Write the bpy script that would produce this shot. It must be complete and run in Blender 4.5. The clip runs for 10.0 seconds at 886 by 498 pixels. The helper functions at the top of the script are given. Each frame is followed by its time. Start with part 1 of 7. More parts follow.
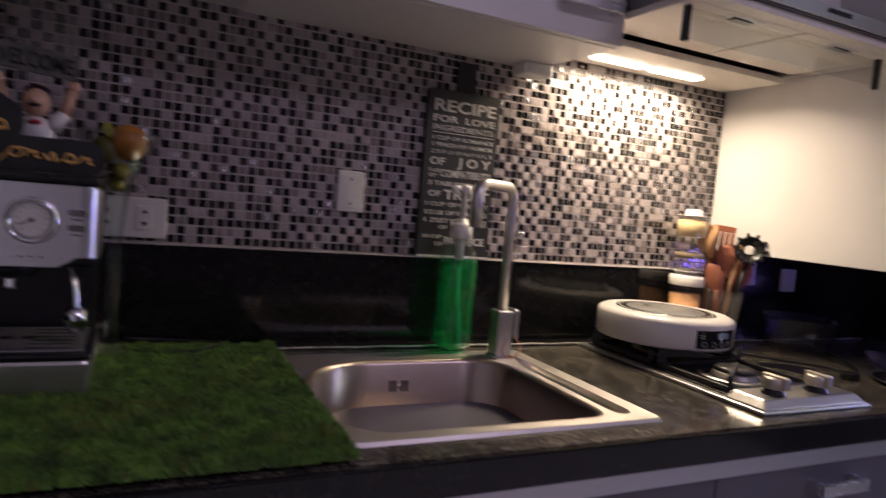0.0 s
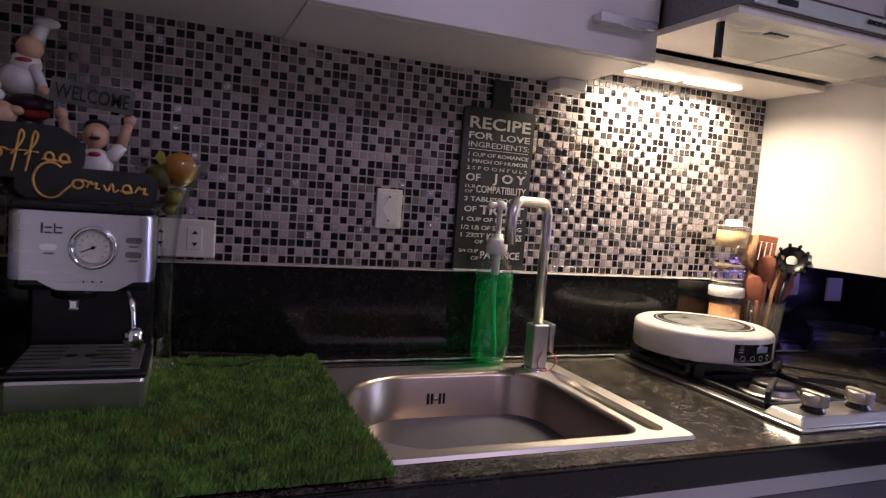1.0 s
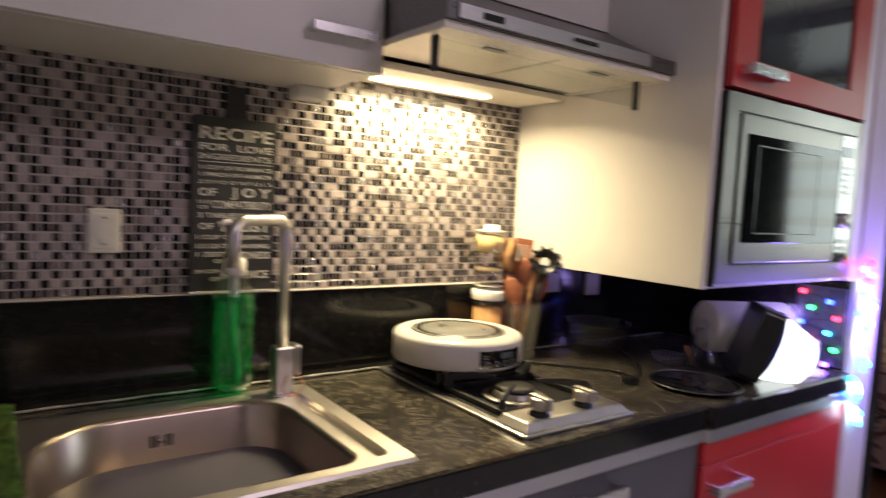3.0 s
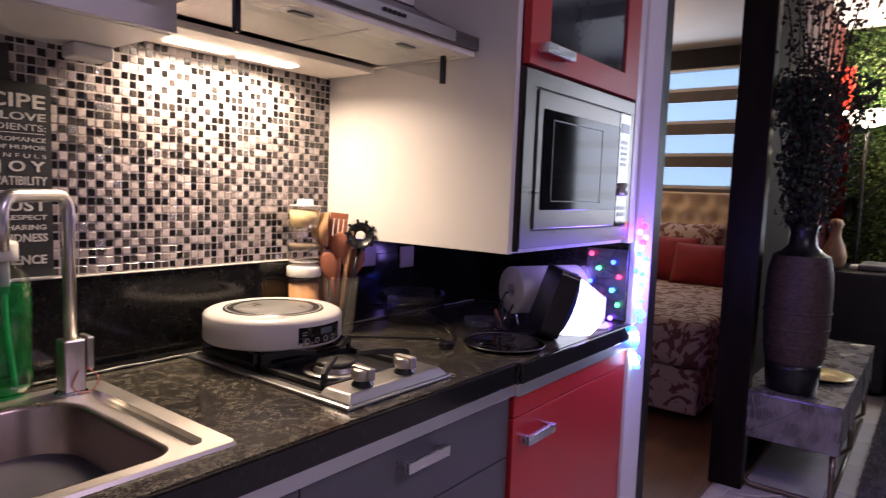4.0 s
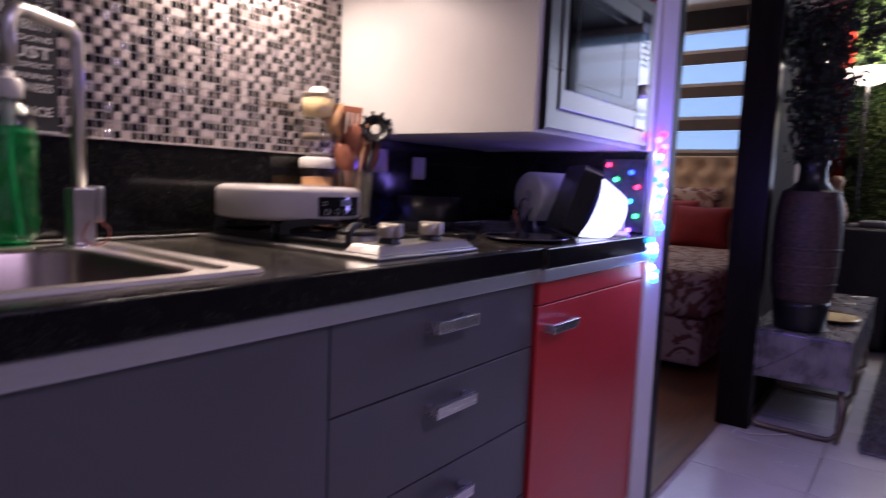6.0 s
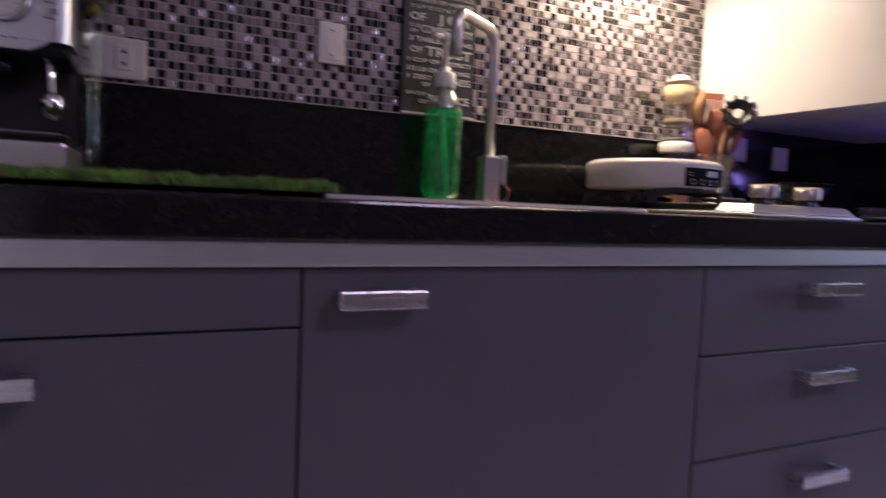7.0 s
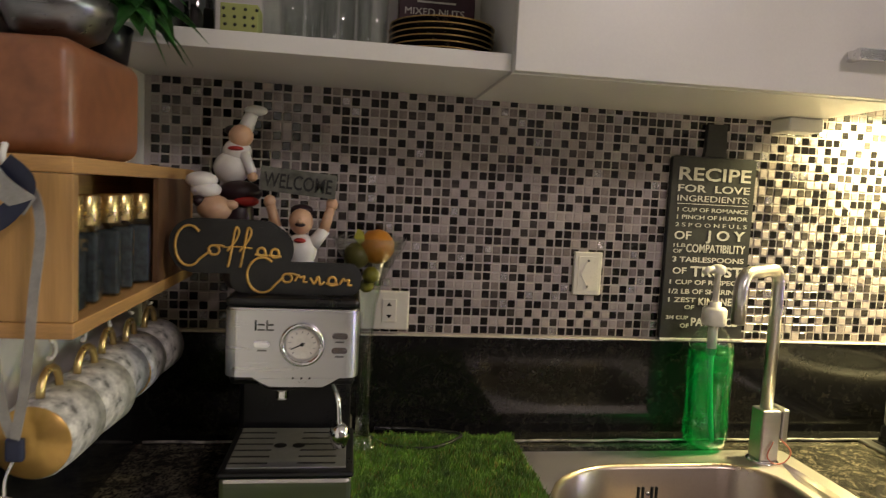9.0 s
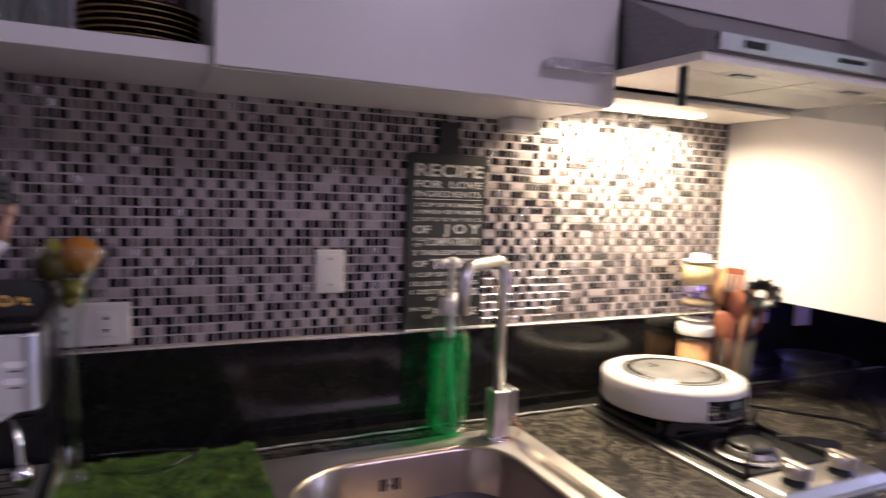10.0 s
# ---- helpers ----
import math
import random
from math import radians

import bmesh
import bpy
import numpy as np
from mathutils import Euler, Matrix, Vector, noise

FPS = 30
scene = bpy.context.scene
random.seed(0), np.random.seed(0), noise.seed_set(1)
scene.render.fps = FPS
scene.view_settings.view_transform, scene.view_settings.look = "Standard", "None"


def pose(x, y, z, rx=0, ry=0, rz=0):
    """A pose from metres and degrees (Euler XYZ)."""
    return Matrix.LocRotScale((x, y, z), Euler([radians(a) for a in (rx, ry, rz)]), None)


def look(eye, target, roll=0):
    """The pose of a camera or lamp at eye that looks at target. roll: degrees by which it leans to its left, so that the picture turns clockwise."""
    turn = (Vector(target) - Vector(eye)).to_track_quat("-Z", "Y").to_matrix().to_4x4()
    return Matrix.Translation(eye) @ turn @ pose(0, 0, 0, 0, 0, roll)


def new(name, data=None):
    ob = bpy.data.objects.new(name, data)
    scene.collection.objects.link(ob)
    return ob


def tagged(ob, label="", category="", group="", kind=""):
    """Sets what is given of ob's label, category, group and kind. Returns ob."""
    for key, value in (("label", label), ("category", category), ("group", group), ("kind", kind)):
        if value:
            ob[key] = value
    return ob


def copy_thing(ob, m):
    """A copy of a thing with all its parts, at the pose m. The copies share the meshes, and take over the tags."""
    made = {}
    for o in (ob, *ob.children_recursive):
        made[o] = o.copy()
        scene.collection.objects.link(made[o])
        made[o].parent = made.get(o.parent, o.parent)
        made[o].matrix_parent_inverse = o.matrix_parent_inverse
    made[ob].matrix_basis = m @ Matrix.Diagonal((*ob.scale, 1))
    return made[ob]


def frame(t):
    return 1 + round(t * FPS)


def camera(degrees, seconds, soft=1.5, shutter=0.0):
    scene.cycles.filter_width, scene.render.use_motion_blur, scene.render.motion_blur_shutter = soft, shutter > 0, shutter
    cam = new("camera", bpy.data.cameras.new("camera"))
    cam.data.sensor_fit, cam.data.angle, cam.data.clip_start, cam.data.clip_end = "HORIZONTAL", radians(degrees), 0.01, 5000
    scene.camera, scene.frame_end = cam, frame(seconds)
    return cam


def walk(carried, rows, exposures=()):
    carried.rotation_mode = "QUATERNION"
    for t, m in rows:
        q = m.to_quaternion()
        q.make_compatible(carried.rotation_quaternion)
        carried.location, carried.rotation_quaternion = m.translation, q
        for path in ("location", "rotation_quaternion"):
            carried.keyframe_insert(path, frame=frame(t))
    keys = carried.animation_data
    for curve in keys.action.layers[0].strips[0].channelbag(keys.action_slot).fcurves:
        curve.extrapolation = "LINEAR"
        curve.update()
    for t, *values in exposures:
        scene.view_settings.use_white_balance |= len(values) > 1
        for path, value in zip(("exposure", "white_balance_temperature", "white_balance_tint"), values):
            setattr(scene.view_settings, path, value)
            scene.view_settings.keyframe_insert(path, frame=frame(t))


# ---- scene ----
cam = camera(69.1, 10.0, soft=1.15, shutter=0.5)
PATH = [
    (0, (-0.356, -1.249, 1.206), (0.509, 0.549, 1.064), 5.1),
    (0.2, (-0.39, -1.244, 1.233), (0.412, 0.581, 1.074), 5.3),
    (0.5, (-0.388, -1.272, 1.231), (0.351, 0.58, 1.085), 4.8),
    (1, (-0.358, -1.279, 1.241), (0.386, 0.571, 1.087), 4.4),
    (1.5, (-0.327, -1.277, 1.278), (0.429, 0.568, 1.125), 4.2),
    (2, (-0.289, -1.304, 1.287), (0.478, 0.542, 1.213), 3.4),
    (2.5, (-0.22, -1.345, 1.328), (0.583, 0.481, 1.184), 3.5),
    (2.7, (-0.187, -1.346, 1.324), (0.731, 0.424, 1.172), 3.2),
    (3, (-0.153, -1.32, 1.296), (1.01, 0.3, 1.151), 2.9),
    (3.2, (-0.15, -1.316, 1.292), (1.154, 0.191, 1.122), 2.7),
    (4.3, (-0.154, -1.308, 1.272), (1.474, -0.158, 1.11), 1.8),
    (4.5, (-0.156, -1.312, 1.269), (1.506, -0.208, 1.115), 1.6),
    (5, (-0.151, -1.328, 1.255), (1.569, -0.32, 1.088), 1.4),
    (5.2, (-0.138, -1.303, 1.213), (1.59, -0.311, 1.042), 1.4),
    (6.3, (-0.203, -1.236, 0.968), (1.237, 0.138, 0.788), 2.3),
    (6.5, (-0.246, -1.257, 0.922), (1.034, 0.273, 0.788), 2.2),
    (6.8, (-0.297, -1.286, 0.884), (0.702, 0.442, 0.749), 2.6),
    (7, (-0.317, -1.287, 0.905), (0.54, 0.515, 0.764), 2.5),
    (7.5, (-0.354, -1.28, 1.0), (0.199, 0.636, 0.854), 3.1),
    (8, (-0.403, -1.207, 1.2), (-0.07, 0.758, 1.026), 3.3),
    (8.5, (-0.456, -1.182, 1.313), (-0.178, 0.792, 1.161), 3.3),
    (9, (-0.413, -1.158, 1.35), (-0.132, 0.814, 1.176), 2.9),
    (9.5, (-0.389, -1.136, 1.382), (0.14, 0.785, 1.212), 3.0),
    (9.7, (-0.327, -1.16, 1.386), (0.274, 0.738, 1.196), 1.8),
    (10, (-0.287, -1.169, 1.374), (0.558, 0.634, 1.187), 2.2),
]
walk(cam, [(t, look(eye, target, roll)) for t, eye, target, roll in PATH], exposures=[
    (0.0, -0.25, 6600, 12), (1.0, 0.10, 6450, 11), (2.0, 0.2, 6350, 11), (2.35, 0.15, 7100, 4), (3.2, 0.25, 8100, -4), (4.3, -0.08, 6400, 24), (5.2, -0.08, 6300, 24), (6.3, -0.38, 5900, 29),
    (6.8, -0.12, 6100, 24), (7.2, 0.2, 6900, 12), (7.6, 0.45, 8700, -5), (8.1, 0.87, 9900, -20), (8.6, 1.05, 9900, -20), (9.5, 1.08, 9700, -20), (9.7, 0.7, 6700, 10), (10.0, 0.6, 6500, 10)])

# world, exposure and large lights
world = bpy.data.worlds.new("world")
scene.world = world
world.use_nodes = True
world.node_tree.nodes["Background"].inputs[0].default_value = (0.10, 0.16, 0.28, 1)
world.node_tree.nodes["Background"].inputs[1].default_value = 0.15


def area(name, m, sx, sy, watts, colour, spread=180):
    l = bpy.data.lights.new(name, "AREA")
    l.shape, l.size, l.size_y, l.energy, l.color, l.spread = "RECTANGLE", sx, sy, watts, colour, radians(spread)
    ob = new(name, l)
    ob.matrix_world = m
    return ob


def bulb(name, place, watts, colour, radius=0.03):
    l = bpy.data.lights.new(name, "POINT")
    l.energy, l.color, l.shadow_soft_size = watts, colour, radius
    ob = new(name, l)
    ob.location = place
    return ob


WARM = (1.0, 0.83, 0.61)
area("hood_lamp_light", pose(0.604, -0.080, 1.550), 0.14, 0.040, 3.7, WARM, 160)
area("hood_lamp_light", pose(0.771, -0.080, 1.550), 0.14, 0.040, 3.7, WARM, 160)
# violet-white fill added behind the camera; no fixture stands there
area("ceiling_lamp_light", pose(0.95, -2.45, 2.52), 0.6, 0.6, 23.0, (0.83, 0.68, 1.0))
area("east_window_light", pose(5.60, -2.08, 1.7, 0, 90, 0), 1.3, 1.3, 32, (0.75, 0.85, 1.0))
bulb("led_string_light", (1.76, -0.72, 1.05), 7.5, (0.20, 0.12, 1.0), 0.05)
bulb("led_string_light", (1.64, -0.42, 1.03), 0.6, (0.35, 0.25, 1.0), 0.03)
bulb("night_lamp_light", (1.54, -0.70, 0.965), 1.2, (0.42, 0.36, 1.0), 0.04)
bulb("floor_lamp_light", (5.36, -0.83, 2.05), 34, (1.0, 0.92, 0.72), 0.08)
bulb("reading_lamp_light", (5.34, -1.30, 1.62), 12, (1.0, 0.86, 0.55), 0.04)
area("bedroom_window_light", pose(5.55, 0.65, 1.7, 0, 90, 0), 1.3, 1.3, 10, (0.75, 0.87, 1.0))
bulb("bedroom_lamp_light", (4.5, 1.1, 2.2), 20, (1.0, 0.74, 0.48), 0.08)

# ---- helpers of this scene ----
MATS = {}


def material(name, colour, rough=0.5, metal=0.0, vary=0.12, scale=12.0, bump=0.0, bump_scale=80.0, dark=None, coat=0.0, spec=0.5, ior=1.45, sheen=0.0, stretch=(1, 1, 1), trans=0.0, emit=None, power=0.0, alpha=1.0):
    """A surface with two scales of variation in colour and gloss, and fine relief."""
    if name in MATS:
        return MATS[name]
    m = bpy.data.materials.new(name)
    m.use_nodes = True
    t = m.node_tree
    b = t.nodes["Principled BSDF"]
    N = t.nodes.new
    co = N("ShaderNodeTexCoord")
    mp = N("ShaderNodeMapping")
    mp.inputs["Scale"].default_value = stretch
    t.links.new(co.outputs["Object"], mp.inputs[0])
    n1 = N("ShaderNodeTexNoise")
    n1.inputs["Scale"].default_value, n1.inputs["Detail"].default_value = scale, 6
    n2 = N("ShaderNodeTexNoise")
    n2.inputs["Scale"].default_value, n2.inputs["Detail"].default_value = bump_scale, 4
    for n in (n1, n2):
        t.links.new(mp.outputs[0], n.inputs["Vector"])
    r = N("ShaderNodeValToRGB")
    d = dark or tuple(c * (1 - 2.2 * vary) for c in colour)
    li = tuple(min(1, c * (1 + vary)) for c in colour)
    r.color_ramp.elements[0].position, r.color_ramp.elements[1].position = 0.32, 0.68
    r.color_ramp.elements[0].color, r.color_ramp.elements[1].color = (*d, 1), (*li, 1)
    mx = N("ShaderNodeMath")
    mx.operation = "MULTIPLY_ADD"
    mx.inputs[1].default_value = 0.3
    sc = N("ShaderNodeMath")
    sc.operation = "MULTIPLY"
    sc.inputs[1].default_value = 0.7
    t.links.new(n1.outputs["Fac"], sc.inputs[0])
    t.links.new(n2.outputs["Fac"], mx.inputs[0])
    t.links.new(sc.outputs[0], mx.inputs[2])
    t.links.new(mx.outputs[0], r.inputs[0])
    t.links.new(r.outputs[0], b.inputs["Base Color"])
    rr = N("ShaderNodeMapRange")
    rr.inputs["To Min"].default_value, rr.inputs["To Max"].default_value = max(0, rough - 0.35 * min(rough, 0.3)), min(1, rough + 0.35 * min(rough, 0.3))
    t.links.new(mx.outputs[0], rr.inputs[0])
    t.links.new(rr.outputs[0], b.inputs["Roughness"])
    b.inputs["Metallic"].default_value = metal
    b.inputs["Specular IOR Level"].default_value = spec
    b.inputs["IOR"].default_value = ior
    b.inputs["Coat Weight"].default_value = coat
    b.inputs["Coat Roughness"].default_value = 0.06
    b.inputs["Sheen Weight"].default_value = sheen
    b.inputs["Transmission Weight"].default_value = trans
    b.inputs["Alpha"].default_value = alpha
    if emit:
        b.inputs["Emission Color"].default_value = (*emit, 1)
        b.inputs["Emission Strength"].default_value = power
    if bump:
        bp = N("ShaderNodeBump")
        bp.inputs["Strength"].default_value, bp.inputs["Distance"].default_value = bump, 0.002
        t.links.new(n2.outputs["Fac"], bp.inputs["Height"])
        t.links.new(bp.outputs[0], b.inputs["Normal"])
    MATS[name] = m
    return m


def box(bm, x0, x1, y0, y1, z0, z1, bevel=0.0, seg=2, turn=None):
    """Adds a box, with rounded edges where bevel is given."""
    r = bmesh.ops.create_cube(bm, size=1)
    vs = r["verts"]
    for v in vs:
        v.co = Vector(((x0 + x1) / 2 + v.co.x * (x1 - x0), (y0 + y1) / 2 + v.co.y * (y1 - y0), (z0 + z1) / 2 + v.co.z * (z1 - z0)))
    if turn:
        bmesh.ops.transform(bm, matrix=turn, verts=vs)
    if bevel:
        es = list({e for v in vs for e in v.link_edges})
        bmesh.ops.bevel(bm, geom=es, offset=bevel, segments=seg, profile=0.5, affect="EDGES")
    return bm


def boxes(*rows, bevel=0.0, seg=2):
    bm = bmesh.new()
    for r in rows:
        box(bm, *r, bevel=bevel, seg=seg)
    return bm


def lathe(profile, centre=(0, 0, 0), steps=32, turn=None, squash=1.0, bm=None):
    """A turned body from rows of (radius, height)."""
    bm = bm or bmesh.new()
    rings, made = [], []
    for r, z in profile:
        if r < 1e-6:
            ring = [bm.verts.new((0, 0, z))]
        else:
            ring = [bm.verts.new((r * math.cos(2 * math.pi * k / steps), squash * r * math.sin(2 * math.pi * k / steps), z)) for k in range(steps)]
        rings.append(ring)
        made += ring
    for a, b in zip(rings, rings[1:]):
        for k in range(steps):
            q = (k + 1) % steps
            if len(a) == 1 and len(b) > 1:
                f = bm.faces.new((a[0], b[q], b[k]))
            elif len(b) == 1 and len(a) > 1:
                f = bm.faces.new((a[k], a[q], b[0]))
            elif len(a) > 1:
                f = bm.faces.new((a[k], a[q], b[q], b[k]))
            f.smooth = True
    m = Matrix.Translation(centre) @ (turn or Matrix())
    bmesh.ops.transform(bm, matrix=m, verts=made)
    return bm


def tube(points, radius, steps=10, bm=None, closed=False, ends=None):
    """A round bar along points; ends gives a second radius for a taper."""
    bm = bm or bmesh.new()
    P = [Vector(p) for p in points]
    rings, side = [], None
    n = len(P)
    for i, p in enumerate(P):
        d = (P[(i + 1) % n] - P[i - 1]) if closed else (P[min(i + 1, n - 1)] - P[max(i - 1, 0)])
        d.normalize()
        if side is None:
            side = d.orthogonal().normalized()
        side = (side - d * side.dot(d)).normalized()
        up = d.cross(side)
        r = radius if ends is None else radius + (ends - radius) * i / max(1, n - 1)
        rings.append([bm.verts.new(p + r * (math.cos(2 * math.pi * k / steps) * side + math.sin(2 * math.pi * k / steps) * up)) for k in range(steps)])
    pairs = list(zip(rings, rings[1:])) + ([(rings[-1], rings[0])] if closed else [])
    for a, b in pairs:
        for k in range(steps):
            f = bm.faces.new((a[k], a[(k + 1) % steps], b[(k + 1) % steps], b[k]))
            f.smooth = True
    if not closed:
        bm.faces.new(rings[0][::-1])
        bm.faces.new(rings[-1])
    return bm


def curve(points, n=8):
    """A smooth line through points (Catmull-Rom)."""
    P = [Vector(p) for p in points]
    P = [2 * P[0] - P[1]] + P + [2 * P[-1] - P[-2]]
    out = []
    for a, b, c, d in zip(P, P[1:], P[2:], P[3:]):
        for k in range(n):
            t = k / n
            out.append(0.5 * (2 * b + (c - a) * t + (2 * a - 5 * b + 4 * c - d) * t * t + (3 * b - a - 3 * c + d) * t ** 3))
    return out + [P[-2]]


def plate(outline, depth, bm=None, m=None, bevel=0.0):
    """A flat body: an outline of (x, y) drawn up by depth in z, moved by m."""
    bm = bm or bmesh.new()
    lo = [bm.verts.new((x, y, 0)) for x, y in outline]
    hi = [bm.verts.new((x, y, depth)) for x, y in outline]
    f = [bm.faces.new(lo[::-1]), bm.faces.new(hi)]
    k = len(lo)
    for i in range(k):
        f.append(bm.faces.new((lo[i], lo[(i + 1) % k], hi[(i + 1) % k], hi[i])))
    if m:
        bmesh.ops.transform(bm, matrix=m, verts=lo + hi)
    if bevel:
        bmesh.ops.bevel(bm, geom=list({e for v in hi for e in v.link_edges if e.verts[0] in hi and e.verts[1] in hi}), offset=bevel, segments=2, affect="EDGES")
    return bm


def rounded(x0, x1, y0, y1, r, n=6):
    """The outline of a rectangle with round corners."""
    out = []
    for cx, cy, a in ((x1 - r, y0 + r, -90), (x1 - r, y1 - r, 0), (x0 + r, y1 - r, 90), (x0 + r, y0 + r, 180)):
        out += [(cx + r * math.cos(radians(a + 90 * k / n)), cy + r * math.sin(radians(a + 90 * k / n))) for k in range(n + 1)]
    return out


def mesh_of(name, bm, mats):
    me = bpy.data.meshes.new(name)
    bmesh.ops.recalc_face_normals(bm, faces=bm.faces)
    bm.to_mesh(me)
    bm.free()
    for m in mats if isinstance(mats, (list, tuple)) else [mats]:
        me.materials.append(m)
    return me


def hang(ob, parent):
    ob.parent = parent
    base = parent.matrix_basis if not parent.parent else parent.parent.matrix_basis @ parent.matrix_parent_inverse @ parent.matrix_basis
    if parent.parent:
        base = parent.parent.matrix_basis @ parent.matrix_parent_inverse @ parent.matrix_basis
    ob.matrix_parent_inverse = base.inverted()
    return ob


def part(name, bm, mat, parent, label=""):
    ob = new(name, mesh_of(name, bm, mat))
    hang(ob, parent)
    return tagged(ob, label)


def thing(name, place, label, category, group=""):
    ob = new(name)
    ob.location = place
    ob.empty_display_size = 0.05
    return tagged(ob, label, category, group)


def solid(name, bm, mat, label="", category="", group="", kind=""):
    return tagged(new(name, mesh_of(name, bm, mat)), label, category, group, kind)


def text(name, words, size, m, mat, parent, width=None, bold=0.0, depth=0.0004, align="LEFT", shear=0.0):
    """Words in the built-in font as a mesh, scaled to a width where one is given."""
    c = bpy.data.curves.new(name, "FONT")
    c.body, c.size, c.extrude, c.offset, c.align_x, c.shear = words, size, depth, bold, align, shear
    c.resolution_u = 3
    tmp = bpy.data.objects.new(name, c)
    me = bpy.data.meshes.new_from_object(tmp)
    bpy.data.objects.remove(tmp)
    if width:
        xs = [v.co.x for v in me.vertices]
        k = width / (max(xs) - min(xs))
        for v in me.vertices:
            v.co.x = (v.co.x - min(xs)) * k
    me.transform(m)
    me.materials.append(mat)
    ob = new(name, me)
    return hang(ob, parent) if parent else ob


UP = Matrix.Rotation(radians(90), 4, "X")

# ---- materials ----
white_lacquer = material("white_lacquer", (0.68, 0.655, 0.63), 0.32, vary=0.03, scale=5, bump=0.02, bump_scale=300)
grey_laminate = material("grey_laminate", (0.088, 0.084, 0.098), 0.38, vary=0.05, scale=6, bump=0.03, bump_scale=300)
red_lacquer = material("red_lacquer", (0.45, 0.022, 0.025), 0.35, vary=0.06, scale=6, bump=0.03, bump_scale=250)
wall_paint = material("wall_paint", (0.68, 0.66, 0.64), 0.75, vary=0.05, scale=3, bump=0.1, bump_scale=120)
ceiling_paint = material("ceiling_paint", (0.78, 0.77, 0.75), 0.8, vary=0.03, scale=3, bump=0.05, bump_scale=120)
aluminium = material("aluminium", (0.62, 0.62, 0.63), 0.38, metal=1.0, vary=0.05, scale=30, bump=0.03, stretch=(1, 30, 30))
steel = material("brushed_steel", (0.66, 0.64, 0.61), 0.33, metal=1.0, vary=0.03, scale=14, bump=0.03, bump_scale=260, stretch=(1, 14, 14))
dark_steel = material("dark_steel", (0.22, 0.22, 0.225), 0.3, metal=1.0, vary=0.1, scale=14, bump=0.05, bump_scale=150, stretch=(1, 12, 12))
chrome = material("chrome", (0.78, 0.78, 0.80), 0.10, metal=1.0, vary=0.03)
satin = material("satin_steel", (0.72, 0.71, 0.72), 0.26, metal=1.0, vary=0.03, scale=20, bump=0.02, bump_scale=200, stretch=(1, 8, 8))
black_iron = material("black_iron", (0.012, 0.012, 0.013), 0.42, vary=0.2, bump=0.25, bump_scale=240)
black_plastic = material("black_plastic", (0.010, 0.010, 0.011), 0.30, vary=0.15, scale=10, bump=0.05, bump_scale=300)
black_glass = material("black_glass", (0.006, 0.006, 0.007), 0.05, vary=0.2, coat=0.6)
white_plastic = material("white_plastic", (0.74, 0.71, 0.65), 0.3, vary=0.03, bump=0.02, bump_scale=200)


def thin_clear(name, tint, gloss=0.05, milk=0.0):
    """Thin clear glass or plastic: see-through, with a clean sheen that grows at grazing angles."""
    m = bpy.data.materials.new(name)
    m.use_nodes = True
    t = m.node_tree
    see, shine, mix, fr, pw = (t.nodes.new("ShaderNode" + n) for n in ("BsdfTransparent", "BsdfGlossy", "MixShader", "LayerWeight", "Math"))
    see.inputs[0].default_value = (*tint, 1)
    shine.inputs["Roughness"].default_value = gloss
    fr.inputs["Blend"].default_value = 0.22
    pw.operation, pw.inputs[1].default_value, pw.inputs[2].default_value = "MULTIPLY_ADD", 0.55, 0.035
    t.links.new(fr.outputs["Facing"], pw.inputs[0])
    t.links.new(pw.outputs[0], mix.inputs[0])
    t.links.new(see.outputs[0], mix.inputs[1])
    t.links.new(shine.outputs[0], mix.inputs[2])
    t.links.new(mix.outputs[0], t.nodes["Material Output"].inputs[0])
    if milk:
        haze, both = t.nodes.new("ShaderNodeBsdfTranslucent"), t.nodes.new("ShaderNodeMixShader")
        haze.inputs[0].default_value = (0.8, 0.78, 0.74, 1)
        both.inputs[0].default_value = milk
        t.links.new(mix.outputs[0], both.inputs[1])
        t.links.new(haze.outputs[0], both.inputs[2])
        t.links.new(both.outputs[0], t.nodes["Material Output"].inputs[0])
    return m


glass = thin_clear("clear_glass", (0.93, 0.95, 0.94))
frosty = thin_clear("pot_plastic", (0.90, 0.89, 0.89), 0.12, 0.03)
rubber = material("rubber", (0.02, 0.02, 0.02), 0.7, vary=0.2)
grout = material("grout", (0.50, 0.45, 0.43), 0.85, vary=0.15, bump=0.3, bump_scale=300)
tile_stone = material("tile_stone", (0.42, 0.36, 0.355), 0.30, vary=0.12, scale=18, bump=0.05, bump_scale=400, dark=(0.29, 0.25, 0.25))
tile_grey = material("tile_grey", (0.27, 0.225, 0.22), 0.22, vary=0.2, scale=30, bump=0.08, bump_scale=300)
tile_black = material("tile_black", (0.010, 0.009, 0.010), 0.10, vary=0.3, scale=40, coat=0.4)
tile_smoke = material("tile_smoke", (0.055, 0.047, 0.046), 0.14, vary=0.4, scale=25, dark=(0.012, 0.010, 0.010), coat=0.5, stretch=(0.4, 1, 3))
tile_foil = material("tile_foil", (0.60, 0.57, 0.60), 0.2, metal=0.85, vary=0.2, scale=60, bump=0.8, bump_scale=260)


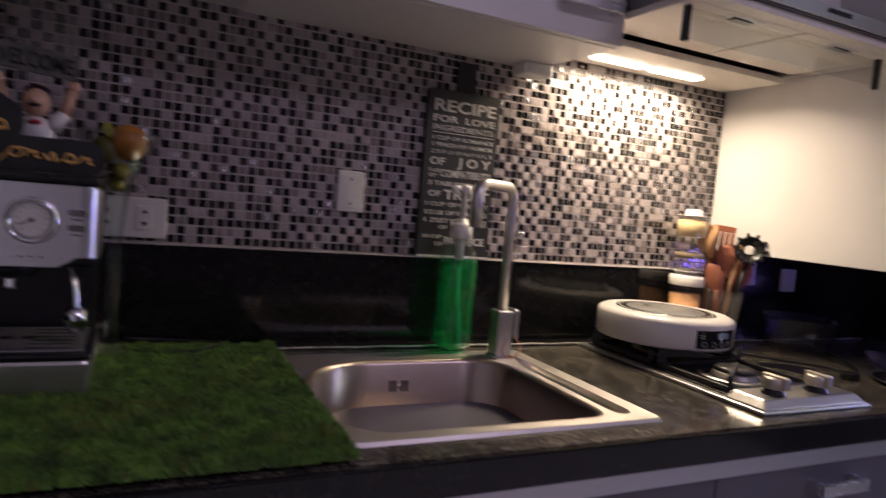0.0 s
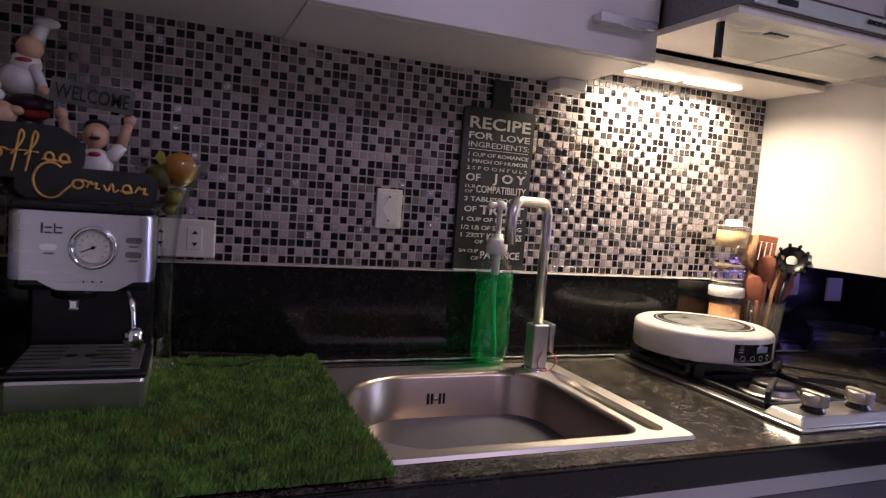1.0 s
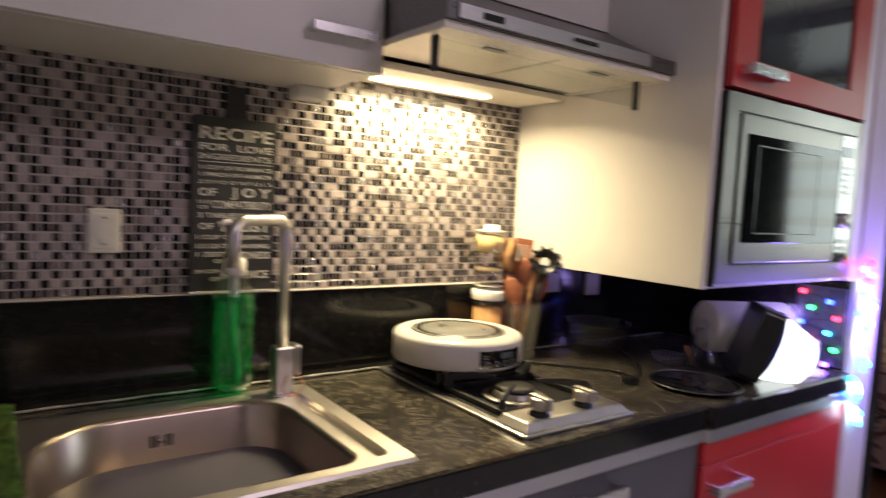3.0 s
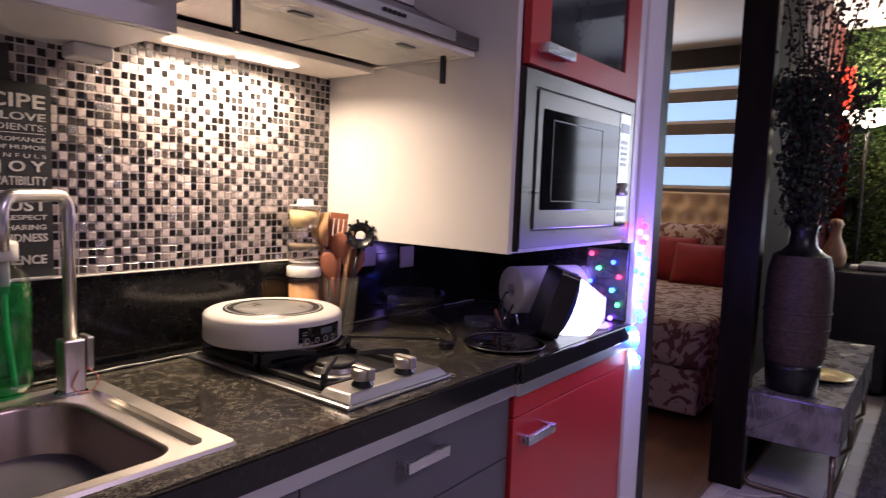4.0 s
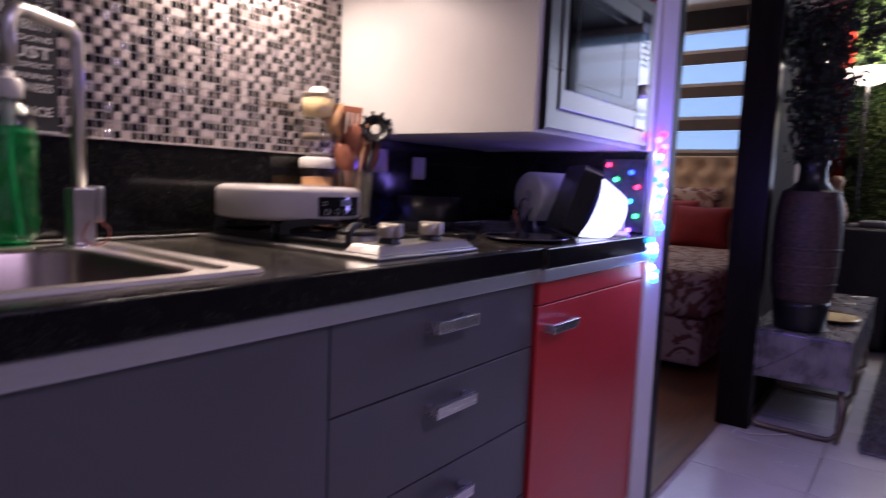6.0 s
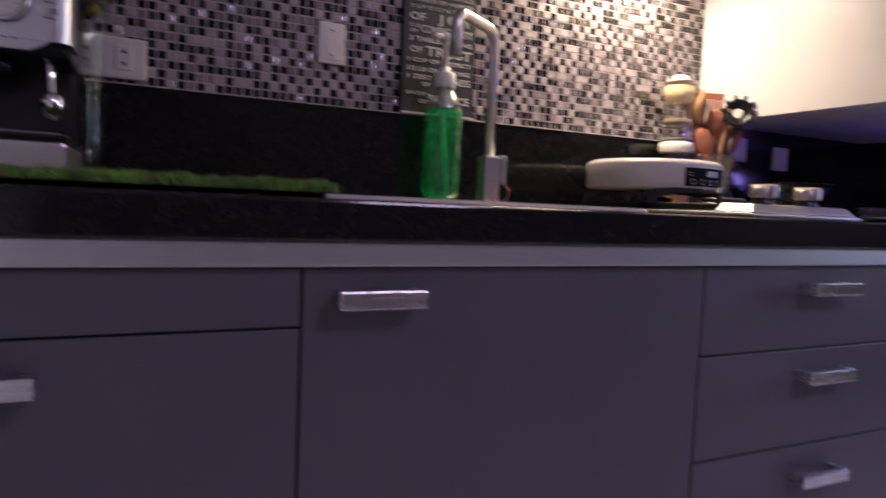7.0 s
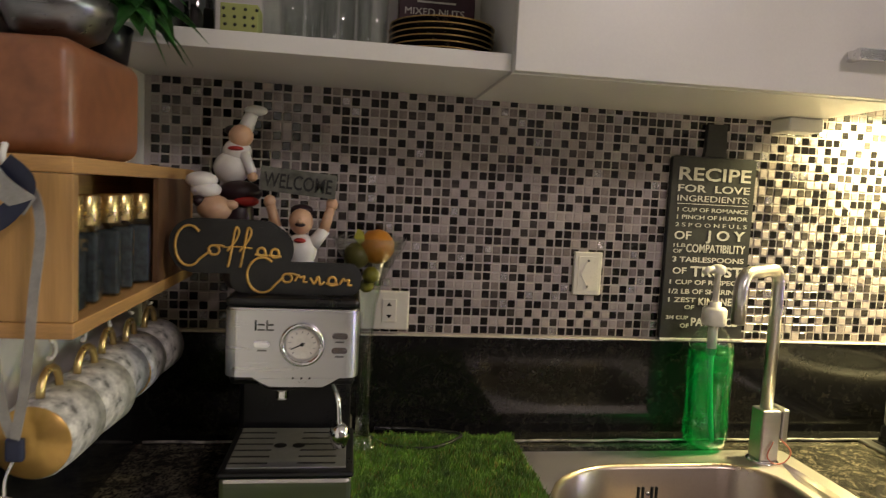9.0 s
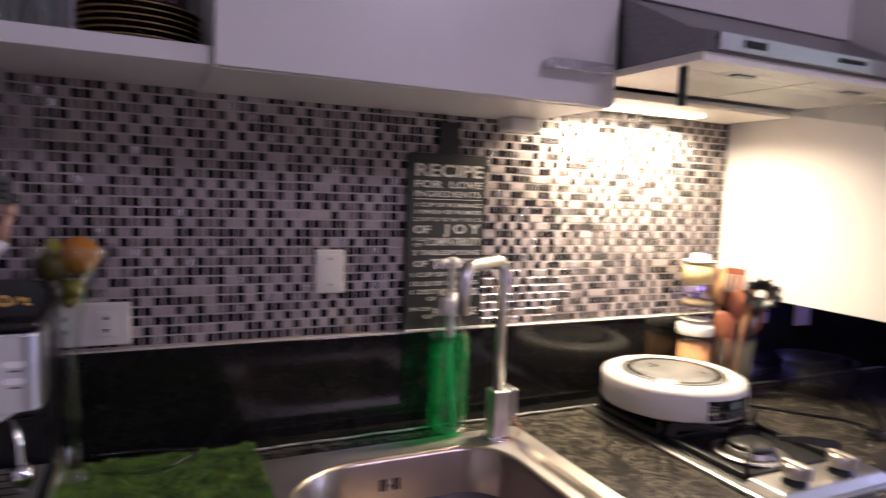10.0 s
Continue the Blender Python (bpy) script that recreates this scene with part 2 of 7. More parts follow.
def granite_mat(name, base, fleck, gold, rough):
    """Polished dark stone: pale and golden flecks at two sizes."""
    m = bpy.data.materials.new(name)
    m.use_nodes = True
    t = m.node_tree
    b = t.nodes["Principled BSDF"]
    N = t.nodes.new
    co = N("ShaderNodeTexCoord")
    noises = []
    for s, d, k in ((150, 12, 1.4), (22, 8, 1.6), (260, 6, 0.5)):
        n = N("ShaderNodeTexNoise")
        n.inputs["Scale"].default_value, n.inputs["Detail"].default_value, n.inputs["Distortion"].default_value = s, d, k
        t.links.new(co.outputs["Object"], n.inputs["Vector"])
        noises.append(n)
    r1 = N("ShaderNodeValToRGB")
    r1.color_ramp.elements[0].position, r1.color_ramp.elements[1].position = 0.40, 0.66
    r1.color_ramp.elements[0].color, r1.color_ramp.elements[1].color = (0, 0, 0, 1), (1, 1, 1, 1)
    t.links.new(noises[0].outputs["Fac"], r1.inputs[0])
    r2 = N("ShaderNodeValToRGB")
    r2.color_ramp.elements[0].position, r2.color_ramp.elements[1].position = 0.38, 0.62
    r2.color_ramp.elements[0].color, r2.color_ramp.elements[1].color = (0.25, 0.25, 0.25, 1), (1, 1, 1, 1)
    t.links.new(noises[1].outputs["Fac"], r2.inputs[0])
    mul = N("ShaderNodeMath")
    mul.operation = "MULTIPLY"
    t.links.new(r1.outputs[0], mul.inputs[0])
    t.links.new(r2.outputs[0], mul.inputs[1])
    fl = N("ShaderNodeMix")
    fl.data_type = "RGBA"
    fl.inputs[6].default_value, fl.inputs[7].default_value = (*fleck, 1), (*gold, 1)
    t.links.new(noises[2].outputs["Fac"], fl.inputs[0])
    mx = N("ShaderNodeMix")
    mx.data_type = "RGBA"
    mx.inputs[6].default_value = (*base, 1)
    t.links.new(mul.outputs[0], mx.inputs[0])
    t.links.new(fl.outputs[2], mx.inputs[7])
    t.links.new(mx.outputs[2], b.inputs["Base Color"])
    rr = N("ShaderNodeMapRange")
    rr.inputs["To Min"].default_value, rr.inputs["To Max"].default_value = rough * 0.6, rough * 1.6
    t.links.new(noises[1].outputs["Fac"], rr.inputs[0])
    t.links.new(rr.outputs[0], b.inputs["Roughness"])
    b.inputs["Specular IOR Level"].default_value = 0.38
    return m


granite = granite_mat("polished_granite", (0.013, 0.0125, 0.012), (0.19, 0.175, 0.145), (0.16, 0.13, 0.085), 0.17)
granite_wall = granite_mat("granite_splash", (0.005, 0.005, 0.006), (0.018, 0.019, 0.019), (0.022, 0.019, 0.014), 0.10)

# ---- the setting ----
TOP = 0.905          # worktop
TILE0, PITCH = 1.091, 0.0167
LEFT, RIGHT, END = -0.767, 1.03, 1.70


def setting(name, bm, mat, label="", category=""):
    return solid(name, bm, mat, label, category, kind="structure")


setting("wall_north", boxes((-0.90, 1.86, 0.006, 0.14, 0, 2.6)), wall_paint, "painted kitchen wall behind the mosaic", "wall")
setting("wall_west", boxes((-0.90, LEFT, -3.4, 0.006, 0, 2.6)), wall_paint, "white painted side wall above black granite", "wall")
# unseen closing wall, coloured dark to keep the splashback's reflections black
setting("wall_south", boxes((-0.90, 5.84, -3.54, -3.4, 0, 2.6)), material("unlit_wall_paint", (0.10, 0.085, 0.08), 0.7, vary=0.1, scale=3, bump=0.08), "unseen wall closing the room, coloured dark as if unlit", "wall")
floor = setting("floor", boxes((-0.9, 5.84, -3.54, 2.5, -0.12, -0.008)), grout, "grey grout bed under the floor", "floor")
setting("ceiling", boxes((-0.9, 5.84, -3.54, 2.5, 2.6, 2.72)), ceiling_paint, "white painted ceiling", "ceiling")
# wall stub at the end of the worktop, with the string of lights on its edge
setting("wall_stub", boxes((END, 1.837, -0.60, 0.006, 0, 2.6), bevel=0.004), wall_paint, "white painted wall end beside the tall cabinet", "wall")

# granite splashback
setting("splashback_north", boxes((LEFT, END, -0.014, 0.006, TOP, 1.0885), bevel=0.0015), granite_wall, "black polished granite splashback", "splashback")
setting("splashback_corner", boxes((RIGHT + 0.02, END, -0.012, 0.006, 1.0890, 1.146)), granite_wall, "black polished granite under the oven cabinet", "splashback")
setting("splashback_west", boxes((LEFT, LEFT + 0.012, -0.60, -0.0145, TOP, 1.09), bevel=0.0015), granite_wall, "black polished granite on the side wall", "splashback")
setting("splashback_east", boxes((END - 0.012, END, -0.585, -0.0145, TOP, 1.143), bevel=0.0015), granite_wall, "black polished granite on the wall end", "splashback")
bm = tube([(LEFT + 0.02 + 0.05 * k, -0.0575 + 0.0012 * math.sin(k * 1.9), TOP + 0.0042 + 0.0006 * math.sin(k * 2.7)) for k in range(49)], 0.0026, 6)
setting("sealant_bead", bm, material("old_sealant", (0.34, 0.32, 0.29), 0.35, vary=0.4, scale=60, bump=0.4, bump_scale=200, dark=(0.05, 0.05, 0.048)), "thin uneven bead of grey sealant", "trim")
# strip added only for the black band along the splashback's foot
setting("upstand", boxes((LEFT + 0.013, END - 0.0125, -0.0560, -0.0145, TOP + 0.0002, TOP + 0.0048), bevel=0.0015), granite_wall, "low black strip added along the splashback's foot", "trim")
setting("ledge_trim", boxes((LEFT, RIGHT, -0.0155, 0.005, 1.0885, 1.0902)), grout, "thin pale grout line along the splashback", "trim")

# worktop with the opening for the sink
SX0, SX1, SY0, SY1 = -0.118, 0.374, -0.526, -0.120
bm = boxes((LEFT, SX0, -0.587, -0.0145, 0.862, TOP), (SX1, 1.06, -0.587, -0.0145, 0.862, TOP), (1.06, END - 0.0125, -0.598, -0.0145, 0.862, TOP),
           (SX0, SX1, -0.587, SY0, 0.862, TOP), (SX0, SX1, SY1, -0.0145, 0.862, TOP))
setting("worktop", bm, granite, "black polished granite worktop with pale flecks", "worktop")
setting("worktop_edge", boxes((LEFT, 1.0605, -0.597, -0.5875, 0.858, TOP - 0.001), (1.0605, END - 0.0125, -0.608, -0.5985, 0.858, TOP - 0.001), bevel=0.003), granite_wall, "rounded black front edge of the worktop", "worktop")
setting("cabinet_rail", boxes((LEFT, 1.058, -0.590, -0.560, 0.829, 0.8575), (1.058, END, -0.602, -0.560, 0.829, 0.8575), bevel=0.002), aluminium, "pale aluminium rail under the worktop", "trim")
setting("plinth", boxes((LEFT, END, -0.53, -0.50, 0, 0.10)), black_plastic, "dark plinth under the base cabinets", "plinth")


# ---- base cabinets ----
def bar_handle(parent, x0, x1, y, z, h=0.021, deep=0.032):
    """A flat bow handle: a broad bar on two posts."""
    hd = part("handle", boxes((x0, x1, y - deep, y - deep + 0.010, z - h / 2, z + h / 2), bevel=0.0014), satin, parent, "satin steel bow handle")
    for x in (x0 + 0.001, x1 - 0.013):
        part("handle_post", boxes((x, x + 0.012, y - deep + 0.0102, y, z - h / 2 + 0.001, z + h / 2 - 0.001), bevel=0.001), satin, hd)


def base_unit(label, x0, x1, mat, fronts, front=-0.580):
    """A base cabinet: carcass and fronts, each with rows of (name, z0, z1, handle from, to, height)."""
    u = thing("base_cabinet", (x0, 0, 0.1), label, "cabinet", "base cabinets")
    part("carcass", boxes((x0 + 0.001, x1 - 0.001, front + 0.02, -0.016, 0.10, 0.828)), mat, u)
    for name, z0, z1, a, b, z in fronts:
        f = part(name, boxes((x0 + 0.0015, x1 - 0.0015, front, front + 0.0185, z0 + 0.0015, z1 - 0.0015), bevel=0.0015), mat, u)
        if a is not None:
            bar_handle(f, a, b, front, z)
    return u


base_unit("dark grey base cabinet with a drawer", LEFT, -0.152, grey_laminate, [("drawer_front", 0.760, 0.828, None, None, 0), ("drawer_front", 0.48, 0.760, -0.510, -0.402, 0.720), ("drawer_front", 0.10, 0.48, -0.52, -0.40, 0.43)])
base_unit("dark grey base cabinet door under the sink", -0.152, 0.462, grey_laminate, [("door", 0.10, 0.828, -0.117, -0.012, 0.793)])
base_unit("dark grey cabinet of wide drawers", 0.462, 1.058, grey_laminate, [("drawer_front", 0.687, 0.828, 0.680, 0.798, 0.791), ("drawer_front", 0.519, 0.687, 0.684, 0.802, 0.643), ("drawer_front", 0.352, 0.519, 0.688, 0.806, 0.466), ("drawer_front", 0.10, 0.352, 0.700, 0.822, 0.30)])
base_unit("glossy red base cabinet beside the doorway", 1.0595, END, red_lacquer, [("panel", 0.776, 0.828, None, None, 0), ("door", 0.10, 0.776, 1.082, 1.206, 0.725)], front=-0.590)

# ---- wall cabinets ----
CB, CF = 1.528, -0.270
u = thing("wall_cabinet", (-0.2, 0, CB), "white wall cabinet with a flat door", "cabinet")
part("carcass", boxes((-0.203, -0.185, CF, 0.005, CB + 0.018, 2.15), (0.414, 0.432, CF, 0.005, CB + 0.018, 2.15), (-0.185, 0.414, -0.02, 0.005, CB + 0.018, 2.15), (-0.203, 0.432, CF, 0.005, 2.15, 2.168)), white_lacquer, u)
part("bottom", boxes((-0.203, 0.432, CF, 0.004, CB - 0.009, CB + 0.0178), bevel=0.001), white_lacquer, u)
d = part("door", boxes((-0.203, 0.433, CF - 0.0185, CF - 0.0005, CB - 0.008, 2.165), bevel=0.0015), white_lacquer, u)
bar_handle(d, 0.288, 0.410, CF - 0.0185, 1.576, 0.017, 0.028)
u = thing("open_shelf_unit", (-0.5, 0, CB), "white open wall shelf holding plates and glasses", "shelf")
part("shelf", boxes((LEFT, -0.204, CF, 0.005, CB - 0.006, CB + 0.018), bevel=0.001), white_lacquer, u)
part("back_panel", boxes((LEFT, -0.204, -0.012, 0.005, CB + 0.018, 2.15)), white_lacquer, u)
part("shelf", boxes((LEFT, -0.204, CF, -0.0125, 1.84, 1.858), bevel=0.001), white_lacquer, u)
part("top", boxes((LEFT, -0.204, CF, 0.005, 2.15, 2.168)), white_lacquer, u)
# cabinet above the hood
u = thing("wall_cabinet", (0.7, 0, 1.706), "white wall cabinet above the cooker hood", "cabinet")
part("carcass", boxes((0.4345, 1.029, CF, 0.005, 1.7065, 2.168)), white_lacquer, u)
part("door", boxes((0.4355, 1.028, CF - 0.0185, CF - 0.0005, 1.7065, 2.165), bevel=0.0015), white_lacquer, u)

# tall oven cabinet
u = thing("oven_cabinet", (1.36, -0.3, 1.146), "white and red wall cabinet with a built-in oven", "cabinet")
part("side_panel", boxes((RIGHT, RIGHT + 0.018, -0.574, 0.005, 1.146, 2.3), bevel=0.0012), white_lacquer, u)
part("side_panel", boxes((END - 0.019, END - 0.001, -0.574, 0.005, 1.146, 2.3)), white_lacquer, u)
part("bottom", boxes((RIGHT + 0.0185, END - 0.0195, -0.574, 0.004, 1.147, 1.166), bevel=0.001), white_lacquer, u)
part("back_panel", boxes((RIGHT + 0.0185, END - 0.0195, -0.010, 0.004, 1.167, 2.28)), white_lacquer, u)
part("shelf", boxes((RIGHT + 0.0185, END - 0.0195, -0.560, -0.011, 1.548, 1.560)), red_lacquer, u)
part("top", boxes((RIGHT + 0.0185, END - 0.0195, -0.574, 0.004, 2.281, 2.3)), red_lacquer, u)
part("filler_strip", boxes((1.655, END - 0.0005, -0.592, -0.5745, 1.146, 2.3), bevel=0.001), white_lacquer, u)
d = part("door", boxes((1.052, 1.652, -0.594, -0.576, 1.555, 1.615)), red_lacquer, u, "red door with a glass pane")
part("stile", boxes((1.052, 1.135, -0.594, -0.576, 1.6152, 2.2)), red_lacquer, d)
part("stile", boxes((1.560, 1.652, -0.594, -0.576, 1.6152, 2.2)), red_lacquer, d)
part("rail", boxes((1.1352, 1.5598, -0.594, -0.576, 2.12, 2.2)), red_lacquer, d)
part("pane", boxes((1.135, 1.560, -0.588, -0.584, 1.615, 2.12)), material("smoked_glass", (0.05, 0.06, 0.06), 0.05, vary=0.1, coat=0.3), d, "dark reflecting glass")
bar_handle(d, 1.078, 1.205, -0.594, 1.590, 0.022, 0.03)

# ---- cooker hood ----
hood = thing("cooker_hood", (0.735, -0.2, 1.56), "slim stainless steel cooker hood with two lamps", "cooker hood")
HX0, HX1 = 0.437, 1.026
side = [(-0.004, 1.585), (-0.285, 1.585), (-0.478, 1.585), (-0.478, 1.612), (-0.445, 1.622), (-0.285, 1.705), (-0.004, 1.705)]
bm = bmesh.new()
plate([(y, z) for y, z in side], HX1 - HX0, bm, Matrix(((0, 0, 1, HX0), (1, 0, 0, 0), (0, 1, 0, 0), (0, 0, 0, 1))))
part("body", bm, dark_steel, hood, "brushed steel body")
part("front_strip", boxes((HX0 + 0.02, HX1 - 0.09, -0.484, -0.4785, 1.587, 1.611), bevel=0.001), aluminium, hood, "pale brushed metal front strip")
part("badge", boxes((0.505, 0.548, -0.4862, -0.4842, 1.594, 1.604)), black_plastic, hood)
for k in range(5):
    part("button", boxes((0.715 + 0.013 * k, 0.724 + 0.013 * k, -0.488, -0.4842, 1.597, 1.604), bevel=0.001), black_plastic, hood)
# cream lightened to stand in for light bounced up under the hood
cream = material("lit_hood_enamel", (0.80, 0.75, 0.66), 0.35, metal=0.05, vary=0.06, scale=7)
part("rim", boxes((HX0 + 0.002, HX1 - 0.002, -0.47, -0.44, 1.572, 1.5845), (HX0 + 0.002, HX1 - 0.002, -0.035, -0.006, 1.572, 1.5845), (HX0 + 0.002, HX0 + 0.02, -0.44, -0.035, 1.572, 1.5845), (HX1 - 0.02, HX1 - 0.002, -0.44, -0.035, 1.572, 1.5845)), cream, hood)
for x0, x1 in ((0.460, 0.729), (0.735, 1.004)):
    f = part("filter_panel", boxes((x0, x1, -0.435, -0.205, 1.574, 1.5845), bevel=0.002), cream, hood, "pale grease filter panel")
    part("catch", boxes((x0 + 0.11, x0 + 0.155, -0.415, -0.398, 1.571, 1.5738), bevel=0.001), dark_steel, f)
    part("finger_slot", boxes((x0 + 0.09, x0 + 0.17, -0.425, -0.385, 1.5735, 1.5742)), aluminium, f)
part("lamp_panel", boxes((0.459, 1.004, -0.185, -0.012, 1.5565, 1.5715), bevel=0.002), cream, hood)
part("slot", boxes((0.459, 1.004, -0.202, -0.188, 1.578, 1.5845)), black_plastic, hood)
lamp_glow = material("lamp_glow", (1, 1, 1), 0.5, vary=0, emit=(1.0, 0.86, 0.66), power=9.0)
for x in (0.604, 0.771):
    part("lamp", boxes((x - 0.072, x + 0.072, -0.098, -0.062, 1.5520, 1.5562), bevel=0.002), lamp_glow, hood, "lit lamp cover")
v = part("visor", boxes((HX0 + 0.02, HX1 - 0.025, -0.412, -0.409, 1.520, 1.571)), glass, hood, "clear hanging glass visor")
v.visible_shadow = False
for x in (0.462, 0.988):
    part("visor_clip", boxes((x - 0.0045, x + 0.0045, -0.416, -0.406, 1.514, 1.574)), black_plastic, hood)
sm = thing("cabinet_sensor", (0.397, -0.03, 1.49), "small pale sensor box under the wall cabinet", "sensor")
part("body", boxes((0.362, 0.432, -0.075, -0.02, 1.493, 1.5188), bevel=0.004), white_lacquer, sm)

# ---- sink ----
sink = thing("kitchen_sink", (0.155, -0.28, TOP), "brushed stainless steel inset sink with a wide bowl", "sink")


def ring(bm, outer, inner, z_out, z_in):
    a = [bm.verts.new((x, y, z_out)) for x, y in outer]
    b = [bm.verts.new((x, y, z_in)) for x, y in inner]
    for i in range(len(a)):
        f = bm.faces.new((a[i], a[(i + 1) % len(a)], b[(i + 1) % len(a)], b[i]))
        f.smooth = True


B = (-0.108, 0.302, -0.508, -0.166)          # the bowl's opening


def basin(inset, ease=0.0):
    """The bowl's outline: wide curves at the back and front of one end, tighter ones at the other."""
    x0, x1, y0, y1 = B[0] + inset, B[1] - inset, B[2] + inset, B[3] - inset
    out = []
    for sx, sy, r0, a in ((1, 0, 0.032, -90), (1, 1, 0.085, 0), (0, 1, 0.150, 90), (0, 0, 0.080, 180)):
        q = max(0.02, r0 - inset - ease)
        cx, cy = (x1 - q if sx else x0 + q), (y1 - q if sy else y0 + q)
        out += [(cx + q * math.cos(radians(a + 90 * k / 8)), cy + q * math.sin(radians(a + 90 * k / 8))) for k in range(9)]
    return out


def loop(bm, outline, z):
    vs = [bm.verts.new((x, y, z)) for x, y in outline]
    return [bm.edges.new((vs[i], vs[(i + 1) % len(vs)])) for i in range(len(vs))]


GROOVE = [(0.344, -0.160), (0.322, -0.235), (0.320, -0.490), (0.324, -0.503), (0.334, -0.508), (0.346, -0.505), (0.354, -0.492), (0.3545, -0.30), (0.354, -0.20), (0.350, -0.165)]
sink_steel = material("sink_steel", (0.60, 0.56, 0.52), 0.40, metal=1.0, vary=0.04, scale=9, bump=0.012, bump_scale=200)
o0 = rounded(-0.130, 0.386, -0.540, -0.106, 0.014)
o1 = rounded(-0.126, 0.382, -0.536, -0.110, 0.012)
o2 = rounded(-0.121, 0.377, -0.531, -0.115, 0.012)
bm = bmesh.new()
ring(bm, o0, o1, TOP + 0.0005, TOP + 0.0055)
ring(bm, o1, o2, TOP + 0.0055, TOP + 0.0050)
edges = loop(bm, o2, TOP + 0.0050) + loop(bm, basin(-0.005), TOP + 0.0050) + loop(bm, GROOVE, TOP + 0.0050)
bmesh.ops.triangle_fill(bm, use_beauty=True, use_dissolve=False, edges=edges, normal=(0, 0, 1))
gx, gy = sum(p[0] for p in GROOVE) / len(GROOVE), sum(p[1] for p in GROOVE) / len(GROOVE)
g1 = [(gx + (x - gx) * 0.90, gy + (y - gy) * 0.992) for x, y in GROOVE]
g2 = [(gx + (x - gx) * 0.62, gy + (y - gy) * 0.980) for x, y in GROOVE]
ring(bm, GROOVE, g1, TOP + 0.0050, TOP - 0.004)
ring(bm, g1, g2, TOP - 0.004, TOP - 0.010)
bm.faces.new([bm.verts.new((x, y, TOP - 0.010)) for x, y in g2])
part("rim", bm, sink_steel, sink, "broad steel rim with a draining groove")
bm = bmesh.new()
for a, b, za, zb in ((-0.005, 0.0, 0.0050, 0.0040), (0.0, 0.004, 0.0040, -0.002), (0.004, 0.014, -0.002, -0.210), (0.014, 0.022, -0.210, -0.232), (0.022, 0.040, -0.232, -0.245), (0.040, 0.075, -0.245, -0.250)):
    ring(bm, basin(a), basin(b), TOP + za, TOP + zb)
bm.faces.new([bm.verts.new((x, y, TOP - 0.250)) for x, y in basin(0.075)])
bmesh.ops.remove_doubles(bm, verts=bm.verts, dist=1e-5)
# steel toned darker and browner for the dim reflections inside the bowl
part("bowl", bm, material("shaded_bowl_steel", (0.42, 0.35, 0.30), 0.30, metal=1.0, vary=0.05, scale=5, bump=0.01, bump_scale=200), sink, "deep brushed steel bowl")
part("waste", lathe([(0.001, 0.006), (0.03, 0.006), (0.045, 0.003), (0.05, 0.0)], (0.11, -0.34, TOP - 0.250)), chrome, sink)
for k in range(5):
    if k != 2:
        part("overflow_slot", boxes((0.078 + 0.008 * k, 0.0825 + 0.008 * k, -0.1745, -0.1690, 0.853, 0.874), bevel=0.001), black_plastic, sink)
    else:
        part("overflow_screw", lathe([(0.0, 0), (0.004, 0), (0.004, 0.003), (0, 0.004)], (0.0963, -0.1725, 0.8635), 12, Matrix.Rotation(radians(90), 4, "X")), chrome, sink)

# ---- tap ----
tap = thing("kitchen_tap", (0.32, -0.15, TOP + 0.003), "brushed steel swan-neck kitchen tap", "tap")
part("collar", lathe([(0.0, 0), (0.027, 0), (0.027, 0.004), (0.022, 0.006), (0.0, 0.006)], (0.318, -0.148, TOP + 0.002)), chrome, tap)
part("base", boxes((0.301, 0.336, -0.166, -0.131, TOP + 0.008, 1.003), bevel=0.003), steel, tap, "square brushed steel base")
part("lever", boxes((0.337, 0.349, -0.168, -0.129, 0.948, 1.006), bevel=0.003), steel, tap)
arc = [(0.318, -0.148, 1.0), (0.318, -0.148, 1.215)]
e, w = Vector((0.318, -0.148, 0)), Vector((0.191, -0.236, 0))
d = (w - e).normalized()
R0 = 0.030
L0 = (w - e).length
pts = [Vector(p) for p in arc]
for k in range(1, 9):
    a = radians(90 * k / 8)
    pts.append(e + d * (R0 * (1 - math.cos(a))) + Vector((0, 0, 1.218 + R0 * math.sin(a))))
for k in range(0, 9):
    a = radians(90 * k / 8)
    pts.append(e + d * (L0 - R0 + R0 * math.sin(a)) + Vector((0, 0, 1.218 + R0 * math.cos(a))))
pts.append(w + Vector((0, 0, 1.168)))
part("spout", tube(pts, 0.0105, 16), steel, tap, "bent round steel spout")
part("band", tube(curve([(0.335, -0.168, 0.955), (0.352, -0.175, 0.935), (0.345, -0.172, 0.915), (0.325, -0.172, 0.912), (0.312, -0.170, 0.925), (0.322, -0.169, 0.95)], 6), 0.0012, 6), material("pink_rubber", (0.55, 0.16, 0.12), 0.6), tap, "thin reddish rubber band")

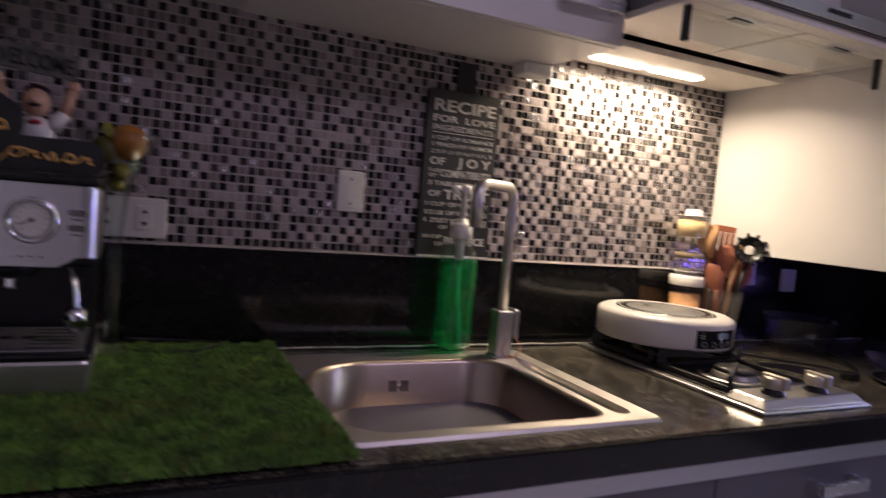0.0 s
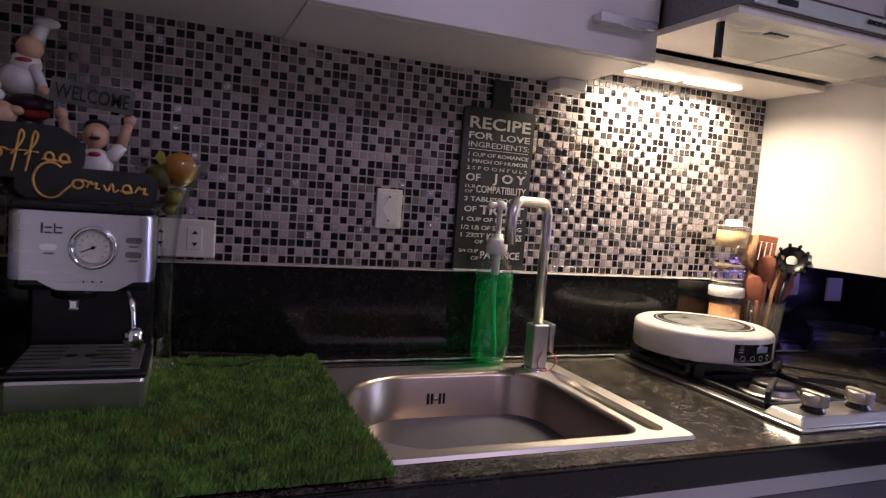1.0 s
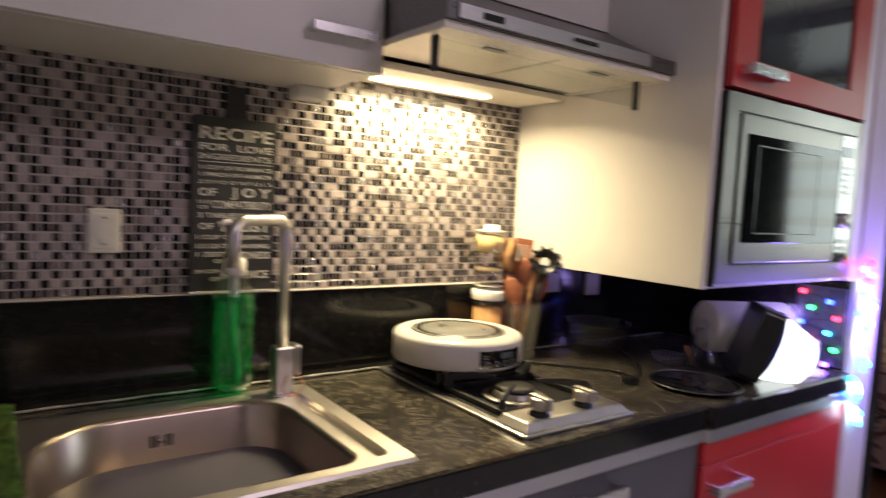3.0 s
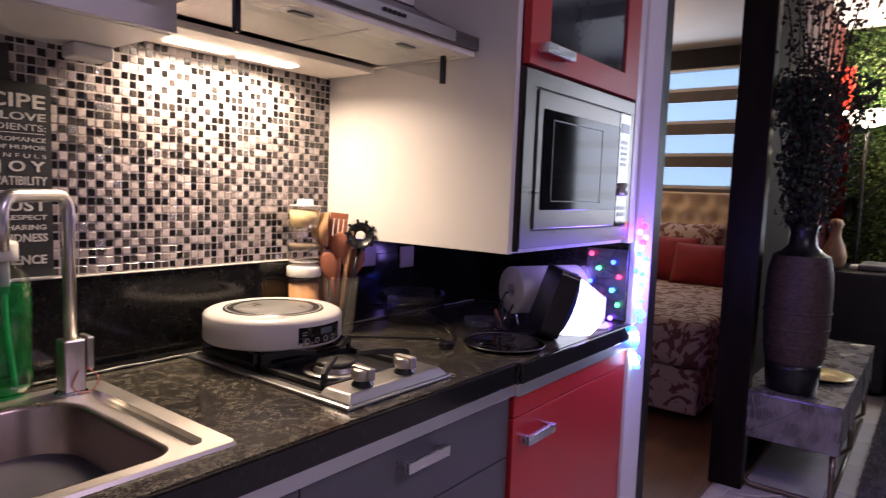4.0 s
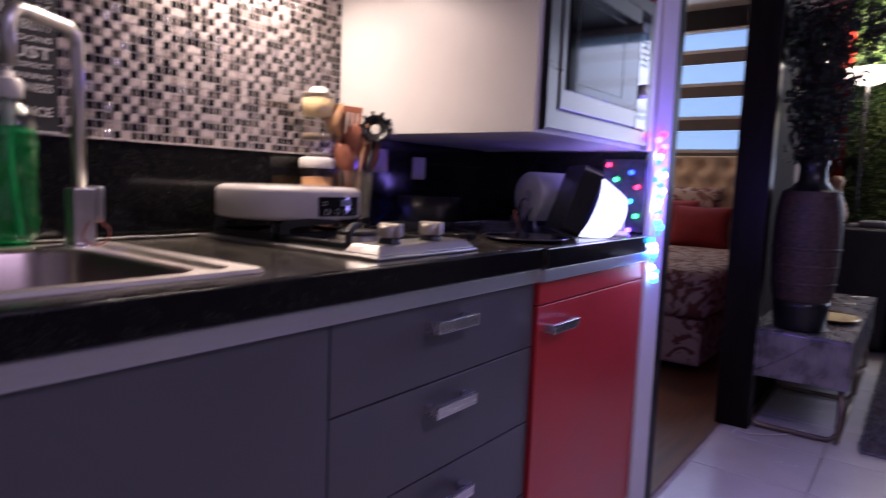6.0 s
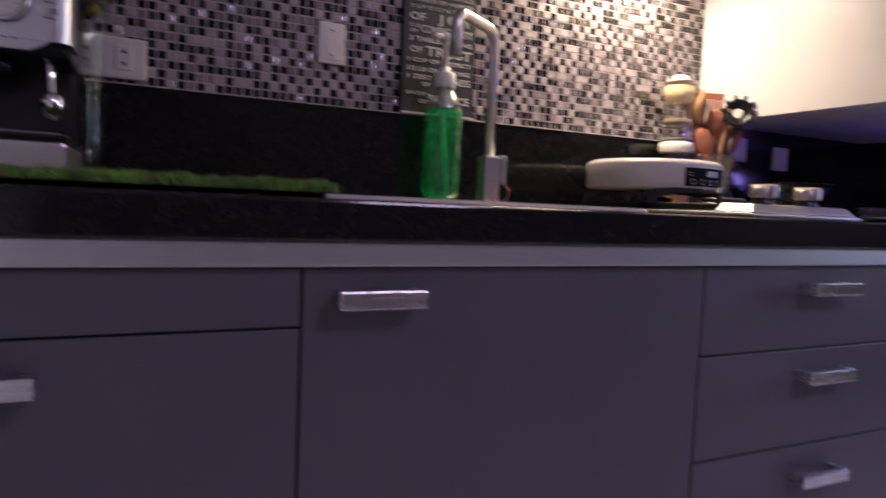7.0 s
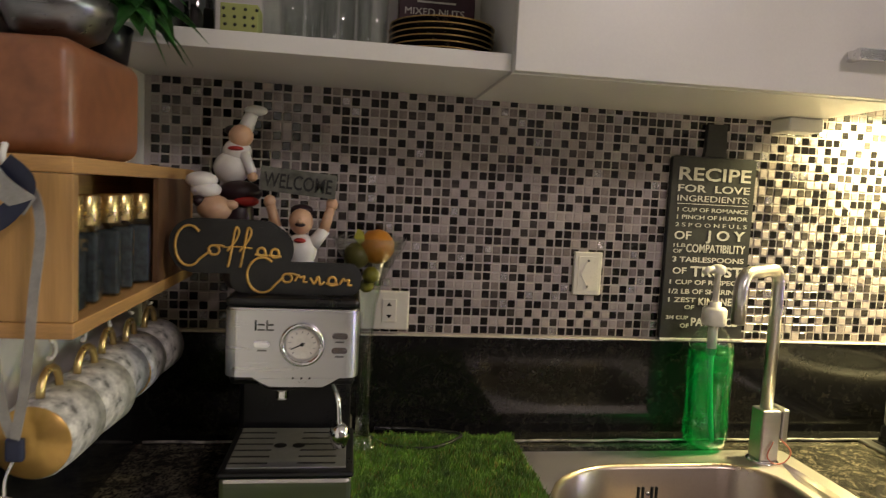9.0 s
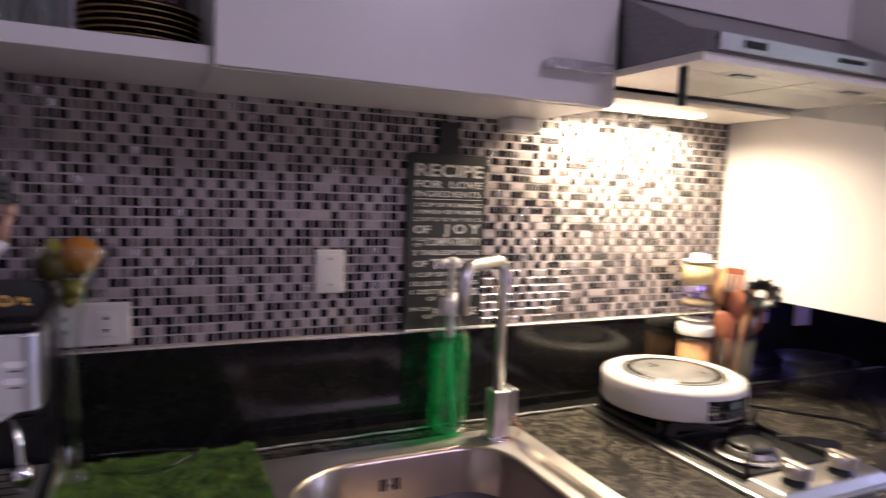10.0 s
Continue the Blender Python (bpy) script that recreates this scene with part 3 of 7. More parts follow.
# ---- washing-up liquid ----
def tinted_liquid(name, tint, shine):
    """Clear coloured liquid: light passes and takes its colour, with a faint bright gloss."""
    m = bpy.data.materials.new(name)
    m.use_nodes = True
    t = m.node_tree
    see, glow, gl, a, b = (t.nodes.new("ShaderNode" + n) for n in ("BsdfTransparent", "BsdfTranslucent", "BsdfGlossy", "MixShader", "MixShader"))
    see.inputs[0].default_value, glow.inputs[0].default_value = (*tint, 1), (*shine, 1)
    gl.inputs["Roughness"].default_value = 0.06
    a.inputs[0].default_value, b.inputs[0].default_value = 0.12, 0.03
    t.links.new(see.outputs[0], a.inputs[1])
    t.links.new(glow.outputs[0], a.inputs[2])
    t.links.new(a.outputs[0], b.inputs[1])
    t.links.new(gl.outputs[0], b.inputs[2])
    t.links.new(b.outputs[0], t.nodes["Material Output"].inputs[0])
    return m


c = (0.241, -0.088, TOP + 0.0055)
soap = thing("soap_bottle", c, "clear pump bottle half full of green liquid", "bottle")
prof = [(0.0, 0.001), (0.020, 0.001), (0.030, 0.003), (0.0385, 0.012), (0.0405, 0.022), (0.0395, 0.030), (0.0405, 0.036), (0.0405, 0.044), (0.0385, 0.050), (0.0385, 0.118), (0.0405, 0.124), (0.0405, 0.136), (0.0385, 0.140), (0.0405, 0.146), (0.0405, 0.160), (0.0385, 0.166), (0.0400, 0.172), (0.0385, 0.186), (0.0330, 0.202), (0.0240, 0.216), (0.0170, 0.224), (0.0165, 0.240)]
b = part("bottle", lathe(prof, c, 40), glass, soap, "clear ribbed plastic bottle")
b.visible_shadow = False
part("liquid", lathe([(r - 0.0016 if r > 0.01 else 0, z + 0.0016) for r, z in prof if z < 0.180] + [(0.0375, 0.1835), (0.0, 0.1835)], c, 40), tinted_liquid("green_liquid", (0.16, 0.72, 0.42), (0.05, 0.80, 0.38)), soap, "bright green liquid")
for a in (-150, -95, -40, 20, 75, 130):
    q = radians(a)
    part("panel_ridge", tube([(c[0] + 0.0388 * math.cos(q), c[1] + 0.0388 * math.sin(q), c[2] + z) for z in (0.052, 0.085, 0.116)], 0.0013, 6), glass, soap)
part("dip_tube", tube(curve([(c[0], c[1], c[2] + 0.236), (c[0] + 0.001, c[1] - 0.004, c[2] + 0.12), (c[0] + 0.010, c[1] - 0.010, c[2] + 0.012)], 6), 0.0042, 10), material("milky_plastic", (0.55, 0.80, 0.62), 0.4, vary=0.02), soap, "pale dip tube")
part("pump_cylinder", lathe([(0.0, 0.170), (0.0085, 0.171), (0.0085, 0.236)], c, 16), white_plastic, soap)
part("collar", lathe([(0.0190, 0.226), (0.0215, 0.228), (0.0215, 0.254), (0.0180, 0.258), (0.010, 0.260), (0.010, 0.268), (0, 0.268)], c, 28), white_plastic, soap)
part("pump", lathe([(0.0055, 0.262), (0.0055, 0.318), (0.0125, 0.320), (0.0130, 0.332), (0.006, 0.336), (0, 0.336)], c, 16), white_plastic, soap)
part("nozzle", tube([(c[0], c[1], c[2] + 0.328), (c[0] - 0.022, c[1] - 0.006, c[2] + 0.328), (c[0] - 0.031, c[1] - 0.009, c[2] + 0.321)], 0.0055, 10), white_plastic, soap)

# ---- gas hob ----
hob = thing("gas_hob", (0.725, -0.3, TOP), "stainless steel two-burner gas hob with black pan supports", "hob")
part("tray", boxes((0.583, 0.868, -0.556, -0.058, TOP, TOP + 0.007), bevel=0.003), steel, hob)
bm = bmesh.new()
box(bm, 0.590, 0.862, -0.552, -0.470, TOP + 0.0072, TOP + 0.0225)
for v in bm.verts:
    if v.co.z > TOP + 0.015:
        v.co.x += 0.014 if v.co.x < 0.7 else -0.014
        v.co.y += 0.014 if v.co.y < -0.5 else -0.006
bmesh.ops.bevel(bm, geom=list(bm.edges), offset=0.003, segments=2, profile=0.5, affect="EDGES")
part("control_panel", bm, steel, hob, "raised steel control panel with sloping sides")
part("pan_well", boxes((0.602, 0.850, -0.468, -0.072, TOP + 0.007, TOP + 0.0095), bevel=0.001), black_iron, hob)
knob_steel = material("knob_steel", (0.50, 0.46, 0.41), 0.42, metal=1.0, vary=0.05, scale=20)
for x in (0.655, 0.768):
    k = part("knob", lathe([(0.0, 0.0), (0.020, 0.0), (0.020, 0.004), (0.0165, 0.008), (0.0165, 0.012), (0.0, 0.012)], (x, -0.516, TOP + 0.0215), 24), black_plastic, hob)
    part("knob_cap", lathe([(0.0185, 0.012), (0.0190, 0.014), (0.0185, 0.029), (0.0165, 0.031), (0, 0.0315)], (x, -0.516, TOP + 0.0215), 28), knob_steel, k, "steel knob cap")
    part("knob_grip", boxes((x - 0.0075, x + 0.0075, -0.541, -0.493, TOP + 0.034, TOP + 0.0565), bevel=0.003), knob_steel, k)
for x, y in ((0.712, -0.385), (0.735, -0.17)):
    part("burner_ring", lathe([(0.050, 0.0), (0.064, 0.0015), (0.066, 0.004), (0.060, 0.006), (0.050, 0.0055)], (x, y, TOP + 0.0096), 36), steel, hob, "bright steel dish round the burner")
    b = part("burner", lathe([(0.0, 0), (0.046, 0), (0.046, 0.007), (0.042, 0.009), (0.042, 0.014), (0.038, 0.0155), (0, 0.0155)], (x, y, TOP + 0.0096), 32), material("burner_alloy", (0.26, 0.24, 0.22), 0.45, metal=1.0, vary=0.15, scale=30), hob)
    part("burner_cap", lathe([(0.036, 0.0), (0.039, 0.001), (0.039, 0.006), (0.035, 0.009), (0.012, 0.010), (0, 0.0095)], (x, y, TOP + 0.0253), 32), material("worn_enamel", (0.035, 0.033, 0.031), 0.35, vary=0.35, scale=30, bump=0.2), b, "worn enamelled burner cap")


def prong(parent, x0, y0, x1, y1):
    """A cast arm: an upright foot that bends into a flat bar rising towards the burner."""
    d = Vector((x1 - x0, y1 - y0, 0))
    n = d.length
    m = Matrix.Translation((x0, y0, TOP + 0.0102)) @ Matrix.Rotation(math.atan2(d.y, d.x), 4, "Z")
    side = [(-0.009, 0.0), (0.010, 0.0), (0.011, 0.022), (n * 0.55, 0.030), (n, 0.033), (n, 0.0405), (n * 0.5, 0.0415), (0.0, 0.0365), (-0.008, 0.030)]
    part("prong", plate(side, 0.0085, None, m @ Matrix(((1, 0, 0, 0), (0, 0, -1, 0.00425), (0, 1, 0, 0), (0, 0, 0, 1))), 0.0015), black_iron, parent)


for y0, y1, cy in ((-0.468, -0.282, -0.385), (-0.270, -0.08, -0.17)):
    g = part("pan_support", boxes((0.608, 0.845, y0, y0 + 0.011, TOP + 0.010, TOP + 0.021), (0.608, 0.845, y1 - 0.011, y1, TOP + 0.010, TOP + 0.021), (0.608, 0.619, y0, y1, TOP + 0.010, TOP + 0.021), (0.834, 0.845, y0, y1, TOP + 0.010, TOP + 0.021), bevel=0.002), black_iron, hob, "black cast pan support")
    for a in ((0.616, y0 + 0.010, 0.684, cy - 0.028), (0.838, y0 + 0.010, 0.742, cy - 0.028), (0.616, y1 - 0.008, 0.684, cy + 0.028), (0.838, y1 - 0.008, 0.742, cy + 0.028)):
        prong(g, *a)

# ---- induction plate ----
IC = (0.711, -0.190)
ind = thing("induction_cooker", (*IC, 0.951), "round white portable induction plate with black control panel", "cooker")
part("body", lathe([(0.0, 0.0), (0.127, 0.0), (0.141, 0.003), (0.1445, 0.008), (0.1445, 0.053), (0.1415, 0.0590), (0.132, 0.0638), (0.107, 0.0650), (0.106, 0.0635), (0, 0.0635)], (*IC, 0.951), 64), material("cooker_white", (0.56, 0.53, 0.50), 0.32, vary=0.03, scale=8, bump=0.02, bump_scale=200), ind)
part("glass_top", lathe([(0.0, 0.0652), (0.104, 0.0652), (0.1055, 0.0630)], (*IC, 0.951), 64), material("hob_glass", (0.055, 0.054, 0.052), 0.24, vary=0.25, scale=14, coat=0.3), ind, "black ceramic glass top")
silver = material("silver_print", (0.45, 0.44, 0.42), 0.35, metal=0.6, vary=0.1)
part("heating_disc", lathe([(0.0, 0.0662), (0.082, 0.0662), (0.083, 0.0655)], (*IC, 0.951), 64), material("grey_disc", (0.20, 0.195, 0.185), 0.30, vary=0.22, scale=18, bump=0.1), ind, "grey mottled heating disc")
part("marking", lathe([(0.0965, 0.0656), (0.0985, 0.0659), (0.1005, 0.0656)], (*IC, 0.951), 64), silver, ind)
A = math.atan2(-0.298 + 0.190, 0.686 - 0.715) - 0.06
bm = bmesh.new()
for k in range(12):
    a0, a1 = A + 0.80 * k / 12, A + 0.80 * (k + 1) / 12
    q = [(0.1452, a0, 0.010), (0.1452, a1, 0.010), (0.1452, a1, 0.047), (0.1452, a0, 0.047)]
    bm.faces.new([bm.verts.new((IC[0] + r * math.cos(a), IC[1] + r * math.sin(a), 0.951 + z)) for r, a, z in q])
bmesh.ops.remove_doubles(bm, verts=bm.verts, dist=1e-5)
cp = part("control_panel", bm, black_glass, ind, "glossy black control panel")


def on_rim(a, z, w, h, r=0.1458):
    m = Matrix.Translation((IC[0] + r * math.cos(a), IC[1] + r * math.sin(a), 0.951 + z)) @ Matrix.Rotation(a + math.pi / 2, 4, "Z")
    return boxes((-w / 2, w / 2, -0.0004, 0.0004, -h / 2, h / 2)), m


def rim_part(name, a, z, w, h, mat):
    bm, m = on_rim(a, z, w, h)
    bmesh.ops.transform(bm, matrix=m, verts=bm.verts)
    part(name, bm, mat, cp)


rim_part("display", A + 0.46, 0.036, 0.034, 0.012, material("grey_display", (0.10, 0.12, 0.13), 0.2))
for k in range(4):
    a = A + 0.13 + 0.16 * k
    m = Matrix.Translation((IC[0] + 0.1456 * math.cos(a), IC[1] + 0.1456 * math.sin(a), 0.951 + 0.019)) @ Matrix.Rotation(a, 4, "Z") @ Matrix.Rotation(radians(90), 4, "Y")
    part("touch_key", lathe([(0.0046, 0), (0.0052, 0.0004), (0.0058, 0)], (0, 0, 0), 16, m), silver, cp)
rim_part("label_bar", A + 0.09, 0.037, 0.010, 0.0015, silver)
rim_part("label_bar", A + 0.09, 0.032, 0.010, 0.0015, silver)

# ---- spice tower ----
sp = thing("spice_jar_tower", (0.935, -0.055, TOP), "stack of clear screw jars with brown and tan spices", "jars")
def jar_fill(n, col):
    return material(n, col, 0.85, vary=0.10, scale=40, bump=0.3, bump_scale=900)
SPC = (0.895, -0.068)
sp.location = (*SPC, TOP)
clear_wall = thin_clear("jar_plastic", (0.95, 0.94, 0.92), 0.10, 0.04)
for z0, h, f, kind, col in ((0.0, 0.150, 0.90, "cinnamon_powder", (0.62, 0.33, 0.15)), (0.182, 0.031, 0.02, "salt_crystals", (0.55, 0.52, 0.48)), (0.215, 0.052, 0.30, "pepper_mix", (0.20, 0.15, 0.10)), (0.269, 0.054, 0.92, "cumin_powder", (0.64, 0.48, 0.25))):
    j = part("jar", lathe([(0.0, z0), (0.039, z0), (0.0405, z0 + 0.002), (0.0405, z0 + 0.004), (0.039, z0 + 0.006), (0.039, z0 + h - 0.003), (0.0395, z0 + h), (0.037, z0 + h)], (*SPC, TOP), 36), clear_wall, sp, "clear plastic jar")
    j.visible_shadow = False
    part("contents", lathe([(0.0, z0 + 0.003), (0.0365, z0 + 0.004), (0.0365, z0 + 0.004 + f * (h - 0.01)), (0.0, z0 + 0.007 + f * (h - 0.01))], (*SPC, TOP), 28), jar_fill(kind, col), j)
part("lid", lathe([(0.0, 0.151), (0.0415, 0.151), (0.0425, 0.153), (0.0425, 0.172), (0.040, 0.1755), (0.028, 0.178), (0.024, 0.1815), (0, 0.1815)], (*SPC, TOP), 36), white_plastic, sp, "cream screw lid")
part("lid", lathe([(0.0, 0.3235), (0.038, 0.3238), (0.038, 0.3255), (0.020, 0.326), (0.0195, 0.338), (0.016, 0.3405), (0, 0.341)], (*SPC, TOP), 32), white_plastic, sp, "white flip lid")

# ---- utensils ----
UC = (0.976, -0.095)
cup = thing("utensil_pot", (*UC, TOP), "tall clear plastic pot holding kitchen utensils", "pot")
p = part("pot", lathe([(0.0, 0.002), (0.044, 0.002), (0.048, 0.004), (0.058, 0.132), (0.0605, 0.134), (0.0605, 0.139), (0.0595, 0.143), (0.0610, 0.147), (0.0575, 0.147), (0.046, 0.008), (0, 0.008)], (*UC, TOP), 36), frosty, cup)
p.visible_shadow = False
wood_red = material("reddish_wood", (0.30, 0.10, 0.05), 0.5, vary=0.15, scale=20, stretch=(1, 1, 0.2))
wood_tan = material("tan_wood", (0.48, 0.26, 0.12), 0.55, vary=0.15, scale=20, stretch=(1, 1, 0.2))


def utensil(name, label, mat, foot, head, shape, spin=-40):
    u = thing(name, (UC[0] + foot[0], UC[1] + foot[1], TOP + 0.012), label, "utensil", "utensils in the pot")
    a, b = Vector((UC[0] + foot[0], UC[1] + foot[1], TOP + 0.014)), Vector((UC[0] + head[0], UC[1] + head[1], TOP + head[2]))
    part("stem", tube([a, (a + b) / 2, b], 0.0045, 8, ends=0.006), mat, u)
    m = Matrix.Translation(b) @ Matrix.Rotation(radians(spin), 4, "Z") @ Matrix.Rotation(math.atan2(b.x - a.x, b.z - a.z), 4, "Y")
    if shape == "spoon":
        bm = lathe([(0.0, -0.014), (0.009, -0.008), (0.019, 0.012), (0.023, 0.034), (0.018, 0.056), (0.0, 0.066)], (0, 0, 0), 20, m, squash=0.30)
    elif shape == "turner":
        bm = bmesh.new()
        for x in (-0.018, -0.006, 0.006, 0.018):
            box(bm, x - 0.0048, x + 0.0048, -0.002, 0.002, -0.004, 0.066, 0.001, 1)
        box(bm, -0.0228, 0.0228, -0.0022, 0.0022, 0.0665, 0.082, 0.001, 1)
        box(bm, -0.0228, 0.0228, -0.0022, 0.0022, -0.016, -0.0045, 0.001, 1)
        bmesh.ops.transform(bm, matrix=m, verts=bm.verts)
    elif shape == "stick":
        bm = plate(rounded(-0.009, 0.009, -0.06, 0.030, 0.006), 0.005, None, m @ UP, 0.001)
    elif shape == "ladle":
        bm = lathe([(0.0, -0.026), (0.018, -0.022), (0.033, -0.008), (0.039, 0.012), (0.036, 0.012), (0.030, -0.005), (0.016, -0.018), (0.0, -0.022)], (0, 0, 0.034), 28, m @ Matrix.Scale(1.15, 4) @ Matrix.Rotation(radians(100), 4, "Y"))
    else:
        bm = lathe([(0.0125, -0.003), (0.029, 0.0), (0.034, 0.007), (0.031, 0.008), (0.027, 0.004), (0.0125, 0.001), (0.0125, -0.003)], (0, 0, 0), 28)
        for k in range(10):
            q = radians(36 * k)
            tube([(0.028 * math.cos(q), 0.028 * math.sin(q), 0.001), (0.035 * math.cos(q), 0.036 * math.sin(q), 0.011), (0.037 * math.cos(q), 0.037 * math.sin(q), 0.019)], 0.0042, 6, bm)
        bmesh.ops.transform(bm, matrix=m @ Matrix.Translation((0, 0, 0.030)) @ Matrix.Rotation(radians(80), 4, "X"), verts=bm.verts)
    part("head", bm, mat, u)


utensil("wooden_ladle", "brown wooden ladle in the utensil pot", wood_tan, (-0.012, 0.012), (-0.036, 0.012, 0.232), "ladle", -46)
utensil("wooden_turner", "reddish slotted wooden turner in the utensil pot", wood_red, (-0.006, 0.006), (0.014, 0.016, 0.225), "turner", -46)
utensil("wooden_spoon", "reddish wooden spoon in the utensil pot", wood_red, (-0.010, -0.010), (-0.008, -0.020, 0.196), "spoon")
utensil("wooden_spatula", "long tan wooden stick in the utensil pot", wood_tan, (-0.014, -0.028), (0.016, -0.030, 0.235), "stick", -46)
utensil("wooden_spoon", "dark red wooden spoon in the utensil pot", wood_red, (0.010, 0.012), (0.034, -0.030, 0.160), "spoon")
utensil("wooden_spoon", "dark red wooden spoon in the utensil pot", wood_red, (0.006, 0.002), (-0.036, -0.026, 0.150), "spoon")
utensil("spaghetti_server", "black plastic spaghetti server in the utensil pot", black_plastic, (0.014, -0.010), (0.032, -0.050, 0.222), "server", -46)

# ---- plates on the wall ----
sw = thing("switch_plate", (0.027, 0, 1.213), "white blank wall plate with two screws", "switch")
part("plate", boxes((0.0, 0.054, -0.0095, -0.0005, 1.172, 1.253), bevel=0.002), white_plastic, sw)
part("inset", boxes((0.007, 0.047, -0.0105, -0.0093, 1.180, 1.245), bevel=0.0005), white_plastic, sw)
for z in (1.237, 1.189):
    part("screw", lathe([(0, 0.0012), (0.0024, 0.0012), (0.0026, 0)], (0.027, -0.0105, z), 12, UP), dark_steel, sw)
part("ridge", plate([(0.027, 1.184), (0.042, 1.2125), (0.027, 1.241), (0.012, 1.2125)], 0.0009, None, Matrix(((1, 0, 0, 0), (0, 0, -1, -0.0105), (0, 1, 0, 0), (0, 0, 0, 1)))), white_plastic, sw)
so = thing("wall_socket", (-0.366, 0, 1.133), "white double wall socket above the splashback", "socket")
part("plate", boxes((-0.428, -0.306, -0.0105, -0.0005, 1.0985, 1.169), bevel=0.003), white_plastic, so)
for x in (-0.400, -0.342):
    g = part("outlet", boxes((x - 0.013, x + 0.013, -0.0125, -0.0104, 1.113, 1.155), bevel=0.001), white_plastic, so)
    for z in (1.145, 1.1235):
        part("pin_hole", plate([(-0.005, -0.003), (0.005, -0.003), (0.0, 0.004)], 0.0006, None, Matrix(((1, 0, 0, x), (0, 0, -1, -0.0124), (0, (1 if z > 1.13 else -1), 0, z), (0, 0, 0, 1)))), black_plastic, g)
for x, z in ((1.17, 1.085), (1.34, 1.07)):
    s2 = thing("wall_socket", (x, -0.013, z), "pale wall socket on the black splashback", "socket")
    part("plate", boxes((x - 0.03, x + 0.03, -0.022, -0.0145, z - 0.03, z + 0.035), bevel=0.003), white_plastic, s2)

# ---- recipe board ----
board = thing("recipe_board", (0.26, -0.01, 1.0905), "dark slate-grey chopping board sign with pale lettering", "sign")
slate = material("slate_paint", (0.028, 0.029, 0.030), 0.55, vary=0.2, scale=25, bump=0.15, bump_scale=180)
ink = material("pale_ink", (0.62, 0.60, 0.56), 0.7, vary=0.1, scale=60)
MB = Matrix(((1, 0, 0, 0.176), (0, 0, -1, -0.003), (0, 1, 0, 1.0915), (0, 0, 0, 1)))
outline = rounded(0, 0.170, 0, 0.350, 0.006, 3)
part("board", plate(outline, 0.012, None, MB, 0.001), slate, board)
part("neck", plate([(0.062, 0.351), (0.110, 0.351), (0.106, 0.360), (0.104, 0.412), (0.066, 0.412), (0.064, 0.360)], 0.0116, None, MB, 0.001), slate, board)
part("foot", boxes((0.176, 0.346, -0.0185, -0.0152, 1.0912, 1.0950)), white_lacquer, board, "pale lower edge")
lines = [("RECIPE", 0.306, 0.034, 0.014, 0.146, 0.0006), ("FOR  LOVE", 0.284, 0.019, 0.014, 0.146, 0.0003), ("INGREDIENTS:", 0.266, 0.0165, 0.014, 0.146, 0), ("1 CUP OF ROMANCE", 0.2465, 0.011, 0.016, 0.144, 0.0001), ("1 PINCH OF HUMOR", 0.2325, 0.011, 0.016, 0.144, 0.0001), ("2 S P O O N F U L S", 0.218, 0.0105, 0.014, 0.146, 0),
         ("OF", 0.194, 0.022, 0.014, 0.034, 0.0003), ("J O Y", 0.194, 0.026, 0.078, 0.080, 0.0006), ("1LB", 0.179, 0.010, 0.014, 0.024, 0), ("OF", 0.168, 0.010, 0.014, 0.018, 0), ("COMPATIBILITY", 0.170, 0.022, 0.040, 0.121, 0.0003), ("3 TABLESPOONS", 0.151, 0.0135, 0.014, 0.146, 0.0002),
         ("OF", 0.128, 0.017, 0.016, 0.028, 0.0002), ("TRUST", 0.124, 0.027, 0.052, 0.108, 0.0006), ("1 CUP OF RESPECT", 0.108, 0.012, 0.012, 0.148, 0.0002), ("1/2 LB OF SHARING", 0.090, 0.0125, 0.012, 0.146, 0.0002), ("1 ZEST", 0.0735, 0.0125, 0.012, 0.056, 0.0002), ("KINDNESS", 0.0685, 0.020, 0.074, 0.086, 0.0004), ("OF", 0.060, 0.011, 0.046, 0.020, 0.0002), ("3/4 CUP", 0.040, 0.010, 0.010, 0.046, 0.0002), ("PATIENCE", 0.028, 0.022, 0.062, 0.096, 0.0005), ("OF", 0.024, 0.011, 0.040, 0.018, 0.0002)]
for words, z, size, x, w, bold in lines:
    text("lettering", words, size, MB @ Matrix.Translation((x, z, 0.0124)), ink, board, w, bold)
part("rule", plate([(0.014, 0.2605), (0.158, 0.2605), (0.158, 0.2618), (0.014, 0.2618)], 0.0005, None, MB @ Matrix.Translation((0, 0, 0.0122))), ink, board)

# ---- grass mat ----
mat_t = thing("grass_mat", (-0.32, -0.3, TOP), "green artificial grass mat with a dark backing", "mat")
moss = material("grass_fibre", (0.13, 0.27, 0.035), 0.85, vary=0.3, scale=25, dark=(0.022, 0.062, 0.010), sheen=0.2)
straw = material("straw_fibre", (0.24, 0.20, 0.05), 0.85, vary=0.3, scale=25)
part("backing", boxes((-0.50, -0.118, -0.582, -0.0605, TOP + 0.0056, TOP + 0.0085), bevel=0.001), black_plastic, mat_t)
part("backing", boxes((LEFT + 0.014, -0.51, -0.562, -0.30, TOP + 0.0004, TOP + 0.005), bevel=0.002), black_plastic, mat_t)


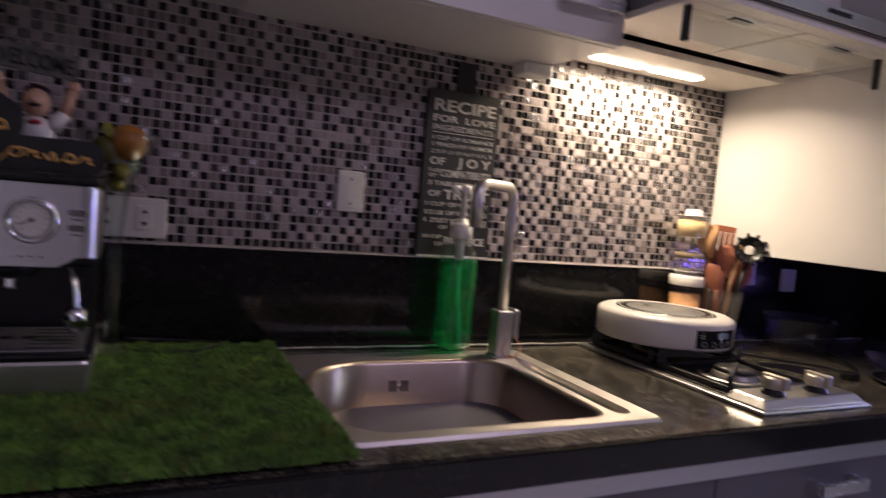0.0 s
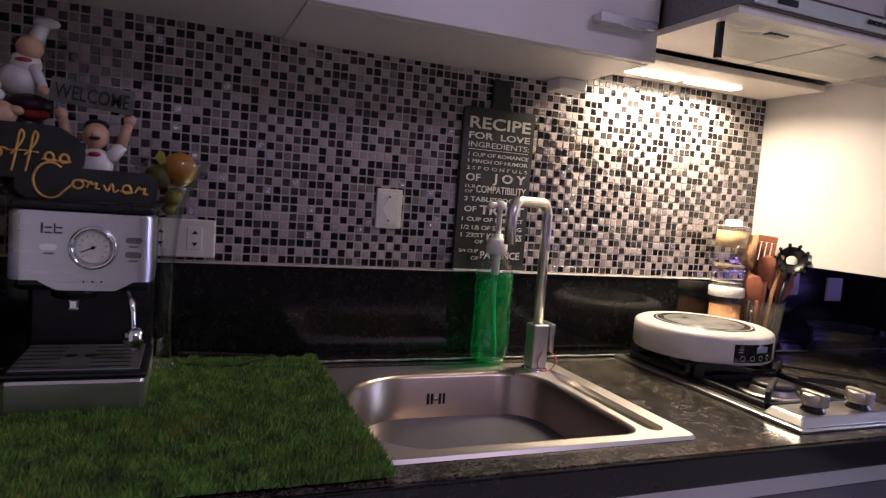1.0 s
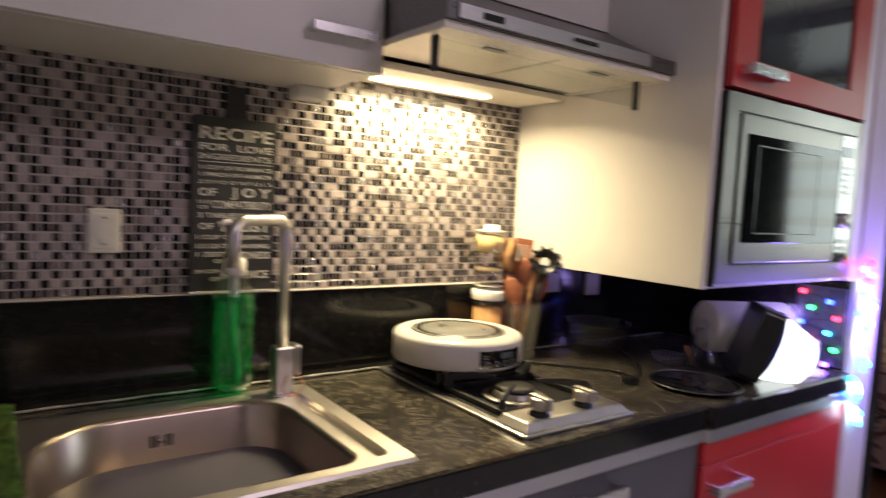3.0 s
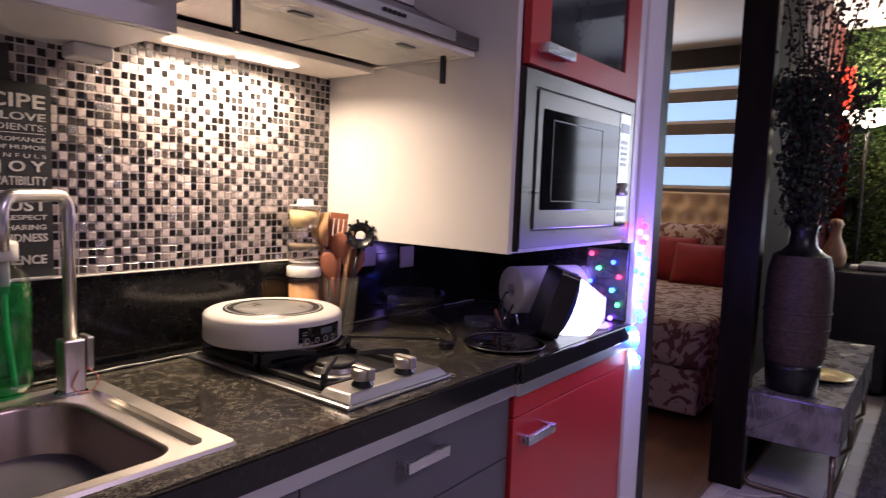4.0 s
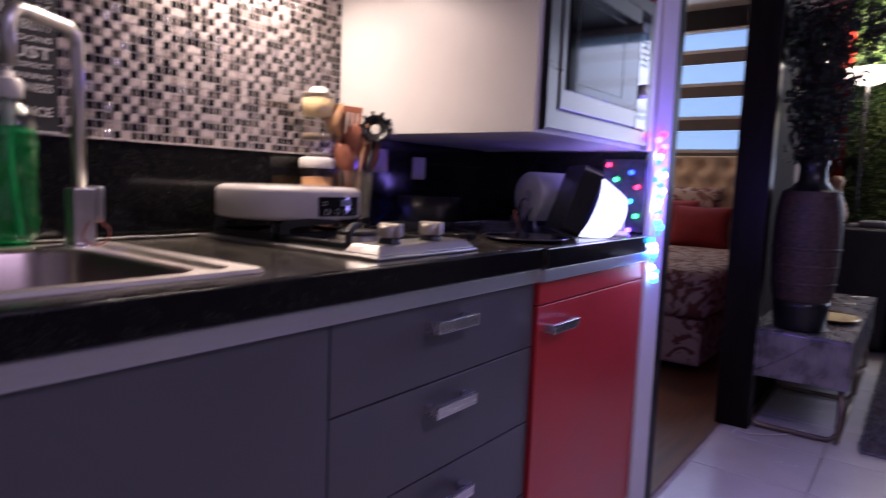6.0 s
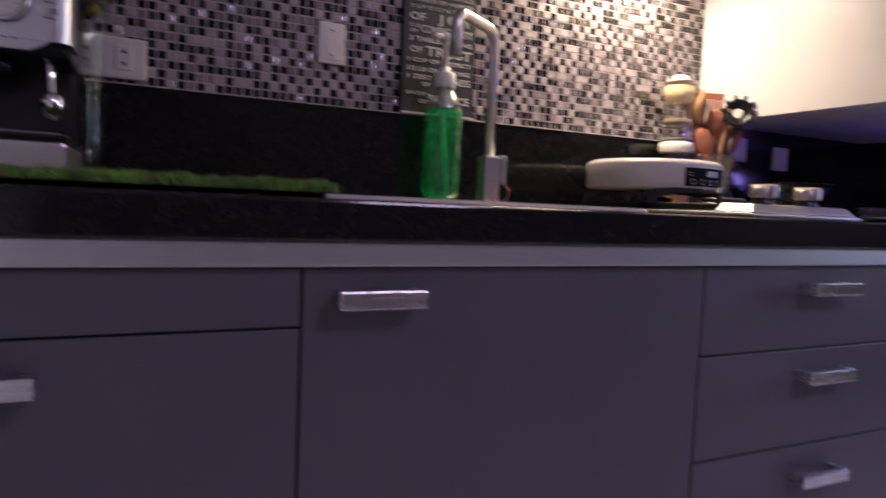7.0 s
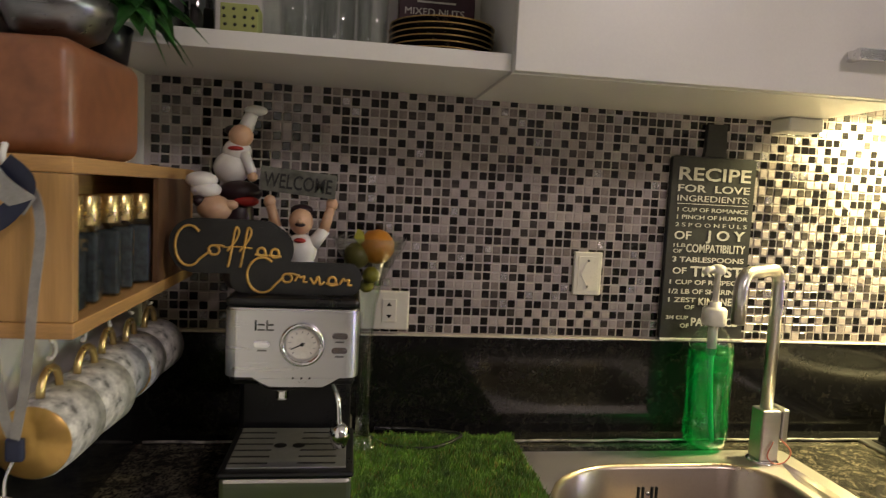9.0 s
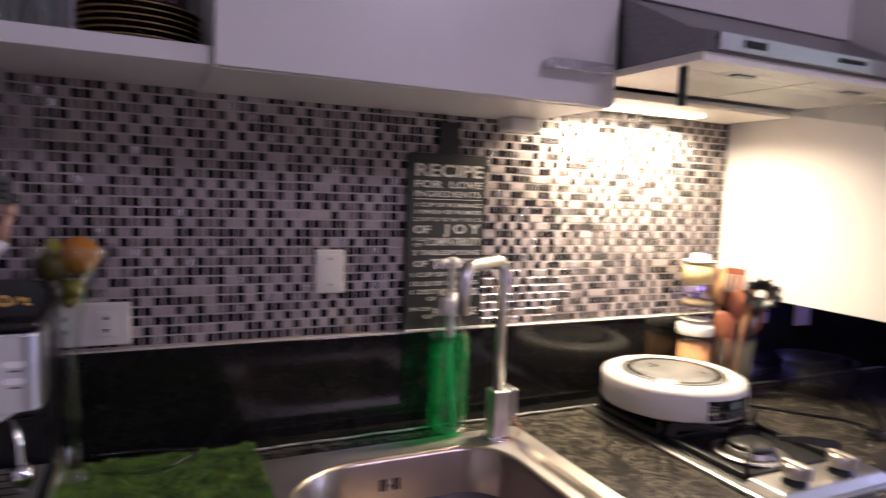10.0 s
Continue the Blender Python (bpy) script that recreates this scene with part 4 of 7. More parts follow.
def blades(name, x0, x1, y0, y1, n, seed, mats):
    r = random.Random(seed)
    vs, fs, mi = [], [], []
    for _ in range(n):
        x, y = r.uniform(x0, x1), r.uniform(y0, y1)
        patch = noise.noise(Vector((x * 9, y * 9, 3)))
        h = r.uniform(0.003, 0.0135) * (1 + 0.5 * patch + 0.5 * noise.noise(Vector((x * 45, y * 45, 7))))
        a, lean = r.uniform(0, 6.283), r.uniform(0.0, 0.008)
        w = r.uniform(0.0009, 0.0024)
        dx, dy = math.cos(a) * w, math.sin(a) * w
        la = r.uniform(0, 6.283)
        n0 = len(vs)
        vs += [(x - dx, y - dy, TOP + 0.007), (x + dx, y + dy, TOP + 0.007), (x + lean * math.cos(la), y + lean * math.sin(la), TOP + 0.007 + h)]
        fs.append((n0, n0 + 1, n0 + 2))
        mi.append(1 if r.random() < 0.06 + max(0, 0.35 * patch) else 0)
    me = bpy.data.meshes.new(name)
    me.from_pydata(vs, [], fs)
    for m in mats:
        me.materials.append(m)
    me.polygons.foreach_set("material_index", mi)
    ob = new(name, me)
    hang(ob, mat_t)
    return tagged(ob, "short dense green plastic grass", kind="stuff")


blades("grass", -0.503, -0.115, -0.586, -0.050, 95000, 3, (moss, straw))
blades("grass", LEFT + 0.014, -0.505, -0.565, -0.30, 30000, 4, (moss, straw))
cord = thing("power_cord", (-0.30, -0.06, TOP + 0.012), "black power cord looped on the grass mat", "cord")
part("cable", tube(curve([(-0.44, -0.12, TOP + 0.012), (-0.385, -0.055, TOP + 0.014), (-0.34, -0.10, TOP + 0.014), (-0.27, -0.115, TOP + 0.015), (-0.215, -0.075, TOP + 0.016), (-0.215, -0.05, TOP + 0.016), (-0.29, -0.03, TOP + 0.016), (-0.36, -0.035, TOP + 0.02)], 8), 0.003, 8), black_plastic, cord)

# ---- coffee machine ----
cm = thing("coffee_machine", (-0.49, -0.2, TOP + 0.012), "black and steel espresso machine with a round gauge", "coffee machine")
Z0 = TOP + 0.006
part("back_body", boxes((-0.578, -0.405, -0.15, -0.035, Z0, 1.19), bevel=0.008), black_plastic, cm)
part("top_housing", boxes((-0.572, -0.402, -0.275, -0.035, 1.075, 1.186), bevel=0.008), black_plastic, cm)
part("lid", boxes((-0.575, -0.399, -0.290, -0.030, 1.187, 1.199), bevel=0.005), black_plastic, cm, "flat black lid")
bm = bmesh.new()
fp = [(-0.540, 1.0925), (-0.528, 1.085), (-0.516, 1.079), (-0.446, 1.079), (-0.434, 1.085), (-0.422, 1.0925)]
plate(rounded(-0.576, -0.398, -0.294, -0.200, 0.020, 8), 0.093, bm, Matrix.Translation((0, 0, 1.0925)), 0.003)
plate([(x, z) for x, z in fp], 0.018, bm, Matrix(((1, 0, 0, 0), (0, 0, -1, -0.2755), (0, 1, 0, 0), (0, 0, 0, 1))), 0.002)
face = part("front_panel", bm, material("panel_steel", (0.72, 0.72, 0.73), 0.30, metal=1.0, vary=0.015, scale=8, bump=0.015, bump_scale=220, stretch=(1, 1, 18)), cm, "brushed steel front panel")
FY = -0.294
gm = Matrix.Translation((-0.4735, FY, 1.139)) @ UP
g = part("gauge", lathe([(0.0300, 0.0), (0.0300, 0.006), (0.0278, 0.010), (0.0250, 0.0095), (0.0228, 0.006), (0.0218, 0.003)], (0, 0, 0), 40, gm), chrome, cm, "round chrome-ringed gauge")
part("dial", lathe([(0.0, 0.0028), (0.021, 0.0028)], (0, 0, 0), 32, gm), white_plastic, g, "white dial face")
part("needle", boxes((-0.016, 0.004, -0.0007, 0.0007, 0.0034, 0.0040)), black_plastic, g)
bpy.data.objects[g.children[-1].name].data.transform(gm @ Matrix.Rotation(radians(25), 4, "Z"))
part("hub", lathe([(0.0025, 0.0034), (0.0025, 0.0048), (0, 0.005)], (0, 0, 0), 12, gm), black_plastic, g)
for k in range(11):
    a = radians(-45 + 270 * k / 10)
    bm = boxes((0.0150, 0.0180, -0.0004, 0.0004, 0.0031, 0.0035))
    bmesh.ops.transform(bm, matrix=gm @ Matrix.Rotation(a, 4, "Z"), verts=bm.verts)
    part("tick", bm, black_plastic, g)
for x, z in ((-0.424, 1.151), (-0.424, 1.131), (-0.526, 1.138)):
    b = part("button", plate(rounded(x - 0.0105, x + 0.0105, z - 0.0042, z + 0.0042, 0.004), 0.004, None, Matrix(((1, 0, 0, 0), (0, 0, -1, FY), (0, 1, 0, 0), (0, 0, 0, 1))), 0.001), chrome, cm, "oval chrome button")
    part("legend", boxes((x - 0.006, x + 0.006, FY - 0.0006, FY + 0.0002, z - 0.0100, z - 0.0078)), dark_steel, cm)
part("badge", boxes(*[(a + 0.018, b + 0.018, FY - 0.0006, FY + 0.0002, z0, z1) for a, b, z0, z1 in ((-0.5540, -0.5515, 1.156, 1.170), (-0.5500, -0.5410, 1.156, 1.158), (-0.5500, -0.5410, 1.163, 1.165), (-0.5390, -0.5370, 1.156, 1.170), (-0.5365, -0.5290, 1.156, 1.158), (-0.5365, -0.5290, 1.163, 1.165))]), black_plastic, cm)
for k in range(3):
    part("indicator", lathe([(0.0, 0.0008), (0.0014, 0.0008), (0.0015, 0)], (-0.4845 + 0.011 * k, FY - 0.0002, 1.092), 10, UP), black_plastic, cm)
part("group_head", lathe([(0.0, 0.0), (0.030, 0.0), (0.030, -0.018), (0.022, -0.022), (0.0, -0.022)], (-0.505, -0.215, 1.078), 28), black_plastic, cm)
part("filter_spout", boxes((-0.512, -0.496, -0.235, -0.215, 1.040, 1.058), bevel=0.004), chrome, cm)
wand = part("steam_wand", tube(curve([(-0.432, -0.268, 1.078), (-0.424, -0.285, 1.060), (-0.421, -0.290, 1.030), (-0.420, -0.290, 1.020)], 6), 0.0042, 10), chrome, cm, "chrome steam wand")
part("tip", lathe([(0.0, -0.018), (0.009, -0.015), (0.0145, 0.0), (0.0125, 0.013), (0.005, 0.018), (0, 0.018)], (-0.420, -0.290, 1.010), 20), chrome, wand)
part("drip_base", boxes((-0.574, -0.402, -0.318, -0.06, Z0, 0.963), bevel=0.006), steel, cm, "steel drip tray base")
t = part("drip_tray", boxes((-0.577, -0.399, -0.322, -0.155, 0.9635, 0.972), bevel=0.004), black_plastic, cm, "black drip tray rim")
grid = material("grille_steel", (0.42, 0.42, 0.43), 0.4, metal=0.8, vary=0.1)
part("grille", boxes((-0.567, -0.410, -0.308, -0.165, 0.9722, 0.9742), bevel=0.0005), grid, t, "slotted metal grille")
for k in range(6):
    y = -0.295 + 0.022 * k
    for a, b in ((-0.566, -0.515), (-0.475, -0.424)):
        part("slot", boxes((a, b, y - 0.002, y + 0.002, 0.9740, 0.9746)), black_plastic, t)
for x in (-0.508, -0.482):
    part("grille_hole", lathe([(0.0, 0.0004), (0.009, 0.0004)], (x + 0.004, -0.235, 0.9744), 20), black_plastic, t)

# ---- coffee corner sign, chefs and welcome sign on the machine ----
cs = thing("coffee_sign", (-0.52, -0.25, 1.199), "black cloud-shaped sign with gold handwriting", "sign")
XZ = Matrix(((1, 0, 0, 0), (0, 0, -1, 0), (0, 1, 0, 0), (0, 0, 0, 1)))
bm = bmesh.new()
for k, (a, b, c, d, r) in enumerate(((-0.655, -0.500, 1.226, 1.300, 0.034), (-0.575, -0.398, 1.200, 1.245, 0.018), (-0.572, -0.510, 1.199, 1.27, 0.03), (-0.56, -0.492, 1.23, 1.292, 0.028))):
    plate(rounded(a, b, c, d, r), 0.0095 + 0.0002 * k, bm, Matrix.Translation((0, -0.252, 0)) @ XZ, 0.0015)
board_black = material("blackboard_paint", (0.022, 0.023, 0.022), 0.5, vary=0.2, scale=30, bump=0.08, bump_scale=200)
part("panel", bm, board_black, cs)
gold = material("gold_thread", (0.78, 0.47, 0.14), 0.4, metal=0.4, vary=0.15, scale=60)
W = -0.2635


def stroke(points, r=0.0018):
    part("letter", tube(curve([(x, W, z) for x, z in points], 6), r, 6), gold, cs)


def arcp(cx, cz, rx, rz, a0, a1, n=8):
    return [(cx + rx * math.cos(radians(a0 + (a1 - a0) * k / n)), cz + rz * math.sin(radians(a0 + (a1 - a0) * k / n))) for k in range(n + 1)]


def small_e(x, z, s):
    stroke([(x - s, z)] + arcp(x + 0.3 * s, z + 0.5 * s, 0.8 * s, 0.9 * s, -40, 290, 10) + [(x + 1.6 * s, z - 0.1 * s)])


def small_o(x, z, s):
    stroke(arcp(x, z + 0.3 * s, s, 0.9 * s, 80, 440, 10) + [(x + 1.3 * s, z + 1.2 * s), (x + 2 * s, z + 0.9 * s)])


def tall_f(x, z, s):
    stroke([(x - s, z), (x + 0.6 * s, z + 2.2 * s), (x + 1.2 * s, z + 4.0 * s), (x + 0.7 * s, z + 4.8 * s), (x + 0.3 * s, z + 3.6 * s), (x - 0.2 * s, z), (x - 0.8 * s, z - 3.2 * s)])


def small_r(x, z, s):
    stroke([(x - s, z), (x - 0.3 * s, z + 1.25 * s), (x + 0.05 * s, z + 0.8 * s), (x + 0.95 * s, z + 1.0 * s), (x + 0.75 * s, z), (x + 1.6 * s, z - 0.1 * s)])


def hump(x, z, s, n):
    p = [(x - s, z + 0.9 * s)]
    for k in range(n):
        p += [(x + 1.3 * s * k, z - 0.5 * s), (x + 1.3 * s * (k + 0.45), z + s), (x + 1.3 * s * (k + 0.8), z + 0.9 * s)]
    stroke(p + [(x + 1.3 * s * n, z - 0.6 * s), (x + 1.3 * s * n + s, z)])


stroke(arcp(-0.628, 1.263, 0.018, 0.027, 45, 320, 12) + [(-0.600, 1.257)])
small_o(-0.596, 1.256, 0.007)
tall_f(-0.572, 1.257, 0.0068)
tall_f(-0.556, 1.257, 0.0068)
stroke([(-0.582, 1.262), (-0.565, 1.2635), (-0.546, 1.262)], 0.0011)
small_e(-0.536, 1.254, 0.0065)
small_e(-0.518, 1.253, 0.0065)
stroke(arcp(-0.532, 1.226, 0.020, 0.024, 50, 325, 12) + [(-0.504, 1.224)])
small_o(-0.499, 1.221, 0.0065)
small_r(-0.482, 1.219, 0.0066)
hump(-0.462, 1.219, 0.0060, 1)
small_e(-0.440, 1.217, 0.0066)
small_r(-0.421, 1.216, 0.0066)

china = material("white_glaze", (0.72, 0.69, 0.66), 0.3, vary=0.05, scale=20)
skin = material("peach_glaze", (0.62, 0.38, 0.25), 0.35, vary=0.1, scale=20)
dark_glaze = material("dark_glaze", (0.03, 0.015, 0.02), 0.35, vary=0.2)
red_glaze = material("red_glaze", (0.40, 0.03, 0.03), 0.35, vary=0.1)


def statue(label, rows):
    """A plain figurine: rows of (slot, place, radii) blobs and (slot, from, to, radius) limbs in one mesh."""
    bm = bmesh.new()
    for slot, *r in rows:
        n0 = len(bm.faces)
        if len(r) == 2:
            m = Matrix.Translation(r[0]) @ Matrix.Diagonal((*r[1], 1))
            bmesh.ops.create_uvsphere(bm, u_segments=20, v_segments=12, radius=1, matrix=m)
        else:
            tube([r[0], (Vector(r[0]) + Vector(r[1])) / 2, r[1]], r[2], 10, bm, ends=r[2] * 0.8)
        bm.faces.ensure_lookup_table()
        for f in bm.faces[n0:]:
            f.material_index, f.smooth = slot, True
    return solid("chef_statue", bm, [china, skin, dark_glaze, red_glaze], label, "statue", "chef figurines")


cx, cy = -0.490, -0.165
statue("glazed chef figurine in white holding up a sign", [
    (0, (cx, cy, 1.222), (0.026, 0.022, 0.024)), (0, (cx, cy, 1.252), (0.025, 0.020, 0.026)), (1, (cx, cy - 0.002, 1.296), (0.018, 0.018, 0.020)), (2, (cx, cy + 0.008, 1.313), (0.017, 0.014, 0.009)),
    (3, (cx, cy - 0.014, 1.268), (0.009, 0.008, 0.004)), (2, (cx, cy - 0.019, 1.292), (0.008, 0.004, 0.003)), (1, (cx, cy - 0.021, 1.297), (0.004, 0.004, 0.004)),
    (0, (cx - 0.018, cy, 1.262), (cx - 0.038, cy, 1.285), 0.011), (1, (cx - 0.036, cy, 1.283), (cx - 0.046, cy, 1.320), 0.0085), (0, (cx + 0.018, cy, 1.262), (cx + 0.036, cy, 1.285), 0.011), (1, (cx + 0.034, cy, 1.283), (cx + 0.044, cy, 1.320), 0.0085),
    (1, (cx - 0.047, cy, 1.324), (0.009, 0.008, 0.010)), (1, (cx + 0.045, cy, 1.324), (0.009, 0.008, 0.010))])
hx, hy = -0.606, -0.215
statue("glazed chef head figurine with a white hat", [
    (1, (hx, hy, 1.312), (0.024, 0.022, 0.019)), (1, (hx + 0.022, hy - 0.004, 1.318), (0.011, 0.008, 0.007)), (0, (hx - 0.012, hy, 1.338), (0.021, 0.019, 0.012)), (0, (hx - 0.018, hy, 1.351), (0.022, 0.020, 0.012)), (2, (hx - 0.019, hy, 1.322), (0.010, 0.017, 0.010)), (1, (hx, hy, 1.296), (0.016, 0.016, 0.01)), (2, (hx + 0.012, hy, 1.262), (0.012, 0.012, 0.040)), (2, (hx + 0.030, hy, 1.218), (0.018, 0.014, 0.020))])
kx, ky = -0.600, -0.105
statue("glazed chef figurine in white seated on a dark stand", [
    (2, (kx + 0.004, ky, 1.225), (0.030, 0.026, 0.030)), (2, (kx + 0.006, ky, 1.29), (0.026, 0.022, 0.055)), (2, (kx + 0.012, ky - 0.01, 1.335), (0.034, 0.022, 0.018)), (3, (kx + 0.022, ky - 0.02, 1.322), (0.020, 0.012, 0.009)),
    (0, (kx - 0.004, ky, 1.372), (0.028, 0.022, 0.026)), (0, (kx + 0.004, ky, 1.398), (0.022, 0.018, 0.020)), (1, (kx + 0.010, ky - 0.006, 1.422), (0.019, 0.018, 0.018)), (3, (kx + 0.004, ky - 0.014, 1.402), (0.012, 0.008, 0.004)), (2, (kx - 0.002, ky, 1.430), (0.014, 0.015, 0.009)), (1, (kx + 0.023, ky - 0.006, 1.419), (0.006, 0.005, 0.005)),
    (0, (kx + 0.016, ky, 1.434), (kx + 0.026, ky, 1.460), 0.012), (0, (kx + 0.031, ky, 1.463), (0.018, 0.013, 0.008)), (0, (kx + 0.015, ky - 0.008, 1.395), (kx + 0.030, ky - 0.015, 1.365), 0.009), (1, (kx + 0.030, ky - 0.015, 1.360), (0.008, 0.007, 0.008))])
ws = thing("welcome_sign", (-0.497, -0.172, 1.330), "small grey sign with raised letters held by the chef", "sign")
tilt = Matrix.Translation((-0.552, -0.172, 1.345)) @ Matrix.Rotation(radians(5), 4, "Y") @ XZ
part("panel", plate(rounded(0, 0.112, -0.004, 0.032, 0.002, 2), 0.005, None, tilt, 0.0008), material("weathered_grey", (0.13, 0.13, 0.11), 0.7, vary=0.25, scale=40, bump=0.2), ws)
text("lettering", "WELCOME", 0.030, tilt @ Matrix.Translation((0.006, 0.003, 0.0056)), black_plastic, ws, 0.100, 0.0004)

# ---- tall glass vase with fruit ----
vase = thing("glass_vase", (-0.398, -0.118, TOP + 0.012), "tall trumpet-shaped glass vase holding artificial fruit", "vase")
VC = (-0.384, -0.100, TOP + 0.011)
part("foot", lathe([(0.0, 0.0), (0.026, 0.0), (0.0285, 0.004), (0.027, 0.009), (0.020, 0.013), (0.0205, 0.017), (0.0125, 0.0215), (0.0, 0.0215)], VC, 40), glass, vase, "thick clear glass foot").visible_shadow = False
g = part("glass_body", lathe([(0.0, 0.022), (0.0125, 0.022), (0.0115, 0.06), (0.0125, 0.20), (0.016, 0.245), (0.026, 0.285), (0.042, 0.318), (0.058, 0.342), (0.062, 0.356), (0.060, 0.356), (0.040, 0.320), (0.024, 0.286), (0.014, 0.245), (0.0105, 0.2), (0.0095, 0.06), (0.0105, 0.03), (0, 0.026)], VC, 40), glass, vase)
g.visible_shadow = False


def fruit(name, label, place, r, mat, squash=1.0):
    bm = lathe([(0.0, -r), (r * 0.5, -r * 0.87), (r * 0.87, -r * 0.5), (r, 0), (r * 0.87, r * 0.5), (r * 0.5, r * 0.84), (r * 0.12, r * 0.93), (0, r * 0.88)], place, 24, pose(0, 0, 0, 25, 20, 0))
    return solid(name, bm, mat, label, "fruit", "artificial fruit in the vase")


fruit("artificial_orange", "dull orange artificial fruit in the glass vase", (VC[0] + 0.012, VC[1] - 0.004, TOP + 0.352), 0.029, material("orange_peel", (0.50, 0.20, 0.035), 0.45, vary=0.1, bump=0.4, bump_scale=300))
fruit("artificial_pear", "olive green artificial pear in the glass vase", (VC[0] - 0.020, VC[1] - 0.008, TOP + 0.337), 0.022, material("olive_peel", (0.16, 0.14, 0.03), 0.5, vary=0.2))
fruit("artificial_lime", "yellow-green artificial lime in the glass vase", (VC[0] + 0.004, VC[1] - 0.006, TOP + 0.305), 0.014, material("lime_peel", (0.28, 0.25, 0.04), 0.5, vary=0.2))
fruit("artificial_lime", "yellow-green artificial lime in the glass vase", (VC[0] - 0.002, VC[1] + 0.010, TOP + 0.285), 0.012, material("lime_peel", (0.28, 0.25, 0.04), 0.5))
leaf_y = material("yellow_leaf", (0.38, 0.36, 0.05), 0.6, vary=0.2)
lv = thing("silk_leaf", (VC[0] - 0.015, VC[1], TOP + 0.36), "small yellow-green silk leaf among the fruit", "leaf")
part("blade", plate([(0, 0), (0.008, 0.008), (0.004, 0.022), (-0.004, 0.026), (-0.010, 0.012)], 0.0008, None, Matrix.Translation((VC[0] - 0.016, VC[1] - 0.02, TOP + 0.355)) @ UP), leaf_y, lv)

# ---- wooden spice shelf on the side wall ----
pine = material("pine_wood", (0.50, 0.28, 0.11), 0.5, vary=0.16, scale=9, bump=0.1, bump_scale=120, stretch=(1, 0.15, 6))
pine_end = material("pine_end", (0.52, 0.30, 0.12), 0.5, vary=0.14, scale=9, bump=0.1, bump_scale=120, stretch=(6, 1, 0.2))
shelf = thing("spice_shelf", (-0.715, -0.3, 1.195), "pale pine spice shelf fixed to the side wall", "shelf")
X0, X1, Y0, Y1 = LEFT + 0.001, -0.667, -0.527, -0.082
part("end_panel", boxes((X0, X1, Y0, Y0 + 0.013, 1.212, 1.350), bevel=0.001), pine_end, shelf)
part("end_panel", boxes((X0, X1, Y1 - 0.013, Y1, 1.212, 1.350), bevel=0.001), pine_end, shelf)
part("top_board", boxes((X0, X1 + 0.001, Y0 - 0.001, Y1 + 0.001, 1.3505, 1.366), bevel=0.0015), pine, shelf)
part("bottom_board", boxes((X0, X1 + 0.001, Y0 - 0.001, Y1 + 0.001, 1.196, 1.2115), bevel=0.0015), pine, shelf)
part("back_board", boxes((X0, X0 + 0.008, Y0 + 0.0135, Y1 - 0.0135, 1.212, 1.350)), pine, shelf)
part("wall_cleat", boxes((X0, X0 + 0.018, Y0 - 0.016, Y0 - 0.002, 1.190, 1.262), bevel=0.001), pine_end, shelf)
part("front_rail", boxes((X1 - 0.006, X1, Y0 + 0.26, Y1 - 0.014, 1.212, 1.350)), material("dark_rail", (0.14, 0.07, 0.035), 0.5, vary=0.2, scale=10), shelf, "dark inner panel")
gold_cap = material("gold_cap", (0.72, 0.55, 0.26), 0.28, metal=0.9, vary=0.05)
herb = material("dried_herb", (0.035, 0.045, 0.05), 0.7, vary=0.4, scale=120, bump=0.5)
bottle = thing("spice_bottle", (0, 0, 0), "slim square spice bottle with a gold cap", "bottle", "spice bottles on the pine shelf")
bg = part("glass_body", boxes((-0.0135, 0.0135, -0.0135, 0.0135, 0.0005, 0.084), bevel=0.003), glass, bottle)
bg.visible_shadow = False
part("contents", boxes((-0.0118, 0.0118, -0.0118, 0.0118, 0.002, 0.076), bevel=0.003), herb, bottle)
part("cap", lathe([(0.012, 0.0845), (0.0125, 0.0855), (0.0125, 0.115), (0.011, 0.117), (0, 0.117)], (0, 0, 0), 20), gold_cap, bottle, "gold cap")
bottle.matrix_basis = pose(-0.690, -0.478, 1.2125)
for k in range(1, 5):
    copy_thing(bottle, pose(-0.690 - 0.003 * (k % 2), -0.478 + 0.052 * k, 1.2125, 0, 0, 6 * k))

# mugs hanging under the shelf
lace = material("lace_print", (0.74, 0.72, 0.69), 0.3, vary=0.2, scale=70, dark=(0.13, 0.13, 0.13), bump_scale=170)
gold_in = material("gold_base", (0.60, 0.37, 0.12), 0.3, metal=0.7, vary=0.12, scale=14)
mug = thing("mug", (0, 0, 0), "white mug with grey lace print hanging on a hook", "mug", "mugs under the pine shelf")
part("body", lathe([(0.0355, 0.0), (0.0375, 0.004), (0.0395, 0.035), (0.0400, 0.074), (0.0385, 0.074), (0.0375, 0.035), (0.034, 0.006), (0, 0.005)], (0, 0, 0), 36, Matrix.Rotation(radians(-90), 4, "X")), lace, mug)
part("base", lathe([(0.0, -0.0006), (0.0352, -0.0006), (0.0358, 0.0006)], (0, 0, 0), 36, Matrix.Rotation(radians(-90), 4, "X")), gold_in, mug, "gold base")
part("handle", tube([(0.0, 0.037 + 0.021 * math.cos(radians(180 * k / 10)), 0.0385 + 0.024 * math.sin(radians(180 * k / 10))) for k in range(11)], 0.0042, 8), gold_cap, mug, "gold handle")
mug.matrix_basis = pose(-0.706, -0.520, 1.094, 0, 0, 0)
for k in range(1, 5):
    copy_thing(mug, pose(-0.706 + 0.002 * (k % 2), -0.520 + 0.078 * k, 1.094 + 0.002 * (k % 3), 0, 0, (-3, 2, 4, -2)[k - 1]))
hook = thing("cup_hook", (0, 0, 0), "pale screw hook under the pine shelf", "hook", "hooks under the pine shelf")
